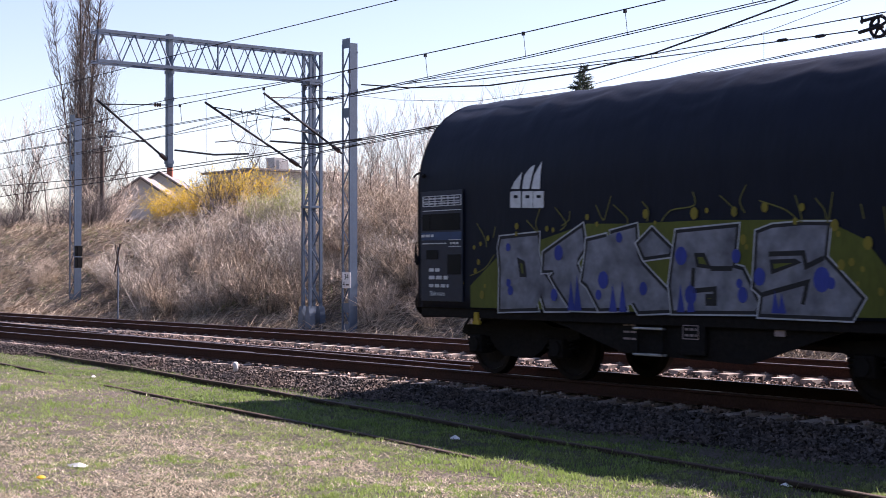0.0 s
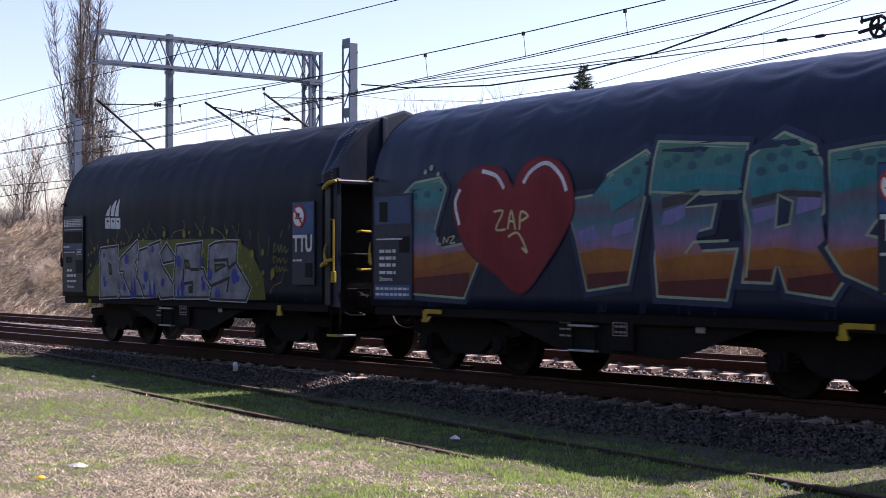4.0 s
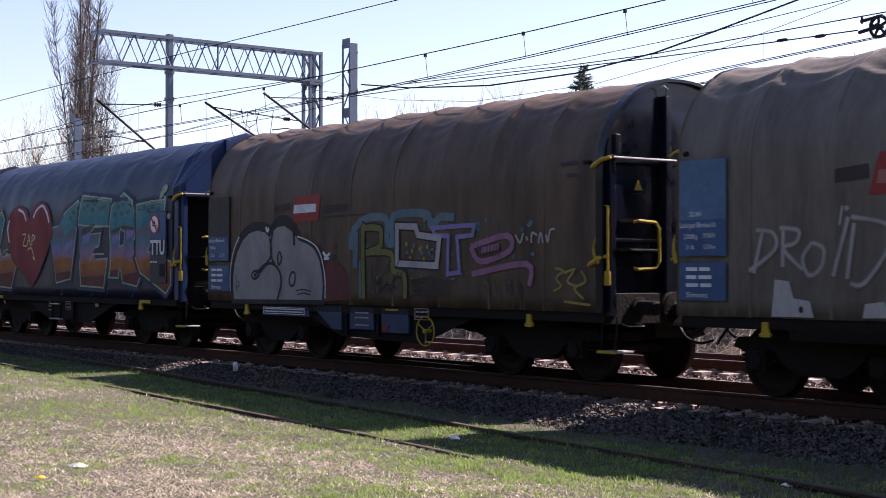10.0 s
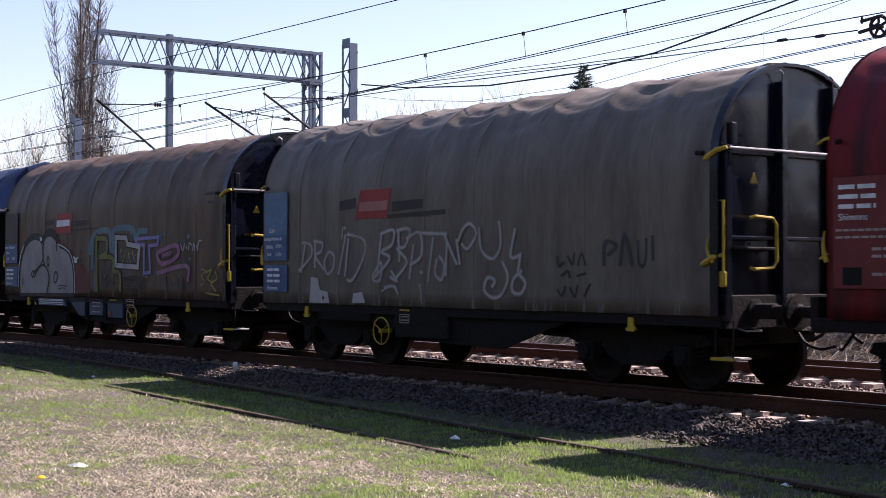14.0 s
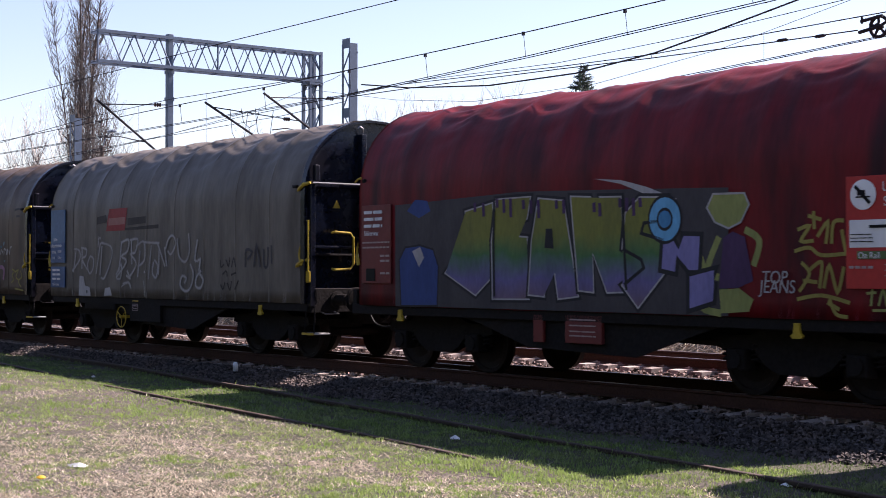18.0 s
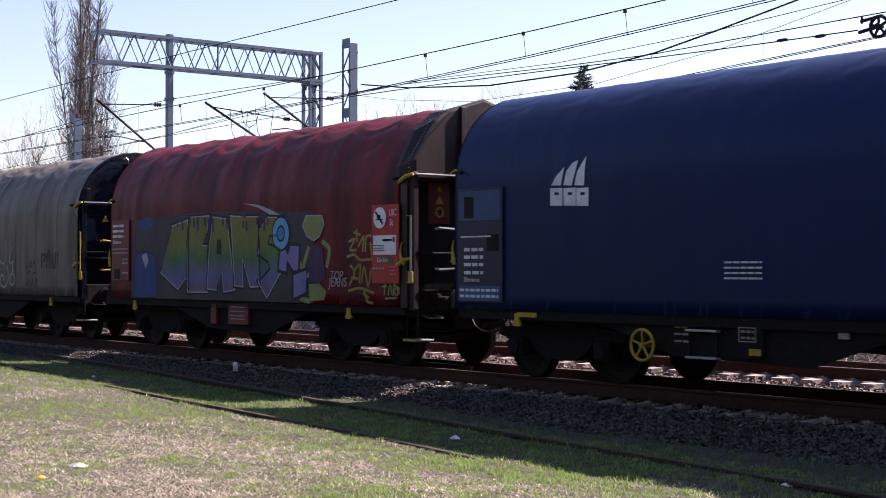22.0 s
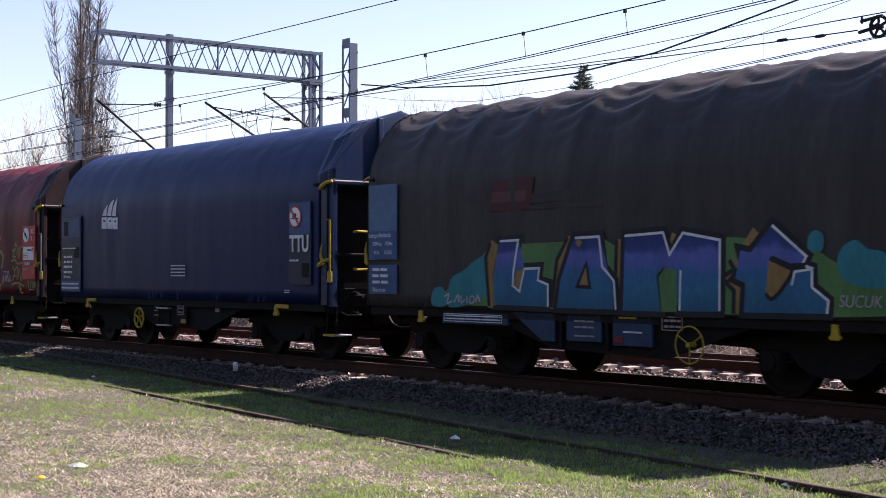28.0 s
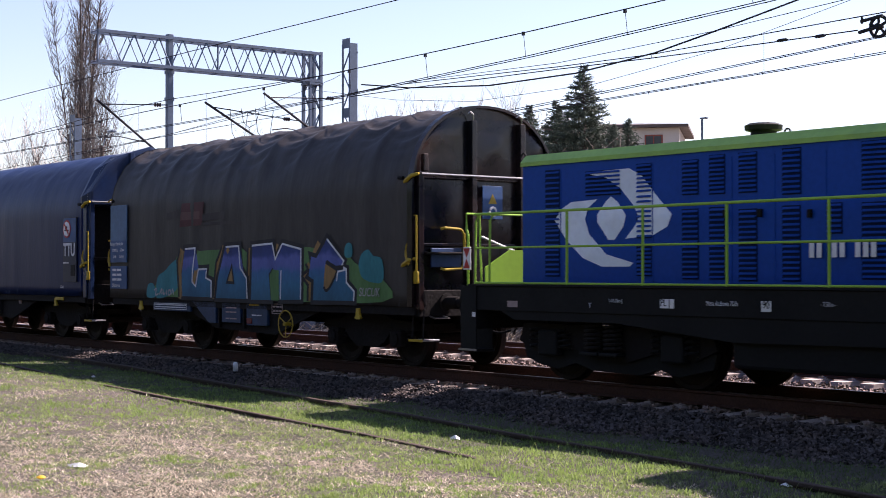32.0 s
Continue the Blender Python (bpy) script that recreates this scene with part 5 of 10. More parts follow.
letter(W2, [(4.64, 2.52), (5.13, 2.56), (5.32, 2.05), (5.45, 2.83), (6.11, 3.11), (6.25, 3.01), (6.05, 2.33), (5.80, 1.40), (5.05, 1.31), (4.86, 1.96)], G_SUNSET, G_PALEGREEN, G_DARKBLUE, 0.22, 0.07)
letter(W2, [(6.33, 3.21), (7.80, 3.08), (7.77, 2.52), (7.07, 2.56), (6.75, 2.35), (7.31, 2.36), (7.24, 2.11), (6.90, 2.05), (6.83, 1.78), (7.65, 1.81), (7.49, 1.22), (6.36, 1.25), (6.31, 1.71), (6.43, 2.36), (6.23, 2.58)], G_SUNSET, G_PALEGREEN, G_DARKBLUE, 0.22, 0.07)
letter(W2, [(7.89, 2.93), (8.35, 3.18), (8.81, 3.00), (8.98, 2.67), (8.94, 2.24), (8.67, 2.01), (9.21, 1.45), (9.06, 1.26), (8.43, 1.33), (8.28, 1.70), (8.19, 1.43), (7.77, 1.44), (7.86, 1.92), (7.79, 2.43)], G_SUNSET, G_PALEGREEN, G_DARKBLUE, 0.22, 0.07)
letter(W2, [(9.05, 2.91), (9.65, 2.96), (10.28, 2.97), (10.23, 2.56), (9.63, 2.10), (9.51, 1.95), (10.54, 1.73), (10.52, 1.29), (10.34, 1.13), (9.23, 1.54), (9.01, 1.82), (9.49, 2.23), (9.09, 2.21)], G_SUNSET, G_PALEGREEN, G_DARKBLUE, 0.22, 0.07)
patch(W2, "counter_paint", [(8.30, 2.46), (8.52, 2.37), (8.47, 2.11), (8.26, 2.07)], G_DARKBLUE, 28)
stroke(W2, "painted_line", [[(8.30, 2.46), (8.52, 2.37), (8.47, 2.11), (8.26, 2.07)]], 0.03, G_PALEGREEN, 29, closed=True)
stroke(W2, "painted_line", [[(6.23, 2.58), (7.19, 2.51), (7.75, 2.52)], [(7.79, 2.43), (7.88, 2.03), (7.81, 1.48)], [(6.83, 1.78), (6.97, 1.92), (7.54, 1.93)]], 0.035, G_PALEGREEN, 29)
spots(W2, "paint_dot", [(6.67, 2.99, 0.08, 0.055), (7.03, 3.02, 0.08, 0.055), (7.38, 2.91, 0.08, 0.055), (6.94, 2.88, 0.08, 0.055), (6.52, 2.92, 0.08, 0.055), (7.52, 2.94, 0.08, 0.055), (8.20, 2.91, 0.08, 0.055), (8.41, 2.95, 0.08, 0.055), (8.64, 2.79, 0.08, 0.055), (8.37, 2.77, 0.08, 0.055), (8.04, 2.75, 0.08, 0.055), (9.42, 2.85, 0.08, 0.055), (9.76, 2.86, 0.08, 0.055), (10.01, 2.80, 0.08, 0.055), (9.59, 2.79, 0.08, 0.055), (5.82, 2.73, 0.08, 0.055), (5.97, 2.87, 0.08, 0.055), (1.18, 2.72, 0.08, 0.055), (1.49, 2.74, 0.08, 0.055)], G_DEEPTEAL, 29)
patch(W2, "paint_patch", [(6.46, 2.32), (6.83, 2.40), (6.83, 2.25), (6.61, 2.15), (6.43, 2.15)], G_VIOLET, 28)
patch(W2, "paint_patch", [(7.90, 2.30), (8.27, 2.35), (8.24, 2.19), (7.95, 2.12)], G_VIOLET, 28)
patch(W2, "paint_patch", [(8.59, 2.41), (8.94, 2.48), (8.92, 2.29), (8.56, 2.21)], G_VIOLET, 28)
patch(W2, "paint_patch", [(4.88, 2.10), (5.18, 2.18), (5.29, 1.99), (4.94, 1.94)], G_VIOLET, 28)
patch(W2, "paint_patch", [(5.56, 2.17), (5.95, 2.26), (5.90, 2.07), (5.53, 2.00)], G_VIOLET, 28)
patch(W2, "paint_patch", [(6.48, 2.70), (7.07, 2.79), (7.71, 2.71), (7.75, 2.57), (7.07, 2.64), (6.51, 2.54)], G_TEAL, 28)
patch(W2, "paint_patch", [(7.88, 2.61), (8.43, 2.70), (8.94, 2.63), (8.94, 2.48), (8.43, 2.54), (7.90, 2.44)], G_TEAL, 28)
patch(W2, "paint_patch", [(9.11, 2.60), (9.67, 2.71), (10.20, 2.66), (10.11, 2.51), (9.67, 2.58), (9.15, 2.44)], G_TEAL, 28)
patch(W2, "paint_patch", [(5.48, 2.51), (6.08, 2.72), (6.03, 2.55), (5.51, 2.33)], G_TEAL, 28)
patch(W2, "paint_patch", [(6.43, 2.49), (7.07, 2.59), (7.07, 2.55), (6.83, 2.42), (6.43, 2.35)], G_HAZE, 29)
patch(W2, "paint_patch", [(7.90, 2.43), (8.43, 2.51), (8.94, 2.47), (8.92, 2.40), (8.43, 2.44), (7.90, 2.34)], G_HAZE, 29)
patch(W2, "paint_patch", [(4.91, 1.80), (5.43, 1.87), (5.90, 1.84), (5.88, 1.70), (5.40, 1.72), (4.97, 1.64)], G_ORANGE, 28)
patch(W2, "paint_patch", [(6.36, 1.69), (6.83, 1.75), (7.61, 1.76), (7.56, 1.59), (6.83, 1.60), (6.36, 1.54)], G_ORANGE, 28)
patch(W2, "paint_patch", [(7.83, 1.77), (8.26, 1.84), (8.73, 1.77), (8.96, 1.63), (8.54, 1.61), (7.83, 1.63)], G_ORANGE, 28)
patch(W2, "paint_patch", [(9.23, 1.76), (9.67, 1.83), (10.43, 1.62), (10.41, 1.48), (9.77, 1.62), (9.23, 1.63)], G_ORANGE, 28)
patch(W2, "paint_patch", [(1.19, 1.75), (2.49, 1.87), (2.65, 1.75), (1.83, 1.61), (1.19, 1.59)], G_ORANGE, 28)
patch(W2, "paint_patch", [(1.19, 1.45), (2.52, 1.54), (2.40, 1.19), (1.08, 1.23)], G_BROWNRED, 28)
patch(W2, "paint_patch", [(5.05, 1.52), (5.82, 1.56), (5.80, 1.41), (5.06, 1.32)], G_BROWNRED, 28)
patch(W2, "paint_patch", [(6.37, 1.42), (7.54, 1.47), (7.49, 1.22), (6.37, 1.26)], G_BROWNRED, 28)
patch(W2, "paint_patch", [(8.43, 1.47), (9.12, 1.54), (9.19, 1.45), (9.06, 1.27), (8.45, 1.33)], G_BROWNRED, 28)
patch(W2, "paint_patch", [(7.81, 1.57), (8.21, 1.58), (8.18, 1.44), (7.79, 1.45)], G_BROWNRED, 28)
spots(W2, "paint_dot", [(10.20, 3.21, 0.11, 0.09), (10.12, 3.11, 0.08, 0.07), (10.27, 3.02, 0.05, 0.05), (10.46, 2.65, 0.08, 0.06), (10.08, 3.05, 0.05, 0.04), (1.55, 3.15, 0.05, 0.05), (1.41, 3.09, 0.04, 0.04), (1.74, 3.04, 0.04, 0.04)], G_PALEGREEN, 27)
letter(W3, [(0.98, 1.04), (0.95, 1.27), (0.96, 1.49), (1.01, 1.71), (1.11, 1.91), (1.28, 2.11), (1.52, 2.24), (1.80, 2.29), (2.08, 2.25), (2.24, 2.15), (2.33, 2.26), (2.51, 2.34), (2.74, 2.35), (2.95, 2.26), (3.04, 2.10), (3.22, 2.08), (3.46, 2.03), (3.69, 1.93), (3.83, 1.76), (3.91, 1.56), (3.95, 1.33), (3.93, 1.07)], G_BUBBLE, M_INK, M_INK, 0.16, 0.16)
stroke(W3, "spray_edge", [[(1.18, 2.11), (1.50, 2.30), (1.80, 2.35), (2.11, 2.32), (2.27, 2.26), (2.52, 2.42), (2.76, 2.44), (3.00, 2.33), (3.10, 2.16)]], 0.2, M_INK, 1, soft=True)
stroke(W3, "painted_line", [[(0.86, 1.19), (0.86, 1.56), (0.98, 1.94), (1.18, 2.19)], [(3.15, 2.16), (3.44, 2.10), (3.75, 1.98), (3.93, 1.76), (4.03, 1.43), (4.03, 1.08)]], 0.025, M_WHITEWORN, 29, soft=True)
stroke(W3, "painted_line", [[(2.24, 2.14), (2.31, 1.92), (2.22, 1.75), (1.97, 1.62), (1.77, 1.51)], [(1.90, 1.53), (2.15, 1.68), (2.39, 1.68), (2.59, 1.53), (2.63, 1.32), (2.50, 1.05)], [(2.35, 2.26), (2.28, 2.00), (2.32, 1.79), (2.42, 1.68)], [(3.03, 2.27), (3.06, 2.01)]], 0.05, M_INK, 28, closed=False, soft=True)
stroke(W3, "painted_line", [[(1.61, 1.49), (1.72, 1.56), (1.88, 1.55), (1.83, 1.45), (1.69, 1.42), (1.61, 1.49)], [(2.52, 1.85), (2.59, 1.89), (2.64, 1.79), (2.59, 1.68), (2.53, 1.70), (2.52, 1.85)], [(2.92, 1.32), (2.90, 1.42), (2.99, 1.54), (3.08, 1.51), (3.07, 1.36), (2.99, 1.30), (2.92, 1.32)]], 0.04, M_INK, 28, closed=False, soft=True)
spots(W3, "paint_dot", [(1.75, 1.49, 0.04, 0.04)], G_DARKRED, 29)
stroke(W3, "painted_line", [[(1.06, 1.48), (1.10, 1.21)], [(1.14, 1.39), (1.19, 1.30), (1.12, 1.26)], [(3.12, 1.22), (3.35, 1.24), (3.60, 1.21)], [(3.15, 1.15), (3.38, 1.18), (3.57, 1.15)]], 0.02, M_INK, 28, closed=False, soft=True)
stroke(W3, "painted_line", [[(2.12, 2.35), (2.17, 2.27), (2.22, 2.33)], [(3.97, 1.88), (4.07, 1.81), (4.18, 1.86)], [(4.00, 1.77), (4.15, 1.77)]], 0.05, M_WHITEWORN, 29, closed=False, soft=True)
patch(W3, "background_paint", [(3.99, 1.06), (3.98, 1.53), (4.11, 1.73), (4.37, 1.73), (4.62, 1.59), (4.72, 1.35), (4.75, 1.08)], G_BROWNRED, 1)
spots(W3, "paint_dot", [(3.19, 2.18, 0.08, 0.10), (3.44, 2.15, 0.06, 0.07), (3.79, 1.96, 0.05, 0.06), (4.33, 1.97, 0.06, 0.07)], G_BROWNRED, 1)
stroke(W3, "painted_line", [[(4.80, 1.91), (4.82, 2.16), (5.16, 2.40), (5.76, 2.40), (5.80, 2.06), (5.96, 2.02), (5.98, 2.43), (6.83, 2.44), (6.95, 2.26), (7.18, 2.39)], [(4.94, 2.20), (4.91, 1.61)], [(5.08, 1.73), (5.09, 1.12)], [(7.16, 2.39), (7.53, 2.37)]], 0.13, G_HAZEBLUE, 1, closed=False, soft=True)
stroke(W3, "painted_line", [[(5.16, 1.11), (5.14, 2.17), (5.22, 2.26), (5.61, 2.24), (5.65, 2.10), (5.61, 1.95), (5.30, 1.87)]], 0.15, M_INK, 2, closed=False, soft=True)
stroke(W3, "painted_line", [[(5.22, 1.86), (5.91, 1.84), (5.97, 1.57), (6.27, 1.49), (6.29, 1.13)]], 0.15, M_INK, 2, closed=False, soft=True)
stroke(W3, "painted_line", [[(5.16, 1.11), (5.14, 2.17), (5.22, 2.26), (5.61, 2.24), (5.65, 2.10), (5.61, 1.95), (5.30, 1.87)], [(5.22, 1.86), (5.91, 1.84), (5.97, 1.57), (6.27, 1.49), (6.29, 1.13)]], 0.1, G_MOSS, 27, closed=False, soft=True)
stroke(W3, "painted_line", [[(6.08, 2.27), (6.57, 2.25), (6.63, 2.12), (7.17, 2.06), (7.10, 1.64), (6.08, 1.68)]], 0.15, M_INK, 2, closed=True, soft=False)
stroke(W3, "painted_line", [[(6.08, 2.27), (6.57, 2.25), (6.63, 2.12), (7.17, 2.06), (7.10, 1.64), (6.08, 1.68)]], 0.1, G_GREYWHITE, 27, closed=True, soft=False)
stroke(W3, "painted_line", [[(6.43, 1.42), (7.06, 1.45)], [(6.43, 1.35), (7.16, 1.38)], [(6.48, 1.26), (7.16, 1.29)], [(6.43, 1.18), (7.11, 1.21)], [(5.35, 1.53), (5.49, 1.34), (5.60, 1.42)], [(5.38, 1.34), (5.54, 1.19), (5.81, 1.38)]], 0.025, G_DARKPAINT, 2, closed=False, soft=True)
spots(W3, "paint_dot", [(6.33, 1.98, 0.03, 0.04), (6.48, 1.87, 0.03, 0.04), (6.68, 1.90, 0.03, 0.04), (6.43, 1.77, 0.03, 0.03), (6.87, 1.93, 0.03, 0.04), (6.78, 1.75, 0.03, 0.03)], G_DULLYELLOW, 27)
spots(W3, "paint_dot", [(6.53, 1.96, 0.03, 0.04), (6.73, 1.84, 0.03, 0.04), (6.92, 1.84, 0.03, 0.04), (6.35, 1.85, 0.03, 0.03)], G_HAZEBLUE, 27)
stroke(W3, "painted_line", [[(7.00, 2.22), (8.01, 2.24), (7.97, 2.09), (7.60, 2.07), (7.66, 1.54), (7.37, 1.51), (7.39, 2.09), (7.05, 2.11)]], 0.07, G_VIOLET, 27, closed=True, soft=False)
stroke(W3, "painted_line", [[(7.93, 1.92), (8.75, 2.07), (8.81, 1.85), (8.16, 1.70), (7.93, 1.92)], [(7.95, 1.51), (9.18, 1.66), (9.24, 1.35)], [(8.16, 1.86), (8.58, 1.92)]], 0.09, G_PINK, 27, closed=False, soft=True)
stroke(W3, "painted_line", [[(5.58, 1.23), (5.84, 1.35), (6.09, 1.28)], [(6.46, 1.40), (7.05, 1.36)], [(6.52, 1.24), (7.17, 1.26)]], 0.02, M_INK, 27, closed=False, soft=True)
stroke(W3, "painted_line", [[(8.94, 2.08), (9.04, 1.96), (9.11, 2.10)], [(9.17, 2.05), (9.20, 1.99)], [(9.28, 1.96), (9.30, 2.10), (9.40, 2.06)], [(9.43, 1.95), (9.48, 2.09), (9.53, 1.95)], [(9.59, 2.07), (9.63, 1.97), (9.68, 2.13), (9.78, 2.14)]], 0.03, G_GREYWHITE, 27, closed=False, soft=True)
stroke(W3, "painted_line", [[(9.78, 1.60), (9.94, 1.56), (9.80, 1.46), (9.90, 1.35), (9.74, 1.28)], [(9.96, 1.53), (10.17, 1.58), (10.03, 1.42), (10.21, 1.35)], [(10.30, 1.56), (10.39, 1.42), (10.17, 1.32), (10.35, 1.18)], [(9.96, 1.14), (10.48, 1.10)]], 0.035, G_DULLYELLOW, 27, closed=False, soft=True)
stroke(W3, "painted_line", [[(4.11, 1.82), (4.33, 1.80), (4.00, 1.72)], [(9.87, 3.03), (10.19, 3.05)], [(10.01, 2.87), (10.23, 2.87)]], 0.05, G_DARKPAINT, 4, closed=False, soft=True)
stroke(W3, "painted_line", [[(5.43, 1.39), (5.53, 1.50)], [(5.55, 1.36), (5.66, 1.47)], [(5.80, 1.63), (5.91, 1.74)], [(5.20, 1.24), (5.31, 1.35)], [(5.45, 1.55), (5.55, 1.66)], [(6.15, 1.43), (6.25, 1.54)], [(6.00, 1.43), (6.10, 1.54)], [(5.82, 1.59), (5.92, 1.70)], [(5.81, 1.23), (5.91, 1.34)], [(5.70, 1.29), (5.81, 1.41)], [(5.85, 1.63), (5.95, 1.74)], [(5.93, 1.37), (6.03, 1.48)], [(5.49, 1.65), (5.59, 1.76)], [(6.03, 1.43), (6.13, 1.54)], [(5.89, 1.23), (5.99, 1.34)], [(5.89, 1.21), (5.99, 1.32)], [(5.58, 1.26), (5.68, 1.38)], [(5.63, 1.19), (5.73, 1.31)], [(6.04, 1.61), (6.14, 1.72)], [(5.33, 1.55), (5.43, 1.67)], [(6.12, 1.45), (6.22, 1.56)], [(5.80, 1.51), (5.91, 1.62)], [(5.69, 1.47), (5.79, 1.58)], [(5.54, 1.37), (5.64, 1.48)], [(5.76, 1.21), (5.87, 1.32)], [(5.86, 1.20), (5.96, 1.31)], [(6.45, 1.41), (6.93, 1.47), (7.43, 1.40), (7.40, 1.20), (6.53, 1.18), (6.45, 1.41)], [(6.52, 1.38), (6.93, 1.43), (7.37, 1.37), (7.33, 1.22), (6.61, 1.20), (6.52, 1.38)], [(6.59, 1.34), (6.93, 1.38), (7.31, 1.34), (7.27, 1.25), (6.69, 1.23), (6.59, 1.34)], [(6.67, 1.30), (6.93, 1.33), (7.25, 1.31), (7.21, 1.27), (6.77, 1.25), (6.67, 1.30)], [(6.74, 1.27), (6.93, 1.28), (7.19, 1.28), (7.15, 1.29), (6.85, 1.28), (6.74, 1.27)], [(8.99, 1.36), (9.05, 1.14)], [(8.79, 1.45), (8.84, 1.23)], [(9.00, 1.36), (9.05, 1.15)], [(9.05, 1.40), (9.10, 1.19)], [(8.83, 1.44), (8.89, 1.22)], [(8.97, 1.40), (9.02, 1.19)], [(8.33, 1.46), (8.39, 1.23)], [(8.99, 1.36), (9.04, 1.14)], [(8.10, 1.37), (8.15, 1.15)], [(8.48, 1.45), (8.54, 1.23)], [(8.35, 1.38), (8.40, 1.15)], [(9.01, 1.46), (9.06, 1.24)], [(8.72, 1.46), (8.77, 1.24)], [(8.84, 1.43), (8.89, 1.21)], [(9.02, 1.36), (9.07, 1.14)], [(8.59, 1.35), (8.65, 1.13)], [(8.10, 1.95), (8.08, 1.78)], [(8.17, 1.95), (8.15, 1.78)], [(8.24, 1.95), (8.22, 1.78)], [(8.31, 1.94), (8.29, 1.78)], [(8.38, 1.94), (8.36, 1.77)], [(8.45, 1.94), (8.43, 1.77)], [(8.52, 1.94), (8.50, 1.77)], [(8.59, 1.94), (8.57, 1.77)]], 0.018, G_DARKPAINT, 28)
spots(W3, "paint_dot", [(6.45, 1.67, 0.02, 0.02), (6.93, 2.33, 0.02, 0.04), (6.48, 2.23, 0.03, 0.03), (7.45, 2.24, 0.04, 0.04), (9.22, 2.21, 0.04, 0.03), (6.41, 2.29, 0.04, 0.02), (6.97, 2.34, 0.04, 0.04), (5.16, 2.33, 0.04, 0.03), (8.27, 2.30, 0.02, 0.04), (9.30, 1.80, 0.04, 0.03), (6.72, 1.93, 0.04, 0.03), (6.79, 2.35, 0.04, 0.04), (6.46, 1.44, 0.03, 0.02), (7.06, 2.33, 0.03, 0.03), (8.79, 1.40, 0.03, 0.03), (8.03, 2.25, 0.03, 0.02), (7.49, 1.44, 0.05, 0.02), (6.30, 2.27, 0.04, 0.03), (5.53, 1.45, 0.03, 0.03), (6.97, 1.89, 0.05, 0.02), (4.85, 2.27, 0.05, 0.03), (9.26, 2.24, 0.04, 0.04), (8.09, 2.27, 0.03, 0.03), (5.20, 2.36, 0.04, 0.02)], G_HAZEBLUE, 1)
spots(W3, "paint_dot", [(9.07, 2.15, 0.05, 0.04), (7.71, 1.51, 0.03, 0.03), (8.09, 2.25, 0.05, 0.04), (6.61, 1.37, 0.03, 0.04), (6.66, 1.75, 0.04, 0.02), (8.62, 2.18, 0.04, 0.02), (7.94, 2.31, 0.03, 0.03), (7.49, 1.81, 0.04, 0.02), (5.13, 2.26, 0.02, 0.04), (8.88, 1.76, 0.03, 0.03), (6.66, 2.27, 0.03, 0.02), (6.55, 1.72, 0.04, 0.03), (5.26, 1.95, 0.04, 0.04), (6.80, 2.26, 0.03, 0.03), (7.34, 2.27, 0.04, 0.03), (6.13, 2.27, 0.02, 0.03), (7.02, 2.21, 0.03, 0.04), (8.62, 1.80, 0.02, 0.04), (8.08, 2.20, 0.04, 0.04), (7.65, 1.68, 0.02, 0.02), (8.55, 2.20, 0.02, 0.04), (5.79, 1.39, 0.02, 0.04), (8.13, 2.17, 0.04, 0.04), (5.02, 2.33, 0.04, 0.02), (8.45, 2.29, 0.03, 0.03), (8.77, 2.10, 0.03, 0.04), (8.47, 1.91, 0.03, 0.03), (6.98, 1.78, 0.05, 0.03), (8.44, 1.57, 0.04, 0.04), (7.44, 1.62, 0.05, 0.02), (5.35, 2.26, 0.04, 0.03), (8.32, 2.02, 0.03, 0.03), (6.48, 1.57, 0.05, 0.03), (8.26, 1.39, 0.04, 0.03), (5.99, 1.82, 0.03, 0.02), (6.70, 1.47, 0.02, 0.04)], G_DEEPTEAL, 1)
patch(W3, "emblem_block", [(3.07, 2.85), (3.88, 2.87), (3.81, 2.42), (2.99, 2.41)], G_LOGORED, 2)
patch(W3, "emblem_bar", [(3.05, 2.71), (3.74, 2.71), (3.73, 2.57), (3.02, 2.56)], M_WHITEWORN, 3)
patch(W3, "emblem_bar", [(2.42, 2.72), (2.91, 2.75), (2.91, 2.63), (2.42, 2.59)], G_DARKPAINT, 2)
patch(W3, "emblem_bar", [(3.93, 2.67), (4.71, 2.68), (4.71, 2.57), (3.93, 2.54)], G_DARKPAINT, 2)
patch(W3, "emblem_bar", [(3.93, 2.49), (5.21, 2.50), (5.21, 2.47), (3.93, 2.45)], G_DARKPAINT, 2)
patch(W4, "emblem_block", [(3.04, 2.88), (3.90, 2.88), (3.78, 2.41), (2.89, 2.41)], G_LOGORED, 2)
patch(W4, "emblem_bar", [(3.03, 2.68), (3.80, 2.69), (3.78, 2.54), (3.00, 2.53)], G_FADEDRED, 3)
patch(W4, "emblem_bar", [(2.44, 2.72), (2.89, 2.76), (2.89, 2.60), (2.44, 2.56)], G_DARKPAINT, 2)
patch(W4, "emblem_bar", [(3.91, 2.66), (4.73, 2.68), (4.73, 2.54), (3.91, 2.51)], G_DARKPAINT, 2)
patch(W4, "emblem_bar", [(3.80, 2.46), (5.30, 2.50), (5.30, 2.42), (3.80, 2.41)], G_DARKPAINT, 2)
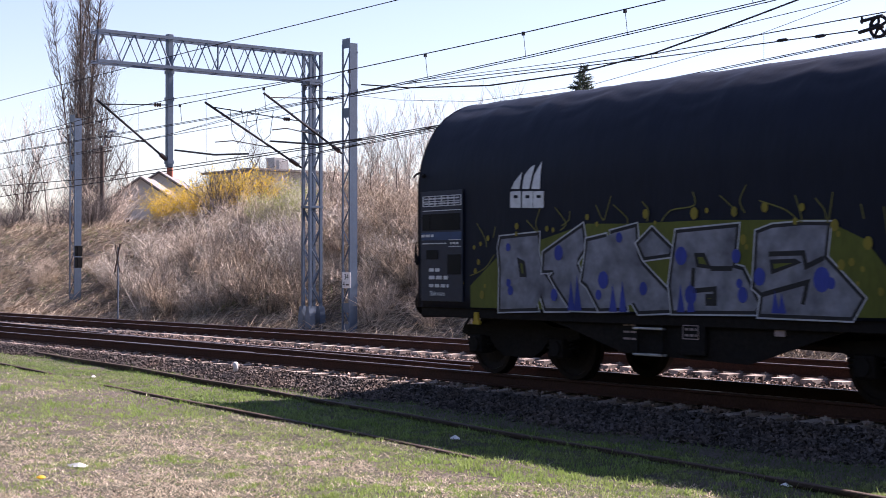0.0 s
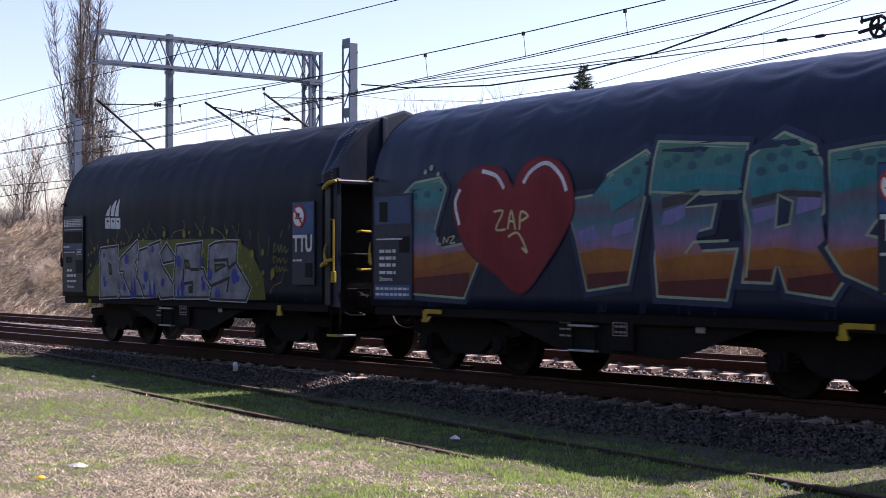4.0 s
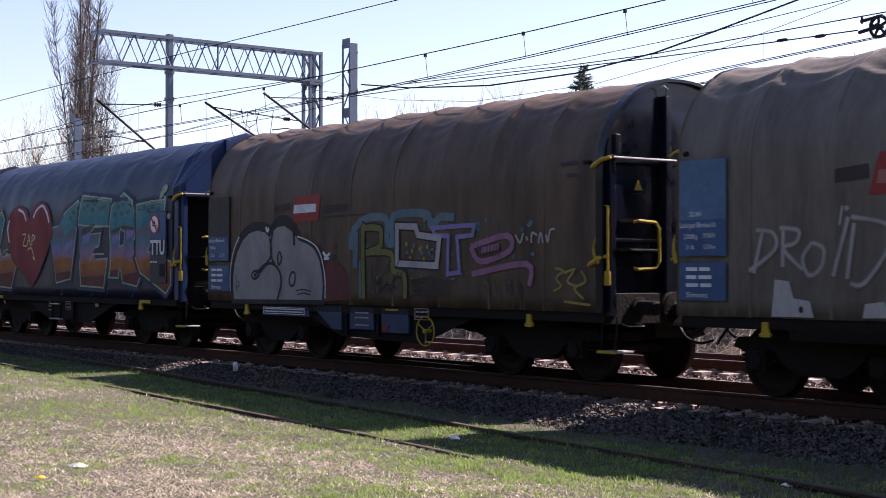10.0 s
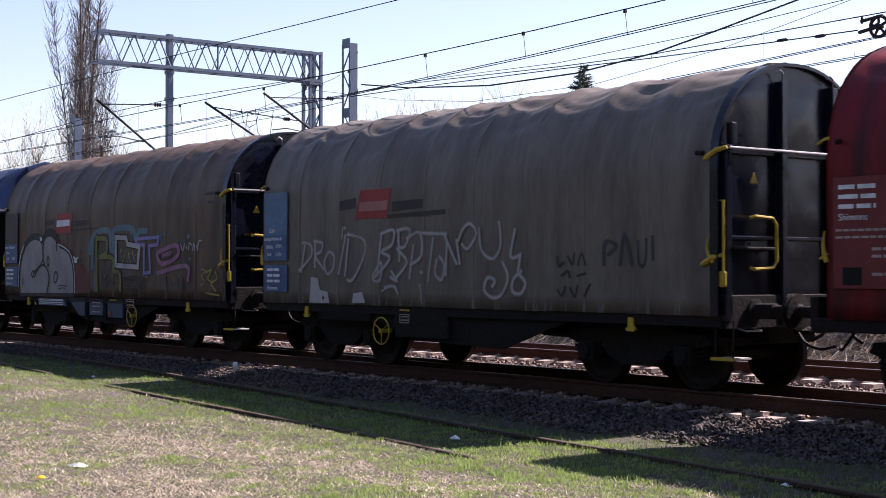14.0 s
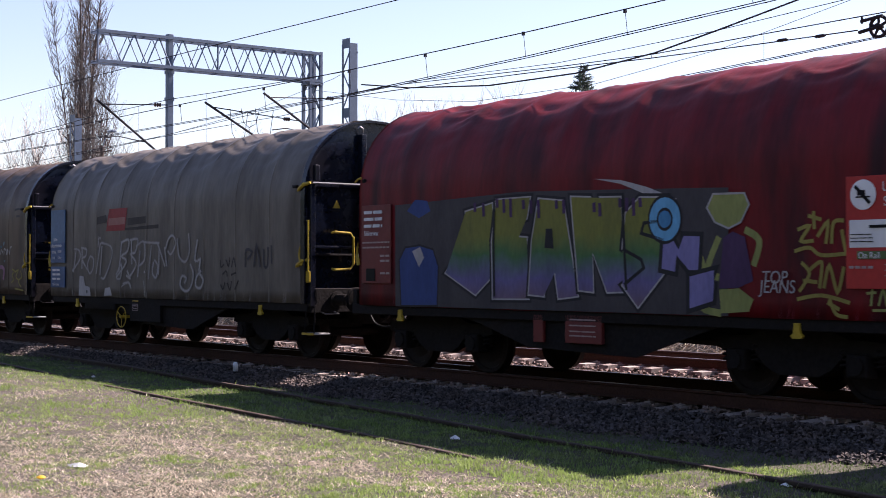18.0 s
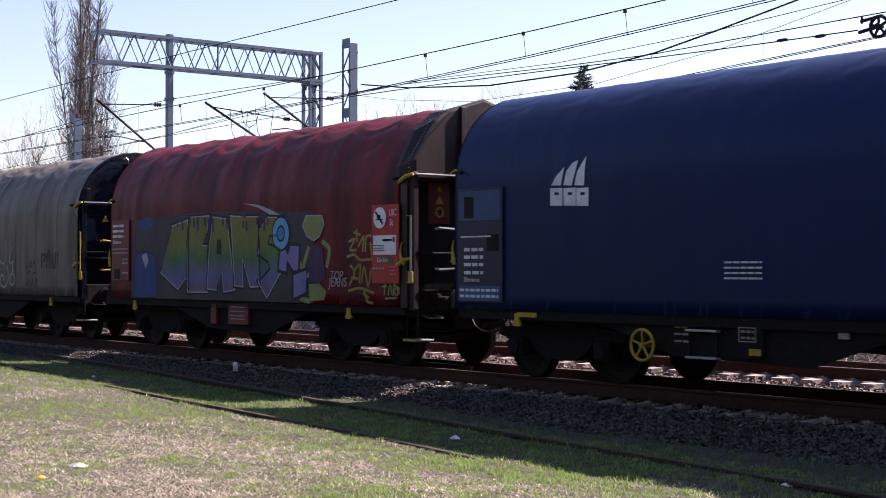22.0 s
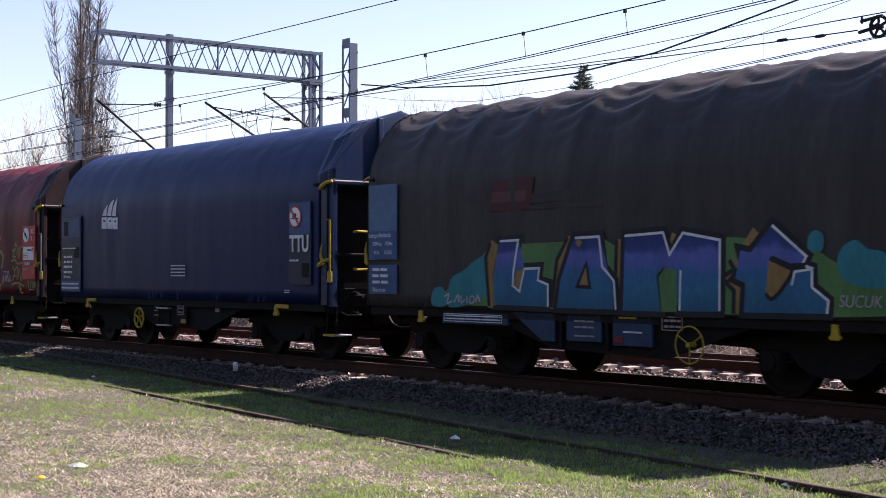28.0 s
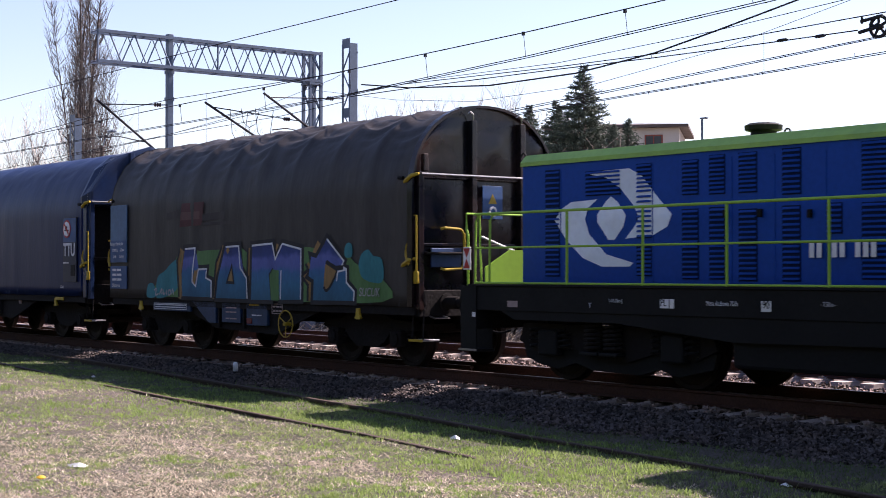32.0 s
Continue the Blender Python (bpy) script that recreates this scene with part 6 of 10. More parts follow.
stroke(W4, "painted_line", [[(1.40, 2.07), (1.25, 1.53)], [(1.29, 2.05), (1.55, 2.01), (1.57, 1.81), (1.18, 1.56)], [(1.70, 2.09), (1.69, 1.61)], [(1.65, 2.07), (1.92, 2.03), (1.88, 1.89), (1.70, 1.82), (1.98, 1.58)], [(2.12, 1.89), (2.28, 1.81), (2.24, 1.60), (2.07, 1.51), (1.98, 1.71), (2.12, 1.89)], [(2.62, 2.17), (2.41, 1.50)], [(2.70, 2.10), (2.60, 1.47)], [(2.66, 2.17), (3.12, 2.08), (3.17, 1.85), (2.84, 1.43), (2.64, 1.42)], [(3.64, 2.18), (3.51, 1.47)], [(3.60, 2.15), (3.96, 2.21), (3.92, 1.98), (3.64, 1.87), (3.86, 1.75), (3.38, 1.42)], [(4.09, 2.21), (4.12, 1.70)], [(4.03, 2.20), (4.39, 2.21), (4.27, 1.95), (4.07, 1.91), (4.32, 1.70), (4.00, 1.43)], [(4.49, 1.98), (4.38, 1.43)], [(4.30, 2.06), (4.65, 2.16), (4.69, 1.80), (4.39, 1.65)], [(4.64, 2.15), (5.34, 2.12)], [(4.99, 2.08), (4.86, 1.39)], [(5.12, 1.79), (5.27, 1.66), (5.20, 1.43), (5.04, 1.52), (5.09, 1.75)], [(5.33, 2.01), (5.30, 1.48)], [(5.26, 2.12), (5.58, 1.65)], [(5.56, 2.04), (5.65, 1.65)]], 0.075, G_CHALKDIM, 3, closed=False, soft=True)
stroke(W4, "painted_line", [[(5.60, 2.00), (5.73, 2.20), (5.90, 2.26), (6.03, 2.11), (5.83, 1.89), (5.69, 1.97)], [(6.09, 2.21), (6.16, 1.86), (6.42, 1.74), (6.59, 1.94), (6.55, 2.29)], [(6.91, 2.17), (6.81, 1.77), (7.03, 1.79)], [(7.03, 1.82), (6.97, 1.55)], [(6.62, 1.70), (6.75, 1.48), (6.63, 1.24), (6.42, 1.17), (6.22, 1.28), (6.29, 1.46), (6.46, 1.42), (6.39, 1.32)], [(7.06, 1.57), (6.87, 1.44), (6.85, 1.27), (7.03, 1.24), (7.13, 1.39), (6.97, 1.53)]], 0.075, G_CHALKDIM, 3, closed=False, soft=True)
stroke(W4, "painted_line", [[(3.38, 1.47), (3.62, 1.70), (3.60, 1.42), (3.41, 1.40)], [(3.89, 1.57), (4.04, 1.41), (3.86, 1.47)], [(3.70, 1.29), (3.96, 1.32), (4.06, 1.23)], [(2.58, 2.29), (2.62, 2.25)], [(4.66, 1.55), (4.72, 1.53)]], 0.075, G_CHALKDIM, 3, closed=False, soft=True)
stroke(W4, "painted_line", [[(1.40, 2.07), (1.25, 1.53)], [(1.29, 2.05), (1.55, 2.01), (1.57, 1.81), (1.18, 1.56)], [(1.70, 2.09), (1.69, 1.61)], [(1.65, 2.07), (1.92, 2.03), (1.88, 1.89), (1.70, 1.82), (1.98, 1.58)], [(2.12, 1.89), (2.28, 1.81), (2.24, 1.60), (2.07, 1.51), (1.98, 1.71), (2.12, 1.89)], [(2.62, 2.17), (2.41, 1.50)], [(2.70, 2.10), (2.60, 1.47)], [(2.66, 2.17), (3.12, 2.08), (3.17, 1.85), (2.84, 1.43), (2.64, 1.42)], [(3.64, 2.18), (3.51, 1.47)], [(3.60, 2.15), (3.96, 2.21), (3.92, 1.98), (3.64, 1.87), (3.86, 1.75), (3.38, 1.42)], [(4.09, 2.21), (4.12, 1.70)], [(4.03, 2.20), (4.39, 2.21), (4.27, 1.95), (4.07, 1.91), (4.32, 1.70), (4.00, 1.43)], [(4.49, 1.98), (4.38, 1.43)], [(4.30, 2.06), (4.65, 2.16), (4.69, 1.80), (4.39, 1.65)], [(4.64, 2.15), (5.34, 2.12)], [(4.99, 2.08), (4.86, 1.39)], [(5.12, 1.79), (5.27, 1.66), (5.20, 1.43), (5.04, 1.52), (5.09, 1.75)], [(5.33, 2.01), (5.30, 1.48)], [(5.26, 2.12), (5.58, 1.65)], [(5.56, 2.04), (5.65, 1.65)]], 0.04, G_CHALK, 4, closed=False, soft=True)
stroke(W4, "painted_line", [[(5.60, 2.00), (5.73, 2.20), (5.90, 2.26), (6.03, 2.11), (5.83, 1.89), (5.69, 1.97)], [(6.09, 2.21), (6.16, 1.86), (6.42, 1.74), (6.59, 1.94), (6.55, 2.29)], [(6.91, 2.17), (6.81, 1.77), (7.03, 1.79)], [(7.03, 1.82), (6.97, 1.55)], [(6.62, 1.70), (6.75, 1.48), (6.63, 1.24), (6.42, 1.17), (6.22, 1.28), (6.29, 1.46), (6.46, 1.42), (6.39, 1.32)], [(7.06, 1.57), (6.87, 1.44), (6.85, 1.27), (7.03, 1.24), (7.13, 1.39), (6.97, 1.53)]], 0.04, G_CHALK, 4, closed=False, soft=True)
stroke(W4, "painted_line", [[(3.38, 1.47), (3.62, 1.70), (3.60, 1.42), (3.41, 1.40)], [(3.89, 1.57), (4.04, 1.41), (3.86, 1.47)], [(3.70, 1.29), (3.96, 1.32), (4.06, 1.23)], [(2.58, 2.29), (2.62, 2.25)], [(4.66, 1.55), (4.72, 1.53)]], 0.04, G_CHALK, 4, closed=False, soft=True)
patch(W4, "paint_patch", [(1.52, 1.02), (1.57, 1.46), (1.78, 1.44), (1.85, 1.24), (2.08, 1.21), (2.14, 1.02)], G_GREYWHITE, 3)
spots(W4, "paint_dot", [(1.96, 1.11, 0.03, 0.04)], M_INK, 28)
patch(W4, "paint_patch", [(2.81, 1.03), (2.84, 1.19), (3.09, 1.22), (3.19, 1.04)], G_GREYWHITE, 3)
stroke(W4, "painted_line", [[(3.63, 1.23), (3.96, 1.33), (4.09, 1.19)], [(4.65, 1.36), (4.71, 1.04)], [(2.54, 2.30), (2.50, 2.08)]], 0.03, G_CHALK, 3, closed=False, soft=True)
stroke(W4, "painted_line", [[(7.80, 1.77), (7.82, 1.63), (7.93, 1.69)], [(8.01, 1.77), (8.10, 1.65), (8.15, 1.81)], [(8.21, 1.63), (8.29, 1.80), (8.36, 1.63)], [(7.87, 1.49), (8.01, 1.56), (8.05, 1.46)], [(8.19, 1.49), (8.38, 1.53)], [(7.80, 1.31), (7.89, 1.22), (7.96, 1.35)], [(8.05, 1.34), (8.15, 1.21), (8.21, 1.37)], [(8.33, 1.21), (8.46, 1.39)]], 0.035, G_DARKPAINT, 3, closed=False, soft=True)
stroke(W4, "painted_line", [[(8.71, 1.63), (8.73, 1.94), (8.95, 1.90), (8.78, 1.77)], [(9.01, 1.63), (9.10, 2.03), (9.23, 1.63)], [(9.35, 1.96), (9.37, 1.66), (9.48, 1.66), (9.50, 1.99)], [(9.62, 1.69), (9.61, 2.02)]], 0.05, G_DARKGREY, 3, closed=False, soft=True)
patch(W5, "background_paint", [(1.30, 2.60), (4.32, 2.69), (6.20, 2.64), (8.18, 2.58), (8.17, 1.01), (1.31, 1.01)], G_DARKGREY, 1)
letter(W5, [(3.08, 2.44), (3.69, 2.54), (3.79, 1.55), (3.31, 1.21), (2.60, 1.53), (2.88, 1.79), (3.23, 1.63)], G_JUNGLE, G_GREYWHITE, M_INK, 0.12, 0.045)
letter(W5, [(3.79, 2.59), (4.53, 2.60), (4.46, 2.31), (4.17, 2.27), (4.17, 2.05), (4.46, 2.03), (4.42, 1.80), (4.18, 1.76), (4.20, 1.45), (4.53, 1.45), (4.50, 1.17), (3.71, 1.16), (3.69, 2.00)], G_JUNGLE, G_GREYWHITE, M_INK, 0.12, 0.045)
letter(W5, [(4.71, 2.57), (5.22, 2.52), (5.51, 1.22), (5.12, 1.18), (5.05, 1.54), (4.87, 1.53), (4.82, 1.21), (4.50, 1.23), (4.57, 1.99)], G_JUNGLE, G_GREYWHITE, M_INK, 0.12, 0.045)
letter(W5, [(5.38, 2.57), (5.75, 2.55), (6.01, 1.97), (5.95, 2.54), (6.33, 2.53), (6.43, 1.29), (6.08, 1.28), (5.80, 1.81), (5.81, 1.28), (5.53, 1.30)], G_JUNGLE, G_GREYWHITE, M_INK, 0.12, 0.045)
letter(W5, [(6.68, 2.51), (7.17, 2.49), (7.17, 2.24), (6.73, 2.20), (6.68, 2.04), (7.08, 1.95), (7.20, 1.62), (6.65, 1.09), (6.37, 1.37), (6.74, 1.60), (6.68, 1.72), (6.37, 1.86), (6.43, 2.32)], G_JUNGLE, G_GREYWHITE, M_INK, 0.12, 0.045)
patch(W5, "counter_paint", [(4.87, 2.15), (5.00, 2.15), (5.03, 1.87), (4.84, 1.88)], M_INK, 28)
letter(W5, [(7.11, 2.00), (7.23, 2.00), (7.42, 1.76), (7.45, 2.00), (7.72, 1.99), (7.69, 1.57), (7.54, 1.57), (7.33, 1.76), (7.30, 1.55), (7.07, 1.59)], G_VIOLET, M_INK, M_INK, 0.12, 0.08)
letter(W5, [(7.55, 1.49), (7.95, 1.57), (7.90, 1.47), (7.71, 1.43), (7.95, 1.38), (7.93, 1.19), (7.55, 1.09)], G_VIOLET, M_INK, M_INK, 0.12, 0.08)
stroke(W5, "paint_drip", [[(3.81, 2.61), (3.82, 2.48)], [(3.96, 2.60), (3.97, 2.40)], [(4.11, 2.60), (4.12, 2.33)], [(4.39, 2.57), (4.40, 2.44)], [(4.55, 2.56), (4.56, 2.37)], [(4.71, 2.56), (4.72, 2.30)], [(5.08, 2.54), (5.09, 2.42)], [(5.23, 2.54), (5.24, 2.35)], [(5.83, 2.48), (5.84, 2.35)], [(5.94, 2.47), (5.95, 2.29)], [(6.32, 2.52), (6.33, 2.40)], [(6.45, 2.52), (6.45, 2.34)], [(6.57, 2.51), (6.58, 2.28)], [(6.69, 2.51), (6.70, 2.39)], [(3.30, 2.57), (3.31, 2.43)], [(3.50, 2.56), (3.51, 2.36)]], 0.06, G_PLUM, 28)
stroke(W5, "painted_line", [[(7.17, 2.21), (6.76, 2.18), (6.71, 2.05), (7.11, 1.95)], [(6.37, 2.51), (6.40, 1.91), (6.44, 1.31)], [(6.37, 1.85), (6.71, 1.71), (6.76, 1.60), (6.40, 1.38)], [(3.75, 2.56), (3.73, 2.00), (3.75, 1.19)]], 0.045, M_INK, 29)
patch(W5, "painted_ring", blob(7.13, 2.22, 0.30, 0.32, 24), M_INK, 28)
patch(W5, "painted_ring", blob(7.13, 2.22, 0.27, 0.28, 24), G_SKYBLUE, 29)
patch(W5, "painted_ring", blob(7.13, 2.22, 0.14, 0.15, 24), M_INK, 30)
patch(W5, "painted_ring", blob(7.13, 2.22, 0.11, 0.11, 24), G_TEALBLUE, 31)
patch(W5, "swoosh_paint", [(5.82, 2.80), (6.33, 2.76), (6.80, 2.65), (7.34, 2.47), (7.00, 2.47), (6.68, 2.59), (6.33, 2.71)], G_GREYWHITE, 3)
patch(W5, "paint_patch", [(1.46, 1.01), (1.41, 1.73), (1.57, 1.93), (1.95, 1.96), (2.29, 1.89), (2.42, 1.63), (2.39, 1.03)], G_COATBLUE, 3)
patch(W5, "paint_patch", [(1.62, 2.50), (1.83, 2.67), (2.14, 2.64), (2.22, 2.48), (1.93, 2.38)], G_COATBLUE, 4)
patch(W5, "paint_patch", [(1.75, 1.87), (1.96, 1.93), (2.06, 1.77), (1.93, 1.62)], G_GREYWHITE, 4)
stroke(W5, "painted_line", [[(1.46, 1.01), (1.41, 1.73), (1.57, 1.93), (1.95, 1.96), (2.29, 1.89), (2.42, 1.63), (2.39, 1.03)]], 0.03, M_INK, 5, closed=True)
patch(W5, "paint_patch", [(8.03, 1.35), (8.10, 1.97), (8.25, 2.04), (8.44, 1.97), (8.57, 1.44), (8.32, 1.35)], G_PLUM, 4)
patch(W5, "paint_patch", [(7.84, 2.34), (7.94, 2.51), (8.44, 2.50), (8.51, 2.36), (8.38, 2.15), (8.19, 2.08), (7.97, 2.16)], G_OLIVEPALE, 4)
patch(W5, "paint_patch", [(8.03, 1.33), (8.35, 1.35), (8.57, 1.22), (8.50, 1.07), (8.06, 1.04)], G_OLIVEPALE, 4)
stroke(W5, "painted_line", [[(7.84, 2.34), (7.94, 2.51), (8.44, 2.50), (8.51, 2.36), (8.38, 2.15), (8.19, 2.08), (7.97, 2.16)]], 0.025, G_GREYWHITE, 27, closed=True, soft=False)
stroke(W5, "painted_line", [[(8.44, 2.06), (8.66, 1.92), (8.57, 1.62)], [(8.03, 1.98), (7.84, 1.57), (8.03, 1.48)], [(7.61, 1.35), (7.54, 1.66), (7.71, 1.75), (7.80, 1.44), (7.74, 1.12), (8.06, 1.04)]], 0.09, G_OLIVEPALE, 4, closed=False, soft=True)
stroke(W5, "painted_line", [[(9.23, 2.04), (9.40, 2.08), (9.28, 1.91), (9.46, 1.91)], [(9.46, 2.25), (9.47, 2.04)], [(9.38, 2.20), (9.57, 2.15)], [(9.51, 1.95), (9.66, 2.12), (9.63, 1.87)], [(9.71, 1.87), (9.74, 2.11), (9.88, 2.13)], [(9.18, 1.79), (9.40, 1.83), (9.57, 1.74), (9.96, 1.76)], [(9.28, 1.66), (9.40, 1.53), (9.25, 1.32)], [(9.40, 1.57), (9.57, 1.66), (9.54, 1.36)], [(9.60, 1.36), (9.68, 1.62), (9.79, 1.32), (9.88, 1.61)], [(9.22, 1.23), (9.57, 1.28), (9.96, 1.20)], [(9.68, 1.24), (9.77, 1.07), (9.93, 1.04)], [(9.65, 1.20), (9.82, 1.12)], [(9.85, 2.03), (9.91, 1.78), (9.99, 1.74)], [(9.31, 1.45), (9.51, 1.43)]], 0.045, G_DULLYELLOW, 4, closed=False, soft=True)
text(W5, "TOP", 8.71, 1.41, 0.22, G_GREYWHITE, y=side_y(1.41) - 0.03, width=0.9, lean=0.1)
text(W5, "JEANS", 8.68, 1.30, 0.22, G_GREYWHITE, y=side_y(1.30) - 0.03, width=0.9, lean=0.1)
stroke(W5, "painted_line", [[(10.18, 1.31), (10.31, 1.32)], [(10.26, 1.37), (10.24, 1.17)], [(10.34, 1.17), (10.40, 1.35), (10.45, 1.17)], [(10.49, 1.17), (10.50, 1.34), (10.56, 1.29), (10.50, 1.25), (10.56, 1.17)], [(10.60, 1.33), (10.60, 1.17)], [(10.64, 1.31), (10.64, 1.19)], [(10.26, 1.12), (10.57, 1.13)]], 0.03, G_OLIVEPALE, 4, closed=False, soft=True)
patch(W7, "background_paint", rounded([(1.79, 1.04), (2.21, 1.35), (2.88, 1.73), (3.07, 1.89), (3.52, 2.01), (4.25, 1.88), (4.82, 1.99), (5.38, 2.01), (5.80, 1.86), (6.11, 1.93), (7.74, 1.97), (8.59, 1.83), (8.92, 1.82), (9.39, 1.56), (9.90, 1.44), (9.89, 1.06), (5.80, 1.04), (2.21, 1.05)], True), G_BUSHGREEN, 1)
patch(W7, "background_paint", rounded([(1.72, 1.04), (1.76, 1.28), (2.00, 1.30), (2.10, 1.05)], True), G_TEAL, 2)
patch(W7, "background_paint", rounded([(2.14, 1.02), (2.18, 1.43), (2.48, 1.56), (2.75, 1.71), (3.03, 1.77), (3.11, 1.39), (2.88, 1.14)], True), G_TEAL, 2)
patch(W7, "background_paint", rounded([(8.84, 1.81), (8.85, 1.97), (8.96, 2.03), (9.06, 1.96), (9.05, 1.81), (8.96, 1.78)], True), G_TEAL, 2)
patch(W7, "background_paint", rounded([(9.25, 1.63), (9.31, 1.82), (9.50, 1.91), (9.65, 1.81), (9.90, 1.74), (9.90, 1.38), (9.39, 1.43)], True), G_TEAL, 2)
patch(W7, "paint_patch", [(5.54, 1.11), (5.57, 1.89), (5.78, 1.86), (5.89, 1.08)], G_BUSHGREEN, 2)
stroke(W7, "painted_line", [[(3.27, 1.95), (3.16, 1.39), (3.11, 1.02)]], 0.12, G_TAN, 3, closed=False, soft=True)
stroke(W7, "painted_line", [[(4.60, 1.64), (4.46, 1.03)]], 0.12, G_TAN, 3, closed=False, soft=False)
stroke(W7, "painted_line", [[(4.96, 1.98), (5.03, 1.91)], [(3.76, 1.56), (3.67, 1.32)]], 0.1, G_TAN, 27, closed=False, soft=False)
letter(W7, [(3.32, 2.00), (3.75, 2.01), (3.65, 1.57), (3.62, 1.34), (3.77, 1.27), (3.87, 1.60), (4.20, 1.61), (4.17, 1.43), (4.39, 1.38), (4.38, 1.06), (3.21, 1.07), (3.19, 1.50)], G_OCEAN, M_INK, M_INK, 0.15, 0.06)
letter(W7, [(4.90, 2.02), (5.41, 2.03), (5.47, 1.62), (5.68, 1.43), (5.71, 1.05), (4.55, 1.05), (4.62, 1.43)], G_OCEAN, M_INK, M_INK, 0.15, 0.06)
letter(W7, [(5.87, 2.03), (6.57, 2.06), (6.67, 1.76), (6.90, 2.05), (7.53, 1.95), (7.51, 1.06), (6.84, 1.05), (6.86, 1.57), (6.57, 1.62), (6.44, 1.50), (6.51, 1.04), (5.83, 1.04)], G_OCEAN, M_INK, M_INK, 0.15, 0.06)
letter(W7, [(7.83, 1.81), (7.99, 1.78), (8.32, 2.11), (8.83, 1.73), (8.77, 1.62), (8.90, 1.59), (8.91, 1.37), (9.13, 1.22), (9.12, 1.07), (7.88, 1.06), (7.91, 1.41), (7.75, 1.47), (7.89, 1.61)], G_OCEAN, M_INK, M_INK, 0.15, 0.06)
stroke(W7, "painted_line", [[(3.34, 1.99), (3.74, 2.00), (3.64, 1.57), (3.62, 1.35), (3.77, 1.27), (3.87, 1.59), (4.19, 1.60), (4.16, 1.43), (4.37, 1.37), (4.37, 1.06)], [(4.92, 2.01), (5.39, 2.02), (5.45, 1.62), (5.67, 1.43), (5.70, 1.05)], [(5.87, 2.02), (6.56, 2.05), (6.67, 1.77), (6.90, 2.04), (7.51, 1.94), (7.50, 1.07)], [(6.86, 1.57), (6.84, 1.06)], [(8.32, 2.10), (8.82, 1.73), (8.76, 1.63), (8.90, 1.59), (8.90, 1.37), (9.13, 1.22), (9.11, 1.07)]], 0.035, M_WHITEWORN, 28)
stroke(W7, "painted_line", [[(3.19, 1.99), (3.08, 1.79), (3.17, 1.05)], [(4.84, 2.02), (4.62, 1.71), (4.51, 1.05)], [(5.79, 1.98), (5.75, 1.04)], [(6.76, 2.03), (6.69, 1.85)], [(8.07, 2.05), (7.91, 1.85)], [(7.70, 1.68), (7.80, 1.58), (7.59, 1.48), (7.80, 1.33), (7.80, 1.04)], [(6.67, 1.57), (6.79, 1.54), (6.77, 1.06)]], 0.11, G_TAN, 3)
stroke(W7, "painted_line", [[(3.12, 1.97), (3.01, 1.75), (3.09, 1.05)], [(4.77, 2.01), (4.55, 1.71), (4.44, 1.05)], [(5.72, 1.97), (5.68, 1.03)], [(7.66, 1.69), (7.74, 1.58), (7.53, 1.48), (7.73, 1.32), (7.72, 1.04)]], 0.06, M_INK, 27)
patch(W7, "counter_paint", [(4.96, 1.36), (5.14, 1.64), (5.20, 1.35)], G_TAN, 28)
stroke(W7, "painted_line", [[(4.96, 1.35), (5.14, 1.66), (5.21, 1.34)]], 0.05, M_INK, 29, closed=True)
patch(W7, "counter_paint", [(3.77, 1.57), (3.88, 1.60), (3.73, 1.29), (3.66, 1.35)], G_TAN, 28)
patch(W7, "counter_paint", [(8.29, 1.71), (8.61, 1.60), (8.50, 1.39), (8.32, 1.23), (8.22, 1.29), (8.41, 1.41), (8.47, 1.54), (8.26, 1.63)], G_TAN, 28)
stroke(W7, "painted_line", [[(8.28, 1.71), (8.61, 1.60), (8.50, 1.39), (8.32, 1.23), (8.22, 1.29)]], 0.05, M_INK, 29, soft=True)
patch(W7, "paint_patch", [(6.53, 1.04), (6.48, 1.48), (6.58, 1.59), (6.79, 1.57), (6.79, 1.04)], G_BUSHGREEN, 28)
stroke(W7, "painted_line", [[(8.81, 1.62), (8.58, 1.61), (8.31, 1.71)]], 0.075, M_INK, 30)
stroke(W7, "painted_line", [[(8.89, 1.58), (8.65, 1.55), (8.61, 1.39)]], 0.03, M_WHITEWORN, 31)
text(W7, "SUCUK", 9.28, 1.15, 0.2, G_GREYWHITE, y=side_y(1.15) - 0.03, width=0.9, lean=0.15)
stroke(W7, "painted_line", [[(2.04, 1.17), (2.14, 1.21), (2.11, 1.08), (2.23, 1.11)], [(2.27, 1.09), (2.37, 1.20), (2.38, 1.09)], [(2.43, 1.19), (2.45, 1.09), (2.53, 1.14)], [(2.58, 1.19), (2.58, 1.08)], [(2.66, 1.18), (2.65, 1.09), (2.74, 1.10), (2.74, 1.18), (2.66, 1.18)], [(2.79, 1.10), (2.83, 1.20), (2.88, 1.10)]], 0.03, G_GREYWHITE, 27, closed=False, soft=True)
patch(W7, "emblem_block", [(3.18, 2.88), (4.07, 2.89), (3.98, 2.44), (3.09, 2.42)], G_LOGODARK, 2)
patch(W7, "emblem_bar", [(3.15, 2.71), (3.91, 2.71), (3.89, 2.56), (3.12, 2.55)], G_DUSTYPINK, 3)
patch(W7, "emblem_bar", [(2.56, 2.71), (3.03, 2.76), (3.03, 2.61), (2.56, 2.56)], G_DARKPAINT, 2)
patch(W7, "emblem_bar", [(4.01, 2.65), (4.86, 2.68), (4.86, 2.54), (4.01, 2.51)], G_DARKPAINT, 2)
patch(W7, "emblem_bar", [(3.96, 2.49), (5.43, 2.49), (5.43, 2.43), (3.96, 2.43)], G_DARKPAINT, 2)
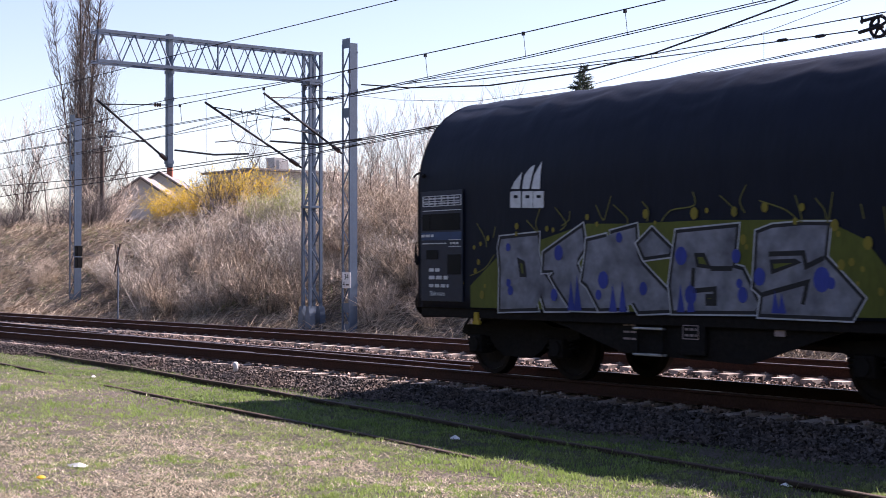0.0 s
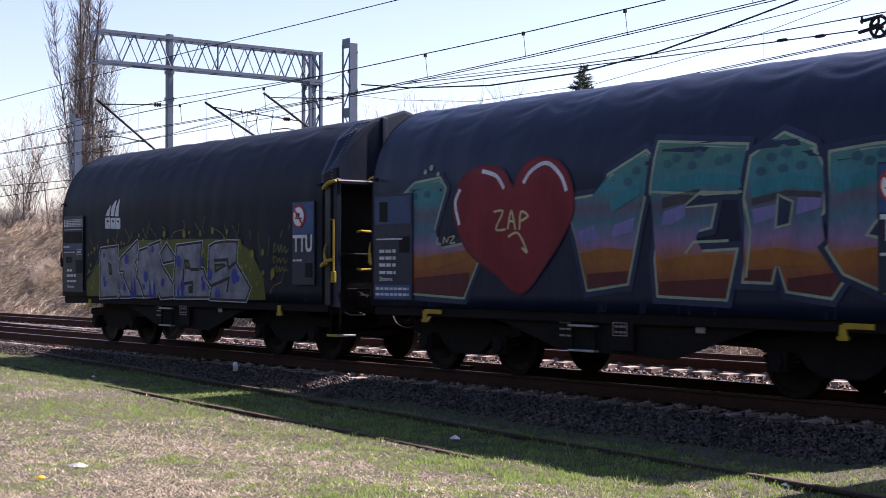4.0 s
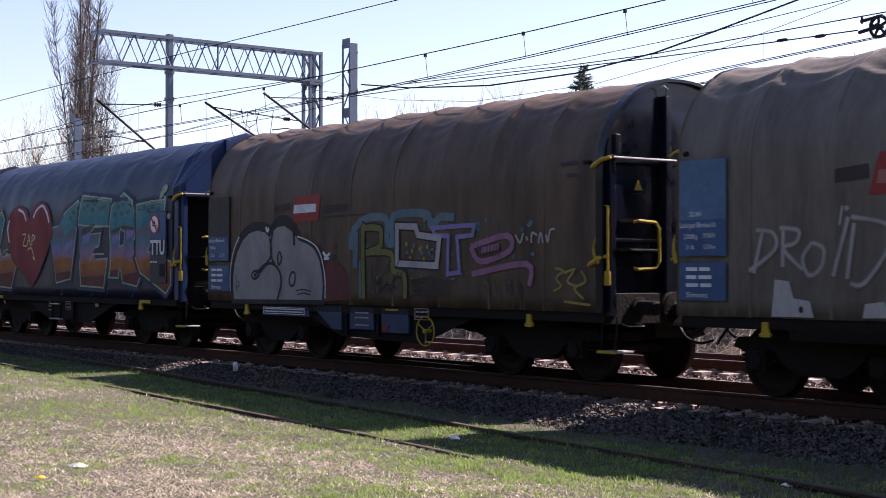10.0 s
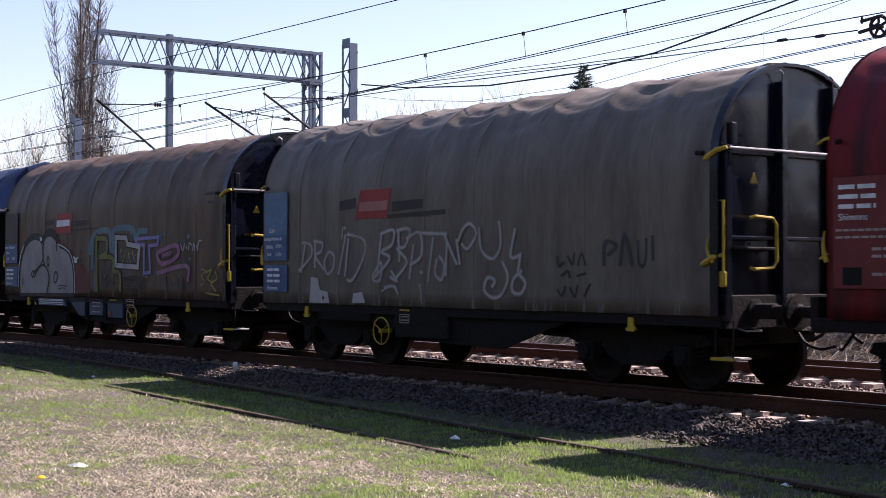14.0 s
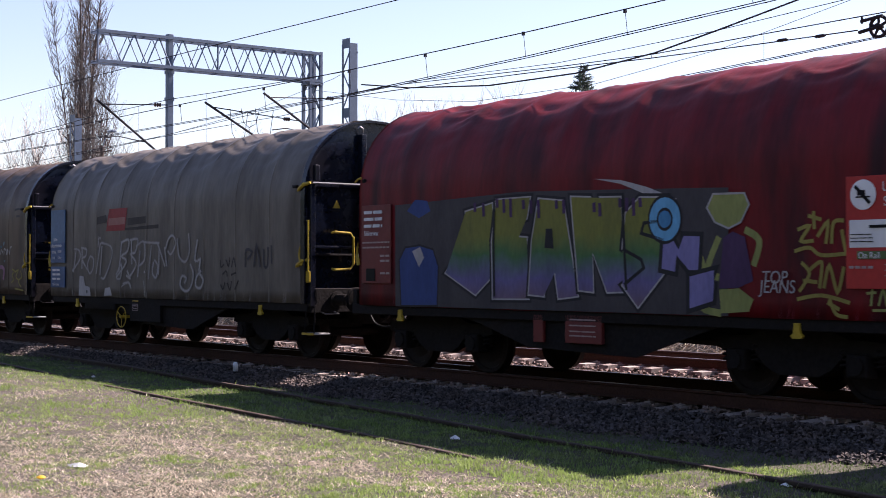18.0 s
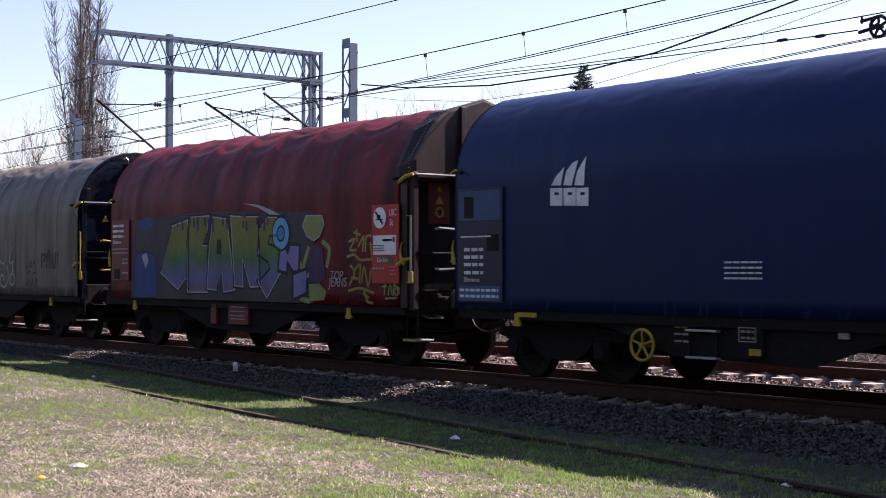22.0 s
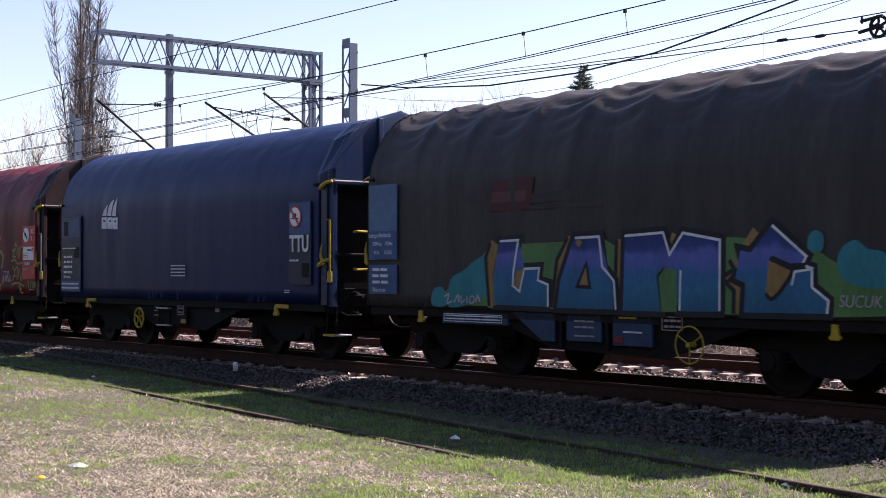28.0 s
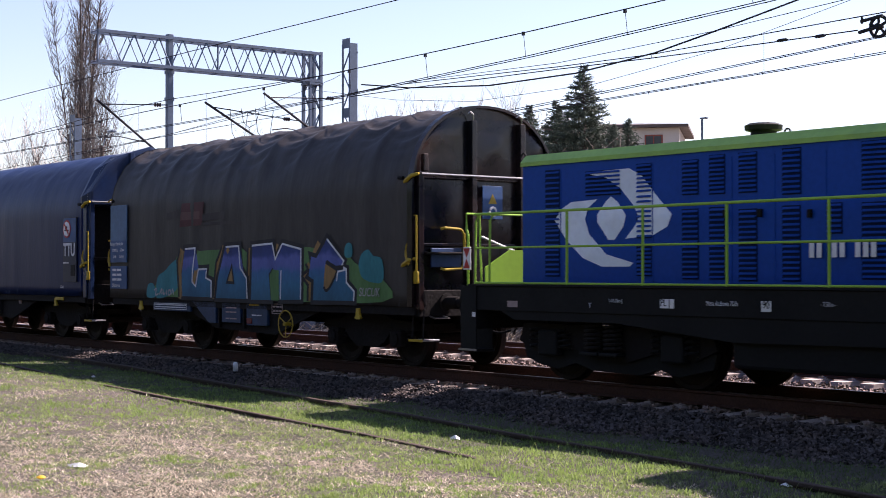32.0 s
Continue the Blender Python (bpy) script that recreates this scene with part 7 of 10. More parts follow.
plate(W1, "data_plate", 0.12, 1.14, 1.10, 2.78, M_PLATEDARK, "dark blue plate with rows of wagon data")
for z in (2.70, 2.62, 2.55, 2.48):
    part("table_rule", boxed(0.18, 1.11, -1.546, -1.535, z - 0.006, z + 0.006), M_WHITEWORN, W1)
for x in (0.18, 0.33, 0.48, 0.64, 0.80, 0.95, 1.11):
    part("table_rule", boxed(x - 0.006, x + 0.006, -1.546, -1.535, 2.55, 2.70), M_WHITEWORN, W1)
bars(W1, "print_bar", 0.22, 1.08, [2.645, 2.57], 0.035, M_WHITEWORN, cuts=8)
plate(W1, "recess", 0.16, 0.35, 2.18, 2.43, M_BLACK, y=-1.543, thick=0.006)
plate(W1, "label_field", 0.36, 1.09, 2.18, 2.43, M_BLACK, y=-1.541, thick=0.006)
plate(W1, "label_field", 0.14, 1.12, 2.03, 2.15, M_PLATEMID, y=-1.541, thick=0.006)
bars(W1, "print_bar", 0.15, 0.45, [2.07], 0.06, M_WHITEWORN, cuts=3)
bars(W1, "print_bar", 0.17, 0.76, [1.965], 0.028, M_WHITEWORN, cuts=6)
for z in (1.93, 2.03):
    part("table_rule", boxed(0.82, 1.11, -1.546, -1.535, z - 0.005, z + 0.005), M_WHITEWORN, W1)
bars(W1, "print_bar", 0.86, 1.07, [1.955], 0.05, M_WHITEWORN, cuts=4)
plate(W1, "recess", 0.26, 0.55, 1.74, 1.88, M_BLACK, y=-1.543, thick=0.006)
plate(W1, "recess", 0.78, 1.11, 1.51, 1.81, M_BLACK, y=-1.543, thick=0.006)
bars(W1, "print_bar", 0.34, 0.60, [1.54], 0.075, M_WHITEWORN, cuts=2)
bars(W1, "print_bar", 0.34, 0.80, [1.42], 0.085, M_WHITEWORN, cuts=3)
bars(W1, "print_bar", 0.34, 0.82, [1.30], 0.075, M_WHITEWORN, cuts=4)
text(W1, "Shimmns", 0.36, 1.185, 0.105, M_WHITEWORN)
plate(W1, "sign_board", 9.70, 10.40, 1.32, 2.76, M_PLATEDARK, "dark blue board with a warning sign")
plate(W1, "label_field", 9.72, 10.38, 2.2, 2.74, M_PLATEBLUE, y=-1.541, thick=0.006)
plate(W1, "recess", 10.12, 10.34, 1.45, 1.7, M_BLACK, y=-1.543, thick=0.006)
no_hump_sign(W1, 9.93, 2.50, 0.20)
text(W1, "TTU", 9.745, 1.90, 0.40, M_WHITEWORN, width=0.80, bold=0.028)
bars(W1, "print_bar", 9.74, 10.05, [1.72], 0.05, M_WHITEWORN, cuts=4)
plate(W2, "data_plate", 0.12, 1.14, 1.10, 2.78, M_PLATEDARK, "dark blue plate with rows of wagon data")
for z0, z1, m in ((1.12, 1.34, M_PLATEBLUE), (2.3, 2.74, M_PLATEMID)):
    plate(W2, "label_field", 0.15, 1.1, z0, z1, m, y=-1.541, thick=0.006)
plate(W2, "recess", 0.27, 0.5, 2.34, 2.66, M_BLACK, y=-1.543, thick=0.006)
plate(W2, "recess", 0.8, 1.06, 1.85, 2.1, M_BLACK, y=-1.543, thick=0.006)
bars(W2, "print_bar", 0.28, 0.72, [1.62, 1.73, 1.84, 1.50], 0.075, M_WHITEWORN, cuts=3)
bars(W2, "print_bar", 0.18, 1.06, [1.16, 1.25], 0.06, M_WHITEWORN, cuts=9)
bars(W2, "print_bar", 0.2, 0.9, [2.05], 0.035, M_WHITEWORN, cuts=4)
text(W2, "Shimmns", 0.28, 1.40, 0.10, M_WHITEWORN)
stroke(W2, "label_frame", [[(0.8, 2.4), (1.05, 2.4), (1.05, 2.65), (0.8, 2.65)]], 0.02, M_WHITEWORN, 12, closed=True)
plate(W2, "sign_board", 9.70, 10.40, 1.32, 2.76, M_PLATEDARK, "dark blue board with a warning sign")
plate(W2, "label_field", 9.72, 10.38, 2.2, 2.74, M_PLATEBLUE, y=-1.541, thick=0.006)
plate(W2, "recess", 10.12, 10.34, 1.45, 1.7, M_BLACK, y=-1.543, thick=0.006)
no_hump_sign(W2, 9.93, 2.50, 0.20)
text(W2, "TTU", 9.745, 1.90, 0.40, M_WHITEWORN, width=0.80, bold=0.028)
bars(W2, "print_bar", 9.74, 10.05, [1.72], 0.05, M_WHITEWORN, cuts=4)
plate(W6, "data_plate", 0.12, 1.14, 1.10, 2.78, M_PLATEDARK, "dark blue plate with rows of wagon data")
for z0, z1, m in ((1.12, 1.34, M_PLATEBLUE), (2.3, 2.74, M_PLATEMID)):
    plate(W6, "label_field", 0.15, 1.1, z0, z1, m, y=-1.541, thick=0.006)
plate(W6, "recess", 0.27, 0.5, 2.34, 2.66, M_BLACK, y=-1.543, thick=0.006)
plate(W6, "recess", 0.8, 1.06, 1.85, 2.1, M_BLACK, y=-1.543, thick=0.006)
bars(W6, "print_bar", 0.28, 0.72, [1.62, 1.73, 1.84, 1.50], 0.075, M_WHITEWORN, cuts=3)
bars(W6, "print_bar", 0.18, 1.06, [1.16, 1.25], 0.06, M_WHITEWORN, cuts=9)
bars(W6, "print_bar", 0.2, 0.9, [2.05], 0.035, M_WHITEWORN, cuts=4)
text(W6, "Shimmns", 0.28, 1.40, 0.10, M_WHITEWORN)
stroke(W6, "label_frame", [[(0.8, 2.4), (1.05, 2.4), (1.05, 2.65), (0.8, 2.65)]], 0.02, M_WHITEWORN, 12, closed=True)
plate(W6, "sign_board", 9.70, 10.40, 1.32, 2.76, M_PLATEDARK, "dark blue board with a warning sign")
plate(W6, "label_field", 9.72, 10.38, 2.2, 2.74, M_PLATEBLUE, y=-1.541, thick=0.006)
plate(W6, "recess", 10.12, 10.34, 1.45, 1.7, M_BLACK, y=-1.543, thick=0.006)
no_hump_sign(W6, 9.93, 2.50, 0.20)
text(W6, "TTU", 9.745, 1.90, 0.40, M_WHITEWORN, width=0.80, bold=0.028)
bars(W6, "print_bar", 9.74, 10.05, [1.72], 0.05, M_WHITEWORN, cuts=4)
plate(W3, "data_plate", 0.08, 0.84, 1.74, 2.94, M_PLATERUST, "blue plate with a faded upper field")
plate(W3, "data_plate", 0.08, 0.84, 1.19, 1.66, M_PLATEBLUE, "blue plate with rows of white figures")
plate(W3, "label_field", 0.09, 0.83, 1.75, 2.2, M_PLATEBLUE, y=-1.541, thick=0.006)
text(W3, "Ladegut:Blechcoils", 0.10, 2.10, 0.095, M_WHITEWORN, width=0.85)
bars(W3, "print_bar", 0.2, 0.62, [1.55, 1.45, 1.35], 0.07, M_WHITEWORN, cuts=2)
text(W3, "Shimmns", 0.2, 1.23, 0.10, M_WHITEWORN)
plate(W4, "data_plate", 0.08, 0.84, 1.74, 2.94, M_PLATEDULL, "blue plate with a faded upper field")
plate(W4, "data_plate", 0.08, 0.84, 1.19, 1.66, M_PLATEBLUE, "blue plate with rows of white figures")
plate(W4, "label_field", 0.09, 0.83, 1.75, 2.2, M_PLATEBLUE, y=-1.541, thick=0.006)
text(W4, "Ladegut:Blechcoils", 0.10, 2.10, 0.095, M_WHITEWORN, width=0.85)
bars(W4, "print_bar", 0.2, 0.62, [1.55, 1.45, 1.35], 0.07, M_WHITEWORN, cuts=2)
text(W4, "Shimmns", 0.2, 1.23, 0.10, M_WHITEWORN)
plate(W7, "data_plate", 0.08, 0.84, 1.74, 2.94, M_PLATEDULL, "blue plate with a faded upper field")
plate(W7, "data_plate", 0.08, 0.84, 1.19, 1.66, M_PLATEBLUE, "blue plate with rows of white figures")
plate(W7, "label_field", 0.09, 0.83, 1.75, 2.2, M_PLATEBLUE, y=-1.541, thick=0.006)
text(W7, "Ladegut:Blechcoils", 0.10, 2.10, 0.095, M_WHITEWORN, width=0.85)
bars(W7, "print_bar", 0.2, 0.62, [1.55, 1.45, 1.35], 0.07, M_WHITEWORN, cuts=2)
text(W7, "Shimmns", 0.2, 1.23, 0.10, M_WHITEWORN)
plate(W5, "data_plate", 0.42, 1.22, 1.36, 2.62, M_REDDARK, "dark red plate with rows of white figures")
bars(W5, "print_bar", 0.5, 1.0, [2.47, 2.36, 2.25], 0.075, M_WHITEWORN, cuts=2)
text(W5, "Shimmns", 0.5, 2.13, 0.11, M_WHITEWORN)
bars(W5, "print_bar", 0.46, 1.2, [2.0, 1.92], 0.04, M_FADED, cuts=8)
plate(W5, "recess", 0.55, 0.8, 1.4, 1.6, M_BLACK, y=-1.543, thick=0.006)
bars(W5, "print_bar", 0.95, 1.2, [1.78, 1.7, 1.5], 0.05, M_FADED, cuts=2)
plate(W5, "sign_board", 9.93, 10.66, 1.36, 2.62, M_RED, "bright red sign board with white labels")
no_hump_sign(W5, 10.17, 2.41, 0.17, plain=True)
text(W5, "UIC", 10.42, 2.44, 0.15, M_WHITEWORN, width=0.8)
text(W5, "St", 10.44, 2.28, 0.15, M_WHITEWORN, width=0.8)
plate(W5, "white_label", 9.98, 10.6, 1.82, 2.13, M_WHITE, y=-1.543, thick=0.006)
bars(W5, "print_bar", 10.25, 10.5, [2.03], 0.05, M_BLACK, y=-1.55, cuts=1)
bars(W5, "print_bar", 10.0, 10.3, [1.96, 1.92, 1.88], 0.015, M_BLACK, y=-1.55, cuts=3)
plate(W5, "emblem_chip", 10.52, 10.57, 2.02, 2.1, M_RED, y=-1.55, thick=0.004)
plate(W5, "green_label", 10.08, 10.5, 1.69, 1.78, G_DULLGREEN, y=-1.543, thick=0.006)
text(W5, "On Rail", 10.1, 1.7, 0.10, M_WHITEWORN, width=0.95, y=-1.552)
bars(W5, "print_bar", 9.98, 10.3, [1.58], 0.045, M_FADED, cuts=5)
bars(W5, "print_bar", 10.45, 10.6, [1.5, 1.56, 1.62], 0.02, M_FADED, cuts=2)
stroke(W5, "label_frame", [[(9.98, 1.39), (10.22, 1.39), (10.22, 1.5), (9.98, 1.5)]], 0.015, M_FADED, 14, closed=True)
bars(W6, "print_bar", 5.31, 5.90, [1.648, 1.583, 1.518, 1.453], 0.036, M_WHITEWORN, y=-1.518, cuts=5)
bars(W6, "print_bar", 9.53, 9.71, [1.212, 1.177], 0.019, M_WHITEWORN, y=-1.518, cuts=1)

# ---- fittings under the hems and on the end walls ----
M_BOXBLUE = material("blue_equipment_box", (0.014, 0.042, 0.098), 0.5, vary=0.2, grain=14, stain=(0.008, 0.018, 0.04), stain_scale=3, bump=0.08)


def box_part(w, name, x0, x1, z0, z1, mat, y0=-1.47, y1=-1.41, label=""):
    return part(name, boxed(x0, x1, y0, y1, z0, z1, bevel=0.008), mat, w, label)


def frame_label(w, x0, x1, z0, z1, rows, mat=M_FADED):
    bm = bmesh.new()
    for a, b, c, d in ((x0, x1, z0, z0 + 0.012), (x0, x1, z1 - 0.012, z1), (x0, x0 + 0.012, z0 + 0.012, z1 - 0.012), (x1 - 0.012, x1, z0 + 0.012, z1 - 0.012)):
        box(bm, a, b, -1.482, -1.478, c, d)
    part("label_frame", bm, mat, w)
    bars(w, "print_bar", x0 + 0.04, x1 - 0.03, [z0 + 0.03 + (z1 - z0 - 0.03) * i / rows for i in range(rows)], (z1 - z0) / rows * 0.5, mat, y=-1.478, cuts=3)


for w in (W1, W2, W6):
    for z in (0.46, 0.80):
        box_part(w, "step_bar", 4.64, 5.15, z, z + 0.03, M_STEPBAR, -1.5, -1.36, "worn steel step bar")
    for x in (4.66, 5.11):
        box_part(w, "step_upright", x, x + 0.03, 0.46, 0.88, M_UNDER, -1.46, -1.42)
    box_part(w, "label_plate", 5.46, 5.86, 0.5, 0.9, M_UNDER)
    frame_label(w, 5.50, 5.77, 0.70, 0.88, 2)
    bars(w, "print_bar", 4.38, 4.62, [0.83, 0.74, 0.65], 0.04, M_FADED, y=-1.405, cuts=2)
    box_part(w, "bolt_cover", 6.93, 7.08, 0.78, 0.88, M_FADED, -1.44, -1.41)
box_part(W6, "yellow_label", 5.66, 5.84, 0.54, 0.62, M_YELLOW, -1.478, -1.472)
for w in (W3, W7):
    box_part(w, "data_strip", 1.93, 3.46, 0.77, 0.95, M_BOXBLUE, label="blue strip with a white data table")
    frame_label(w, 1.98, 3.34, 0.80, 0.92, 2, M_WHITEWORN)
    bm = bmesh.new()
    prism(bm, [(3.55, 0.97), (4.46, 0.97), (4.46, 0.58), (4.2, 0.58)], -1.47, -1.41, "y")
    part("gusset_plate", bm, M_BOXBLUE, w, "blue slanted gusset plate")
    box_part(w, "equipment_box", 4.70, 5.38, 0.60, 0.97, M_BOXBLUE, label="blue equipment box under the hem")
    bars(w, "print_bar", 4.86, 5.25, [0.86, 0.78, 0.66], 0.035, M_FADED, y=-1.472, cuts=3)
    box_part(w, "equipment_box", 5.60, 6.32, 0.57, 0.97, M_BOXBLUE, label="blue equipment box under the hem")
    box_part(w, "red_tag", 5.62, 5.80, 0.60, 0.70, M_REDDARK, -1.478, -1.472)
    box_part(w, "yellow_tag", 5.72, 6.05, 0.93, 0.955, M_YELLOW, -1.478, -1.472)
    frame_label(w, 6.50, 6.86, 0.80, 0.98, 2)
    for x in (4.55, 5.46):
        box_part(w, "hanger", x, x + 0.05, 0.5, 0.97, M_UNDER)
bars(W7, "print_bar", 5.8, 6.15, [0.74], 0.035, M_WHITEWORN, y=-1.472, cuts=2)
box_part(W4, "data_strip", 1.75, 3.24, 0.74, 0.93, M_UNDER, label="dark strip with a faded data table")
frame_label(W4, 1.8, 3.2, 0.78, 0.9, 2, M_UNDER)
box_part(W4, "equipment_box", 3.95, 5.3, 0.52, 0.95, M_UNDER)
frame_label(W4, 4.09, 4.34, 0.74, 0.88, 2)
box_part(W4, "yellow_tag", 4.09, 4.34, 0.93, 0.955, M_YELLOW, -1.478, -1.472)
box_part(W5, "red_plate", 5.21, 5.93, 0.57, 0.96, M_REDDARK, label="dark red plate with faded print")
bars(W5, "print_bar", 5.3, 5.82, [0.88, 0.8, 0.72, 0.66], 0.03, M_FADED, y=-1.472, cuts=2)
box_part(W5, "red_bar", 4.55, 4.75, 0.56, 0.95, M_REDDARK)
hand_wheel(W3, 6.80, 0.63, 0.225, 3, True)
hand_wheel(W4, 3.62, 0.60, 0.215, 3, True)
hand_wheel(W6, 3.90, 0.60, 0.20, 5, False)
hand_wheel(W7, 6.99, 0.63, 0.235, 3, True)


def end_plate(w, x, y0, y1, z0, z1, mat, label, marks):
    part("warning_plate", boxed(x, x + 0.015, y0, y1, z0, z1, bevel=0.004), mat, w, label)
    for kind, y, z, r in marks:
        bm = bmesh.new()
        if kind == "tri":
            prism(bm, [(y - r, z - r * 0.8), (y + r, z - r * 0.8), (y, z + r)], x + 0.016, x + 0.02, "x")
        else:
            tube(bm, [(x + 0.02, y + r * math.cos(a), z + r * math.sin(a)) for a in [math.tau * i / 14 for i in range(14)]], 0.02, 5, closed=True)
        part("warning_mark", bm, M_YELLOW if kind != "ring" else M_WHITEWORN, w)


EX = 10.74
part("lamp_panel", boxed(10.71, 10.735, -1.15, -0.55, 1.62, 1.92, bevel=0.01), M_PLATEMID, W7, "blue panel low on the end wall")
end_plate(W7, EX, -0.12, 0.30, 2.40, 2.94, M_PLATEBLUE, "blue plate with a yellow warning triangle", [("tri", 0.09, 2.72, 0.09), ("ring", 0.09, 2.52, 0.07)])
end_plate(W5, 10.66, -0.95, -0.52, 2.32, 2.98, M_REDDARK, "dark red plate with yellow warning marks", [("tri", -0.73, 2.70, 0.08), ("ringy", -0.73, 2.50, 0.07), ("tri", -0.73, 2.88, 0.05)])
for w in (W2, W6):
    end_plate(w, 10.935, -0.10, 0.08, 3.36, 3.74, M_PLATEMID, "small plate below a yellow warning triangle", [("tri", 0.0, 3.84, 0.12), ("tri", 0.0, 3.66, 0.08), ("ring", 0.0, 3.46, 0.06)])
for w in (W3, W4):
    end_plate(w, EX, -0.98, -0.8, 2.6, 2.62, M_UNDER, "small yellow warning triangle on the end wall", [("tri", -0.88, 2.72, 0.08)])
# readable loads on the coil wagons' plates
for w, rows in ((W4, (("22.2kN", 0.26, 2.24), ("23000kg", 0.16, 1.96), ("39.0kN", 0.48, 1.97), ("21.0t", 0.2, 1.83), ("12.04m", 0.48, 1.83))), (W7, (("23000 kg", 0.2, 1.97), ("12.04m", 0.54, 1.97), ("21.0t", 0.24, 1.83), ("22.2kN", 0.52, 1.83))), (W3, (("33000kg", 0.14, 1.97), ("21.01", 0.2, 1.83), ("22.2kN", 0.5, 1.83)))):
    for t_, x, z in rows:
        text(w, t_, x, z, 0.085, M_WHITEWORN, width=0.8)


# ---- locomotive ----
LOCO0 = START + PITCH * 7 + 0.07
loco = thing("locomotive", "blue and lime green diesel shunting locomotive with handrails", "locomotive", pose(LOCO0, 0, 0))
moving.append((loco, LOCO0))
HX0, HX1, HY = 0.58, 8.0, 0.95
bm = bmesh.new()
prism(bm, [(-HY, 1.36), (-HY, 3.10), (-HY + 0.02, 3.12), (HY - 0.02, 3.12), (HY, 3.10), (HY, 1.36)], HX0, HX1, "x")
part("hood", bm, M_LOCOBLUE, loco, "deep blue painted engine hood")
bm = bmesh.new()
prism(bm, [(-HY - 0.03, 3.10), (-HY - 0.03, 3.16), (-HY + 0.08, 3.27), (HY - 0.08, 3.27), (HY + 0.03, 3.16), (HY + 0.03, 3.10)], HX0 - 0.02, HX1, "x")
part("hood_roof", bm, M_LIMEDULL, loco, "sloped lime green hood roof")
bm = bmesh.new()
prism(bm, [(-1.42, 1.25), (-1.42, 3.4), (-1.2, 3.85), (-0.6, 4.05), (0.6, 4.05), (1.2, 3.85), (1.42, 3.4), (1.42, 1.25)], 8.0, 10.4, "x")
part("cab", bm, M_LOCOBLUE, loco)
part("rear_hood", boxed(10.4, 13.2, -0.95, 0.95, 1.36, 3.0, bevel=0.03), M_LOCOBLUE, loco)
bm = bmesh.new()
box(bm, 0.0, 14.0, -1.42, 1.42, 0.98, 1.34, bevel=0.012)
prism(bm, [(0.55, 1.0), (14.0 - 0.55, 1.0), (13.0, 0.78), (5.0, 0.68), (3.0, 0.86), (0.9, 0.86)], -1.40, -1.34, "y")
box(bm, 4.9, 9.6, -1.3, 1.3, 0.35, 0.98, bevel=0.05)
part("main_frame", bm, M_BLACK, loco, "black main frame with a long fuel tank")
part("walkway", boxed(-0.1, 14.0, -1.45, 1.45, 1.34, 1.365), M_BLACK, loco)
for xc in (2.6, 11.4):
    fr = part("bogie", boxed(-0.35, 0.35, -0.98, 0.98, 0.45, 0.8, bevel=0.03), M_BLACK, loco)
    fr.location = (xc, 0, 0)
    for y0, y1 in ((-1.12, -0.98), (0.98, 1.12)):
        bm = bmesh.new()
        prism(bm, [(-1.9, 0.55), (-1.8, 0.8), (1.8, 0.8), (1.9, 0.55), (1.55, 0.4), (0.8, 0.46), (0.3, 0.32), (-0.3, 0.32), (-0.8, 0.46), (-1.55, 0.4)], y0, y1, "y")
        part("side_frame", bm, M_UNDER, fr)
    # added solid plate that blocks the light seen through the bogie's lower gaps
    bm = bmesh.new()
    prism(bm, [(-1.85, 0.5), (1.85, 0.5), (1.8, 0.30), (1.5, 0.24), (1.2, 0.17), (0.85, 0.26), (0.5, 0.16), (-0.4, 0.18), (-0.75, 0.27), (-1.1, 0.17), (-1.5, 0.22), (-1.8, 0.32)], -1.075, -1.0, "y")
    part("brake_gear", bm, M_BLACK, fr, "black plate added to close the lit gaps under the bogie")
    for x in (-0.27, 0.11):
        part("main_spring", tubed([(x + 0.14 * math.cos(i * 0.785), -1.2 + 0.09 * math.sin(i * 0.785), 0.46 + i * 0.0075) for i in range(56)], 0.022, 6), M_UNDER, fr, "heavy coil spring")
        part("spring_seat", boxed(x - 0.17, x + 0.17, -1.31, -1.09, 0.40, 0.45, bevel=0.012), M_BLACK, fr)
    for x in (-1.2, 1.2):
        part("axle_box", boxed(x - 0.2, x + 0.2, -1.22, -0.98, 0.36, 0.72, bevel=0.03), M_BLACK, fr)
        for dx in (-0.3, 0.3):
            part("coil_spring", tubed([(x + dx + 0.1 * math.cos(i * 0.9), -1.15 + 0.07 * math.sin(i * 0.9), 0.44 + i * 0.011) for i in range(28)], 0.02, 5), M_BLACK, fr)
        wheelset(loco, xc + x, 0.55)
for y in (-0.875, 0.875):
    b = part("buffer", once("buffer", None), None, loco, "dark round steel buffer")
    b.matrix_basis = pose(0.0, y, 1.06, 0, 0, 180)
coupling(loco, 0.0, -1)
# railings in front of the hood
posts = [2.05, 3.50, 4.93, 6.46, 8.0]
for z, r in ((2.40, 0.020), (1.90, 0.016), (1.385, 0.016)):
    part("handrail", tubed([(0.05, -1.43, z), (8.0, -1.43, z)], r, 8), M_LIME, loco, "lime green handrail")
for x in posts:
    part("railing_post", tubed([(x, -1.43, 1.34), (x, -1.43, 2.40)], 0.020, 8), M_LIME, loco)
for x in (0.05, 0.38):
    part("railing_post", tubed([(x, -1.43, 1.34), (x + 0.02, -1.43, 2.3), (x + 0.1, -1.43, 2.40)], 0.018, 8), M_LIME, loco)
part("end_railing", tubed([(-0.2, -1.36, 1.34), (-0.2, -1.36, 2.08), (-0.24, -1.36, 2.2), (-0.24, -1.36, 2.42), (-0.2, -0.2, 2.42), (-0.2, -0.2, 1.34)], 0.018, 8), M_LIME, loco, "lime green end railing")
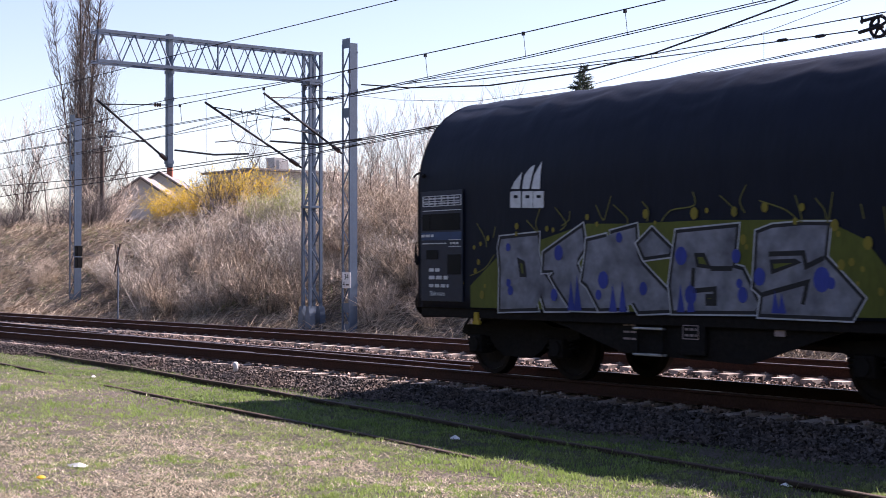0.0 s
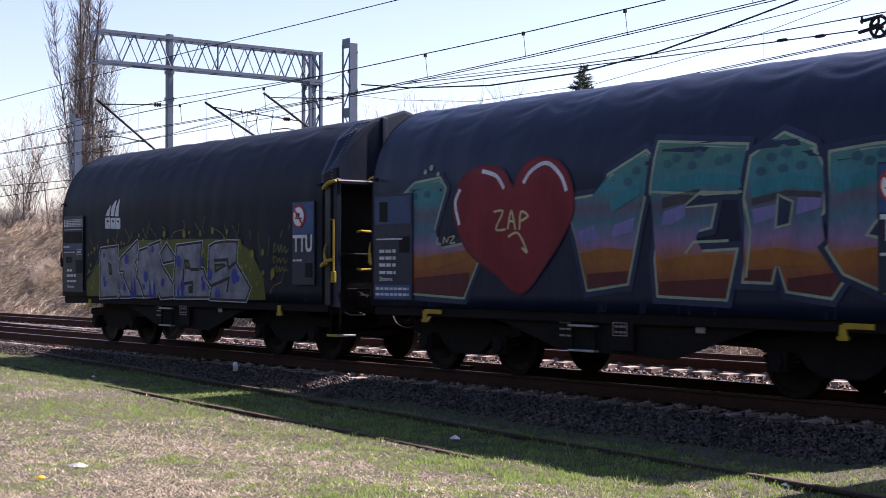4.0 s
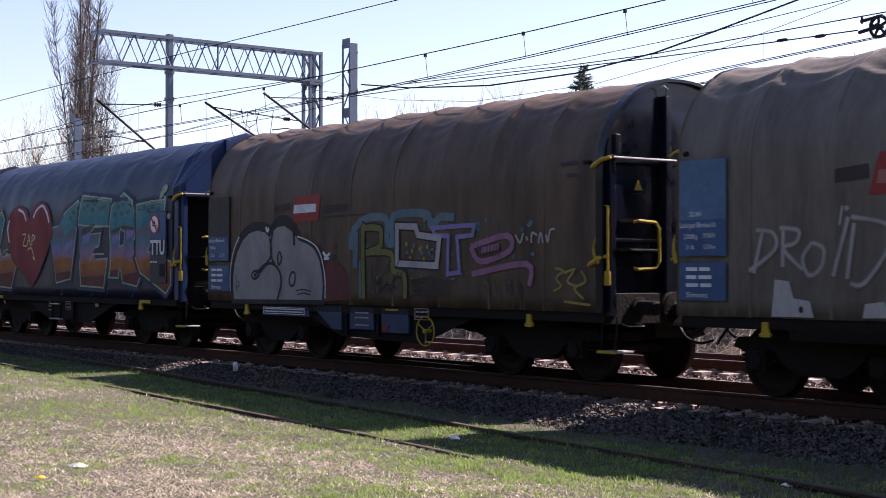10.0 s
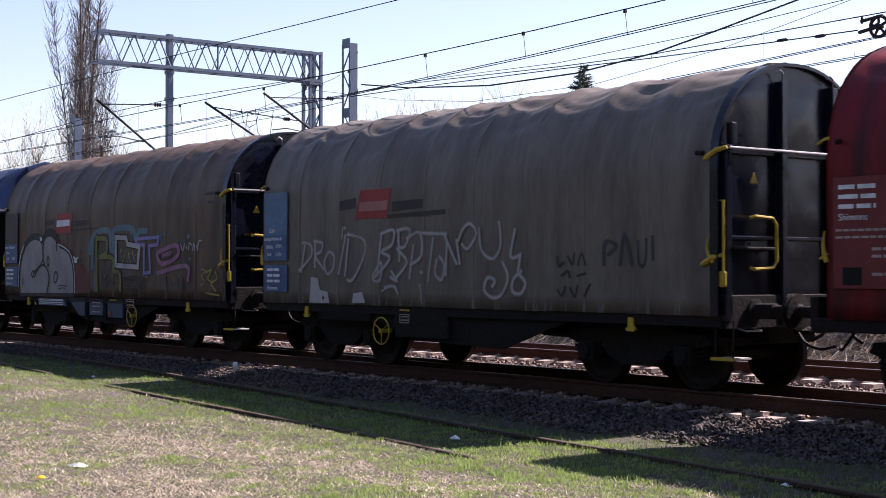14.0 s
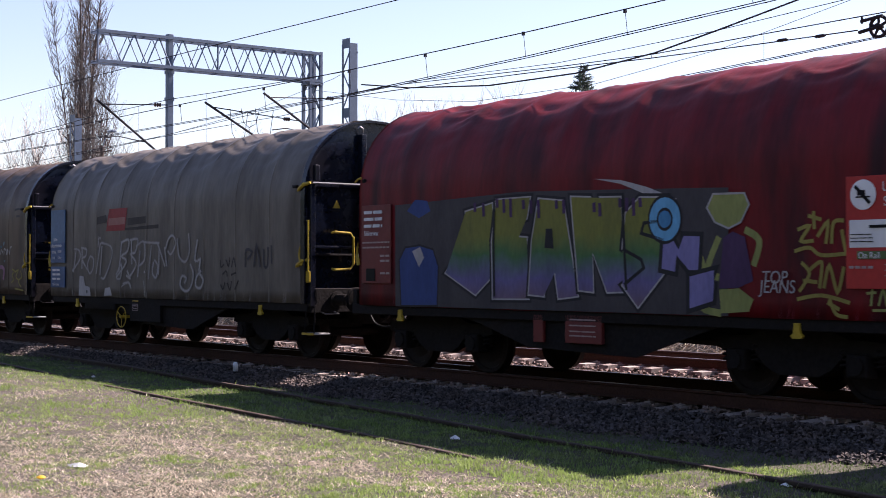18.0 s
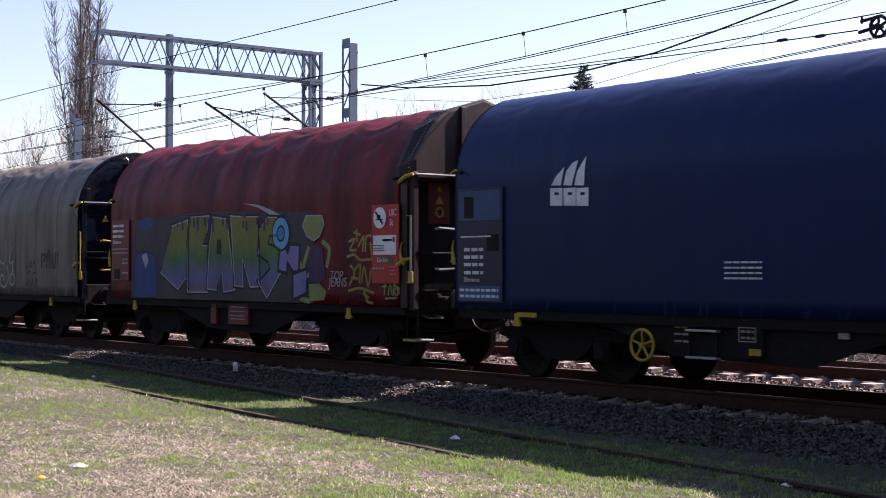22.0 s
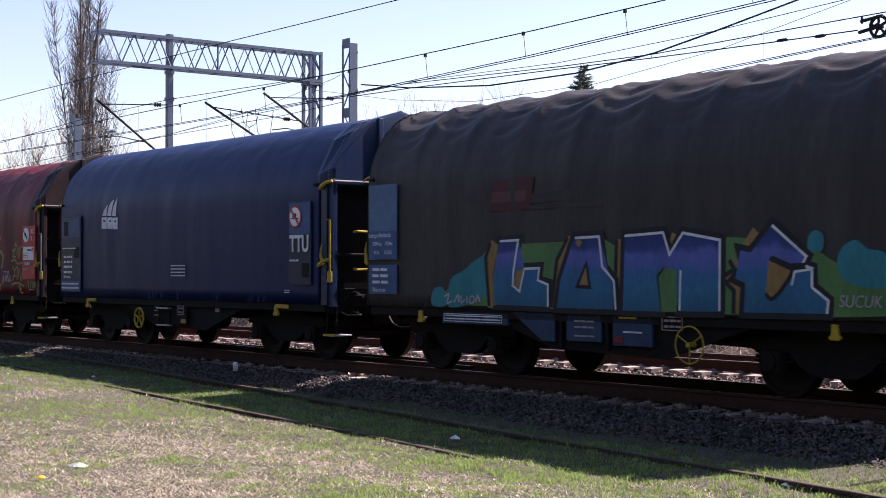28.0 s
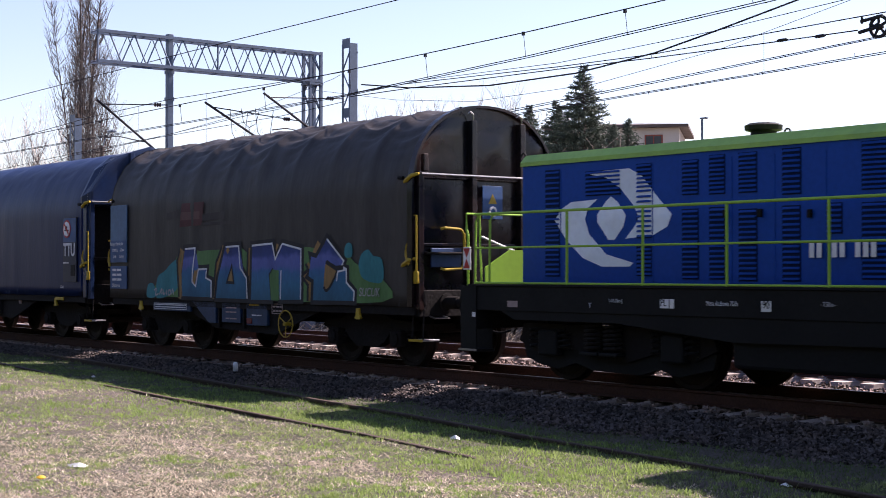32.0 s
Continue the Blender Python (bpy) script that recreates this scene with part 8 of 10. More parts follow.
part("end_railing", tubed([(-0.2, -1.1, 1.34), (-0.2, -1.14, 2.42)], 0.016, 8), M_LIME, loco)
part("end_railing", tubed([(-0.18, -1.12, 2.08), (-0.15, -0.3, 1.80)], 0.018, 8), M_WHITE, loco, "white diagonal brace")
part("end_railing", tubed([(-0.2, 0.2, 1.34), (-0.2, 0.2, 2.42), (-0.2, 1.36, 2.42), (-0.2, 1.36, 1.34)], 0.018, 8), M_LIME, loco)
bm = bmesh.new()
prism(bm, [(-1.1, 1.36), (-1.1, 1.62), (-0.62, 1.88), (0.2, 1.88), (0.2, 1.36)], -0.12, -0.1, "x")
part("end_shield", bm, M_LIME, loco, "lime green sheet-metal shield behind the end railing")
part("end_steps", boxed(-0.3, 0.1, -1.45, -1.1, 0.36, 0.4, bevel=0.008), M_BLACK, loco)
for y in (-1.43, -1.12):
    part("step_side", boxed(-0.28, 0.08, y - 0.01, y + 0.01, 0.38, 1.34), M_BLACK, loco)
part("step_edge", boxed(-0.31, 0.11, -1.462, -1.45, 0.375, 0.405), M_CHROME, loco, "bright worn step edge")
part("step_mark", boxed(0.0, 0.07, -1.448, -1.442, 0.88, 0.95), M_WHITE, loco)
part("front_plate", boxed(-0.02, 0.05, -1.42, 1.42, 0.7, 1.34, bevel=0.01), M_BLACK, loco)
part("signal_plate", boxed(-0.27, -0.10, -1.40, -1.385, 1.58, 1.92, bevel=0.004), M_WHITE, loco, "white end-of-train plate with red triangles")
for za, zb in ((1.60, 1.75), (1.90, 1.75)):
    bm = bmesh.new()
    prism(bm, [(-0.26, za), (-0.11, za), (-0.185, zb)], -1.404, -1.401, "y")
    part("red_triangle", bm, M_RED, loco)

# emblem, louvres, doors and lettering on the locomotive


def flat(name, pts, mat, y, label=""):
    bm = bmesh.new()
    prism(bm, pts, y - 0.003, y, "y")
    return part(name, bm, mat, loco, label)


flat("emblem", [(1.28, 2.29), (1.43, 2.45), (1.63, 2.54), (2.16, 2.56), (1.98, 2.45), (1.91, 2.29), (2.00, 2.07), (2.34, 1.79), (2.86, 1.67), (2.79, 1.62), (2.25, 1.62), (1.87, 1.74), (1.53, 2.00)], M_LOCOGREY, -HY - 0.004, "pale grey curved emblem")
flat("emblem", [(1.99, 2.92), (2.25, 2.95), (2.78, 2.96), (3.02, 2.85), (3.25, 2.61), (3.57, 2.31), (3.49, 2.15), (3.23, 2.04), (2.71, 2.00), (2.90, 2.18), (2.96, 2.29), (2.87, 2.45), (2.62, 2.69), (2.34, 2.85)], M_LOCOGREY, -HY - 0.004, "pale grey curved emblem")
flat("emblem", [(2.43, 2.59), (2.56, 2.51), (2.72, 2.32), (2.67, 2.17), (2.50, 1.99), (2.38, 1.99), (2.16, 2.24), (2.16, 2.35), (2.34, 2.53)], M_LOCOGREY, -HY - 0.004, "pale grey curved emblem")


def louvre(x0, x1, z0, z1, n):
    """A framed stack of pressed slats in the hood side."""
    # the backing is painted darker to stand for shade between the slats
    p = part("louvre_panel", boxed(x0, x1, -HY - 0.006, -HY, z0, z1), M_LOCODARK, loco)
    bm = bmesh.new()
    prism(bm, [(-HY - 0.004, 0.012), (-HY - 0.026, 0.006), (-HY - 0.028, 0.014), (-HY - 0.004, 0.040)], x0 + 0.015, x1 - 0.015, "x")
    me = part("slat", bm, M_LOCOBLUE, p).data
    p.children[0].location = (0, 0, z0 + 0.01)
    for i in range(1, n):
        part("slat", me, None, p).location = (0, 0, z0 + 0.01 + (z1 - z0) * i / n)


louvre(1.08, 1.39, 2.20, 3.02, 11)
louvre(1.08, 1.39, 1.48, 2.18, 10)
louvre(1.92, 2.62, 2.61, 2.96, 6)
louvre(2.92, 3.21, 2.61, 3.01, 7)
louvre(2.92, 3.21, 2.00, 2.60, 9)
louvre(2.92, 3.21, 1.49, 1.93, 8)
louvre(3.75, 4.04, 2.55, 3.01, 8)
louvre(3.75, 4.04, 1.45, 2.37, 14)
louvre(4.22, 4.49, 2.54, 3.05, 9)
louvre(4.22, 4.49, 1.45, 2.38, 14)
louvre(4.71, 5.01, 2.54, 3.05, 9)
louvre(4.71, 5.01, 1.43, 2.34, 14)
louvre(5.40, 5.69, 2.49, 3.06, 9)
louvre(5.40, 5.68, 1.43, 2.36, 14)
louvre(6.56, 6.95, 2.50, 3.07, 10)
louvre(6.05, 6.29, 2.00, 2.37, 6)
louvre(6.56, 6.94, 1.46, 2.36, 14)
part("door_handle", boxed(4.48, 4.54, -HY - 0.05, -HY, 2.24, 2.34, bevel=0.01), M_BLACK, loco)
part("door_handle", boxed(5.04, 5.10, -HY - 0.05, -HY, 2.23, 2.33, bevel=0.01), M_BLACK, loco)
part("door_handle", boxed(5.80, 5.86, -HY - 0.05, -HY, 2.20, 2.30, bevel=0.01), M_BLACK, loco)
part("door_edge", boxed(1.40, 1.42, -HY - 0.008, -HY, 1.42, 3.0), M_LOCOBLUE, loco)
part("door_edge", boxed(3.21, 3.23, -HY - 0.008, -HY, 1.42, 3.0), M_LOCOBLUE, loco)
part("door_edge", boxed(4.58, 4.60, -HY - 0.008, -HY, 1.42, 3.0), M_LOCOBLUE, loco)
part("door_edge", boxed(5.27, 5.29, -HY - 0.008, -HY, 1.42, 3.0), M_LOCOBLUE, loco)
part("door_edge", boxed(6.04, 6.06, -HY - 0.008, -HY, 1.42, 3.0), M_LOCOBLUE, loco)
for i in range(9):
    if i not in (2, 5):
        part("number_bar", boxed(5.83 + i * 0.110, 5.83 + i * 0.110 + 0.072, -HY - 0.038, -HY - 0.035, 1.72, 1.91), M_WHITE, loco, "white painted number bar")
text(loco, "T", 2.47, 1.06, 0.1, M_WHITEWORN, y=-1.428, width=1)
text(loco, "|-14.24m-|", 2.87, 1.14, 0.075, M_WHITEWORN, y=-1.428, width=0.8)
text(loco, "Masa sluzbowa 70.0t", 4.59, 1.13, 0.085, M_WHITEWORN, y=-1.428, width=0.72)
text(loco, "- 7.50m -", 6.33, 1.15, 0.075, M_WHITEWORN, y=-1.428, width=0.8)
part("white_plate", boxed(3.80, 4.04, -1.426, -1.42, 1.08, 1.20), M_WHITE, loco)
text(loco, "PL", 3.81, 1.11, 0.13, M_BLACK, y=-1.43, width=0.8)
part("plate_divider", boxed(3.96, 3.97, -1.429, -1.426, 1.08, 1.20), M_BLACK, loco)
part("white_plate", boxed(5.46, 5.61, -1.426, -1.42, 1.07, 1.20), M_WHITE, loco)
text(loco, "90", 5.48, 1.11, 0.13, M_BLACK, y=-1.43, width=0.85)
part("grey_plate", boxed(0.78, 1.00, -1.426, -1.42, 1.04, 1.13), M_FADED, loco)
part("roof_fan", lathed([(0.17, 3.26), (0.17, 3.36), (0.24, 3.38), (0.25, 3.44), (0.19, 3.47), (0.08, 3.48)], (4.57, -0.3, 0), "z", 22), M_BLACK, loco, "round black roof fan")
part("lifting_eye", tubed([(5.28 + 0.05 * math.cos(k), -0.7, 3.27 + 0.06 * math.sin(k)) for k in (0, 0.6, 1.2, 1.9, 2.5, 3.14)], 0.014, 6), M_BLACK, loco)
part("lifting_eye", tubed([(2.65 + 0.05 * math.cos(k), -0.7, 3.27 + 0.06 * math.sin(k)) for k in (0, 0.6, 1.2, 1.9, 2.5, 3.14)], 0.014, 6), M_BLACK, loco)
part("lifting_eye", tubed([(0.31 + 0.05 * math.cos(k), -0.7, 3.27 + 0.06 * math.sin(k)) for k in (0, 0.6, 1.2, 1.9, 2.5, 3.14)], 0.014, 6), M_BLACK, loco)

# ---- overhead line ----


def strip(bm, a, b, wide, thick=0.02):
    """A flat bar from a to b, for lattice work."""
    a, b = Vector(a), Vector(b)
    tube(bm, [a, b], wide * 0.5, 4)
    return bm


def lattice_mast(name, x, y, base, top, wx, wy, label, solid_right=True):
    m = thing(name, label, "mast", pose(x, y, base))
    h = top - base
    for sx in (-1, 1):
        if sx < 0:
            for sy in (-1, 1):
                part("corner_angle", boxed(-wx / 2, -wx / 2 + 0.05, sy * wy / 2 - 0.025, sy * wy / 2 + 0.025, 0, h), M_GALV, m, "slim galvanised corner bar")
            continue
        o, i = sx * wx / 2, sx * (wx / 2 - 0.075)
        u = sx * (wx / 2 - 0.012)
        bm = bmesh.new()
        prism(bm, [(o, -wy / 2), (i, -wy / 2), (i, -wy / 2 + 0.014), (u, -wy / 2 + 0.014), (u, wy / 2 - 0.014), (i, wy / 2 - 0.014), (i, wy / 2), (o, wy / 2)], 0, h, "z")
        part("channel", bm, M_GALV, m, "galvanised steel channel")
    n = int(h / 0.62)
    for i in range(n):
        z0, z1 = 0.35 + (h - 0.6) * i / n, 0.35 + (h - 0.6) * (i + 1) / n
        s = 1 if i % 2 else -1
        for side in (-1, 1):
            part("lacing_bar", strip(bmesh.new(), (-s * wx / 2, side * wy / 2, z0), (s * wx / 2, side * wy / 2, z1), 0.045), M_GALV, m)
    for z in (0.05, 0.7, h - 0.15, h - 2.3):
        part("batten_plate", boxed(-wx / 2, wx / 2, -wy / 2 - 0.012, -wy / 2 + 0.004, z, z + 0.3), M_GALV, m)
    return m


def cantilever(x, y_root, z_root, y_tip, z_tip, z_stay, label):
    """A swivelling bracket: sloping tube, top stay, insulators, registration arm."""
    c = thing("catenary_bracket", label, "bracket", pose(x, y_root, z_root), "catenary brackets")
    dy, dz = y_tip - y_root, z_tip - z_root
    part("sloping_tube", tubed([(0, 0, 0), (0, dy, dz)], 0.035, 8), M_CABLE, c)
    part("top_stay", tubed([(0, 0, z_stay - z_root), (0, dy * 0.93, dz * 0.93)], 0.018, 6), M_CABLE, c)
    for f in (0.06, 0.1):
        part("insulator", lathed([(0.03, -0.12), (0.07, -0.08), (0.03, -0.04), (0.07, 0.0), (0.03, 0.04), (0.07, 0.08), (0.03, 0.12)], (0, dy * 0.16, z_stay - z_root + (dz * 0.93 - z_stay + z_root) * 0.16), "y", 10), M_INSUL, c) if f < 0.08 else None
    part("insulator", tubed([(0, dy * 0.04, dz * 0.04), (0, dy * 0.12, dz * 0.12)], [0.07, 0.07], 8), M_INSUL, c)
    part("registration_tube", tubed([(0, dy * 0.35, dz * 0.35 - 0.05), (0, dy * 0.72, dz * 0.35 + 0.08), (0, dy * 0.9, dz * 0.35)], 0.018, 6), M_CABLE, c)
    return c


lattice_mast("catenary_mast", -37.87, 10.58, -0.42, 8.58, 0.41, 0.28, "galvanised steel catenary mast with laced channels")
sign = single("kilometre_plate", boxed(-0.22, 0.22, -0.01, 0.01, -0.24, 0.24), M_WHITE, "small white plate with black figures on a mast", "sign", m=pose(-37.72, 10.36, 1.28))
for s, x, z, k in (("34", -0.12, 0.02, 0.24), ("4", -0.2, -0.2, 0.24)):
    text(sign, s, x, z, k, M_BLACK, y=-0.013)
bars(sign, "print_bar", -0.03, 0.17, [-0.17], 0.06, M_BLACK, y=-0.012)
lm = lattice_mast("catenary_mast", -61.0, 11.97, -0.42, 8.22, 0.50, 0.32, "galvanised steel catenary mast with laced channels")
for z in (1.70, 2.20):
    single("balance_weight", boxed(-0.16, 0.16, -0.12, 0.12, 0, 0.45, bevel=0.02), M_BLACK, "black tension weight hung at a mast", "weight", "tension weights", m=pose(-59.87, 11.60, z))

# portal: a lattice tower, a lattice beam over the tracks and a hanging post
TX, TY = -40.22, 10.72
portal = thing("catenary_portal", "galvanised steel half portal with a lattice beam", "portal", pose(TX, TY, -0.42))
TW = 0.20
for sx in (-1, 1):
    for sy in (-1, 1):
        part("tower_leg", boxed(sx * TW - 0.045, sx * TW + 0.045, sy * TW - 0.045, sy * TW + 0.045, 0.3, 9.02), M_GALV, portal)
for i in range(13):
    z0, z1 = 0.9 + i * 0.62, 0.9 + (i + 1) * 0.62
    s = 1 if i % 2 else -1
    for sy in (-1, 1):
        part("lacing_bar", strip(bmesh.new(), (-s * TW, sy * TW, z0), (s * TW, sy * TW, z1), 0.05), M_GALV, portal)
    for sx in (-1, 1):
        part("lacing_bar", strip(bmesh.new(), (sx * TW, -s * TW, z0), (sx * TW, s * TW, z1), 0.05), M_GALV, portal)
for z in (7.95, 6.45, 4.0):
    part("tower_band", boxed(-TW - 0.06, TW + 0.06, -TW - 0.06, TW + 0.06, z, z + 0.07), M_GALV, portal)
for sx in (-1, 1):
    for sy in (-1, 1):
        bm = bmesh.new()
        prism(bm, [(-0.14, 0), (0.14, 0), (0.14, 0.55), (0.07, 0.85), (-0.07, 0.85), (-0.14, 0.55)], -0.1, 0.1, "y")
        f = part("tower_foot", bm, M_GALV, portal)
        f.location = (sx * TW, sy * TW, 0)
Y0, Y1, ZB, ZT = -7.52, 0.2, 8.08, 8.96
for sx in (-0.22, 0.22):
    for z in (ZB, ZT):
        part("beam_chord", boxed(sx - 0.04, sx + 0.04, Y0, Y1, z - 0.045, z + 0.045), M_GALV, portal)
    for i in range(9):
        ya, yb, yc = Y0 + 0.35 + i * 0.8, Y0 + 0.75 + i * 0.8, Y0 + 1.15 + i * 0.8
        part("beam_diagonal", strip(bmesh.new(), (sx, ya, ZT), (sx, yb, ZB), 0.05 if sx > 0 else 0.03), M_GALV, portal)
        part("beam_diagonal", strip(bmesh.new(), (sx, yb, ZB), (sx, yc, ZT), 0.05 if sx > 0 else 0.03), M_GALV, portal)
for i in range(10):
    for z in (ZB, ZT):
        part("beam_tie", strip(bmesh.new(), (-0.22, Y0 + i * 0.82, z), (0.22, Y0 + i * 0.82, z), 0.04), M_GALV, portal)
for y in (Y0, Y0 + 3.95):
    part("beam_frame", strip(bmesh.new(), (0.22, y, ZB), (0.22, y, ZT), 0.06), M_GALV, portal)
part("hanging_post", boxed(-0.09, 0.09, 5.62 - TY - 0.09, 5.62 - TY + 0.09, 5.1, 9.1, bevel=0.01), M_GALV, portal)
for z in (5.2, 7.1, 7.9):
    part("post_collar", boxed(-0.11, 0.11, 5.62 - TY - 0.11, 5.62 - TY + 0.11, z, z + 0.1), M_GALV, portal)

BL = "dark tubular bracket with brown insulators"
cantilever(-40.22, 5.60, 4.85, 3.28, 6.55, 6.55, BL)
cantilever(-40.22, 10.32, 4.87, 6.83, 6.72, 6.35, BL)
cantilever(-37.87, 10.30, 5.17, 7.49, 6.83, 6.86, BL)


def wire(name, pts, r, label, group="overhead wires"):
    return single(name, tubed(pts, r, 5), M_CABLE, label, "wire", group)


def sagging(a, b, sag, n=14):
    a, b = Vector(a), Vector(b)
    return [a.lerp(b, i / n) - Vector((0, 0, sag * 4 * (i / n) * (1 - i / n))) for i in range(n + 1)]


# near track: messenger wire, two contact wires, droppers
wire("messenger_wire", [(-95, 0, 5.2), (-39.26, 0, 5.09), (-23.02, 0, 5.24), (-17.58, 0, 5.32), (-14.58, 0, 5.40), (-4, 0, 5.75)], 0.009, "dark messenger wire over the near track")
for dy in (0.0, 0.12):
    wire("contact_wire", [(-95, dy + 0.6, 4.75), (-22.83, dy, 4.80), (-17.6, dy, 4.94), (-13.23, dy, 5.12), (-4, dy, 5.5)], 0.0075, "dark contact wire over the near track")
for x, za, zb in ((-13.05, 5.44, 5.13), (-15.4, 5.375, 5.02), (-17.65, 5.325, 4.94), (-20.2, 5.275, 4.87), (-22.5, 5.245, 4.81), (-25.5, 5.21, 4.79), (-29, 5.18, 4.79), (-33, 5.14, 4.78)):
    single("dropper", tubed([(x, 0, za), (x, 0.05, zb)], 0.005, 5), M_CABLE, "thin dropper between messenger and contact wire", "wire", "droppers")
    single("dropper_clamp", boxed(x - 0.02, x + 0.02, -0.02, 0.02, za - 0.05, za + 0.01), M_CABLE, "small clamp on the messenger wire", "clamp", "dropper clamps")
# wires of the far track, feeders and stays
wire("feeder_cable", [(-73.77, 5.25, 7.60), (-52.63, 5.25, 7.78), (-36.19, 5.25, 7.92), (-28.12, 5.25, 7.94), (-24.14, 5.25, 7.97)], 0.012, "thin dark feeder cable")
wire("slack_cable", [(-29.62, 5.25, 6.09), (-27.67, 5.25, 5.82), (-24.78, 5.25, 5.59), (-22.03, 5.25, 5.57), (-19.84, 5.25, 5.73), (-18.28, 5.25, 5.96), (-16.43, 5.25, 6.26), (-14.30, 5.25, 6.64)], 0.017, "slack black cable crossing the line")
wire("messenger_wire", [(-30.35, 5.25, 5.91), (-27.85, 5.25, 5.93), (-22.59, 5.25, 5.76), (-19.93, 5.25, 5.71), (-17.19, 5.25, 5.76), (-14.67, 5.25, 5.80), (-13.28, 5.25, 5.85)], 0.01, "dark messenger wire over the far track")
wire("anchor_wire", [(-30.22, 5.25, 5.84), (-27.49, 5.25, 5.81), (-22.59, 5.25, 5.71), (-19.93, 5.25, 5.64), (-17.15, 5.25, 5.59), (-15.20, 5.25, 5.57)], 0.011, "wire running to a tension pulley")
wire("stay_wire", [(-30.60, 5.25, 5.88), (-27.85, 5.25, 5.97), (-22.59, 5.25, 5.84), (-18.28, 5.25, 5.96), (-15.45, 5.25, 6.12), (-14.30, 5.25, 6.20)], 0.007, "thin dark stay wire")
wire("stay_wire", [(-31.62, 5.25, 6.14), (-28.22, 5.25, 5.59), (-25.32, 5.25, 5.29), (-21.47, 5.25, 5.30), (-18.20, 5.25, 5.61), (-15.33, 5.25, 6.10), (-14.30, 5.25, 6.32)], 0.005, "very thin grey stay wire")
wire("contact_wire", [(-33.23, 5.25, 4.47), (-24.27, 5.25, 4.99), (-18.68, 5.25, 5.24), (-14.67, 5.25, 5.42), (-13.28, 5.25, 5.50)], 0.008, "dark contact wire over the far track")
wire("contact_wire", [(-33.23, 5.25, 4.43), (-24.27, 5.25, 4.95), (-18.68, 5.25, 5.21), (-14.67, 5.25, 5.40), (-13.28, 5.25, 5.47)], 0.008, "dark contact wire over the far track")
wire("contact_wire", [(-31.61, 5.25, 4.56), (-24.01, 5.25, 4.90), (-18.68, 5.25, 5.04), (-14.67, 5.25, 5.15), (-13.28, 5.25, 5.19)], 0.008, "dark contact wire over the far track")
wire("contact_wire", [(-31.61, 5.25, 4.53), (-24.01, 5.25, 4.87), (-18.68, 5.25, 5.02), (-14.67, 5.25, 5.12), (-13.28, 5.25, 5.17)], 0.008, "dark contact wire over the far track")
wire("contact_wire", [(-73.70, 5.25, 4.72), (-52.59, 5.25, 4.66), (-44.93, 5.25, 4.55), (-39.50, 5.25, 4.61), (-30.59, 5.25, 4.75), (-26.41, 5.25, 4.87), (-24.14, 5.25, 4.94)], 0.013, "dark contact wire over the far track")
wire("contact_wire", [(-73.69, 5.25, 4.10), (-52.58, 5.25, 4.27), (-44.92, 5.25, 4.39), (-39.50, 5.25, 4.52), (-30.59, 5.25, 4.71), (-26.41, 5.25, 4.83)], 0.013, "dark contact wire over the far track")
wire("messenger_wire", [(-73.72, 5.25, 5.58), (-52.61, 5.25, 6.23), (-44.95, 5.25, 6.55), (-39.51, 5.25, 6.63), (-34.08, 5.25, 6.53), (-30.35, 5.25, 6.48)], 0.01, "dark messenger wire over the far track")
wire("stay_wire", [(-65.34, 5.25, 3.86), (-52.59, 5.25, 4.74), (-46.69, 5.25, 5.37), (-41.33, 5.25, 5.52), (-35.56, 5.25, 5.77), (-30.60, 5.25, 5.88)], 0.008, "dark stay wire across the tracks")
wire("stay_wire", [(-65.37, 5.25, 5.21), (-52.59, 5.25, 5.26), (-46.02, 5.25, 5.46), (-39.51, 5.25, 5.56), (-33.23, 5.25, 5.63), (-30.35, 5.25, 5.74)], 0.008, "dark stay wire across the tracks")
wire("stay_wire", [(-56.14, 9.80, 6.28), (-48.19, 9.80, 6.48), (-42.29, 9.80, 6.84), (-37.63, 9.80, 7.41), (-37.20, 9.80, 7.50)], 0.008, "thin dark stay wire")
wire("registration_arm", [(-39.98, 9.00, 5.63), (-37.34, 9.00, 5.35), (-34.98, 9.00, 5.35)], 0.03, "dark registration arm over the track")
wire("registration_arm", [(-41.52, 6.50, 5.32), (-39.03, 6.50, 5.02), (-37.07, 6.50, 4.93)], 0.03, "dark registration arm over the track")
wire("jumper_cable", [(-42.48, 9.00, 6.87), (-42.33, 9.00, 6.06), (-41.97, 9.00, 5.69), (-41.54, 9.00, 5.89), (-41.33, 9.00, 6.70)], 0.01, "hanging loop of dark jumper cable")
wire("jumper_cable", [(-41.76, 9.00, 6.81), (-41.62, 9.00, 6.36), (-41.26, 9.00, 6.15), (-40.84, 9.00, 6.24), (-40.64, 9.00, 6.64)], 0.01, "hanging loop of dark jumper cable")
wire("jumper_cable", [(-40.88, 9.00, 6.73), (-40.74, 9.00, 5.99), (-40.39, 9.00, 5.66), (-39.98, 9.00, 5.83), (-39.79, 9.00, 6.57)], 0.01, "hanging loop of dark jumper cable")
single("dropper", tubed([(-27.45, 5.25, 5.99), (-27.45, 5.25, 5.85)], 0.004, 5), M_CABLE, "thin dropper between messenger and contact wire", "wire", "droppers")
single("dropper", tubed([(-24.99, 5.25, 5.81), (-24.99, 5.25, 5.61)], 0.004, 5), M_CABLE, "thin dropper between messenger and contact wire", "wire", "droppers")
single("dropper", tubed([(-22.59, 5.25, 5.75), (-22.59, 5.25, 5.71)], 0.004, 5), M_CABLE, "thin dropper between messenger and contact wire", "wire", "droppers")
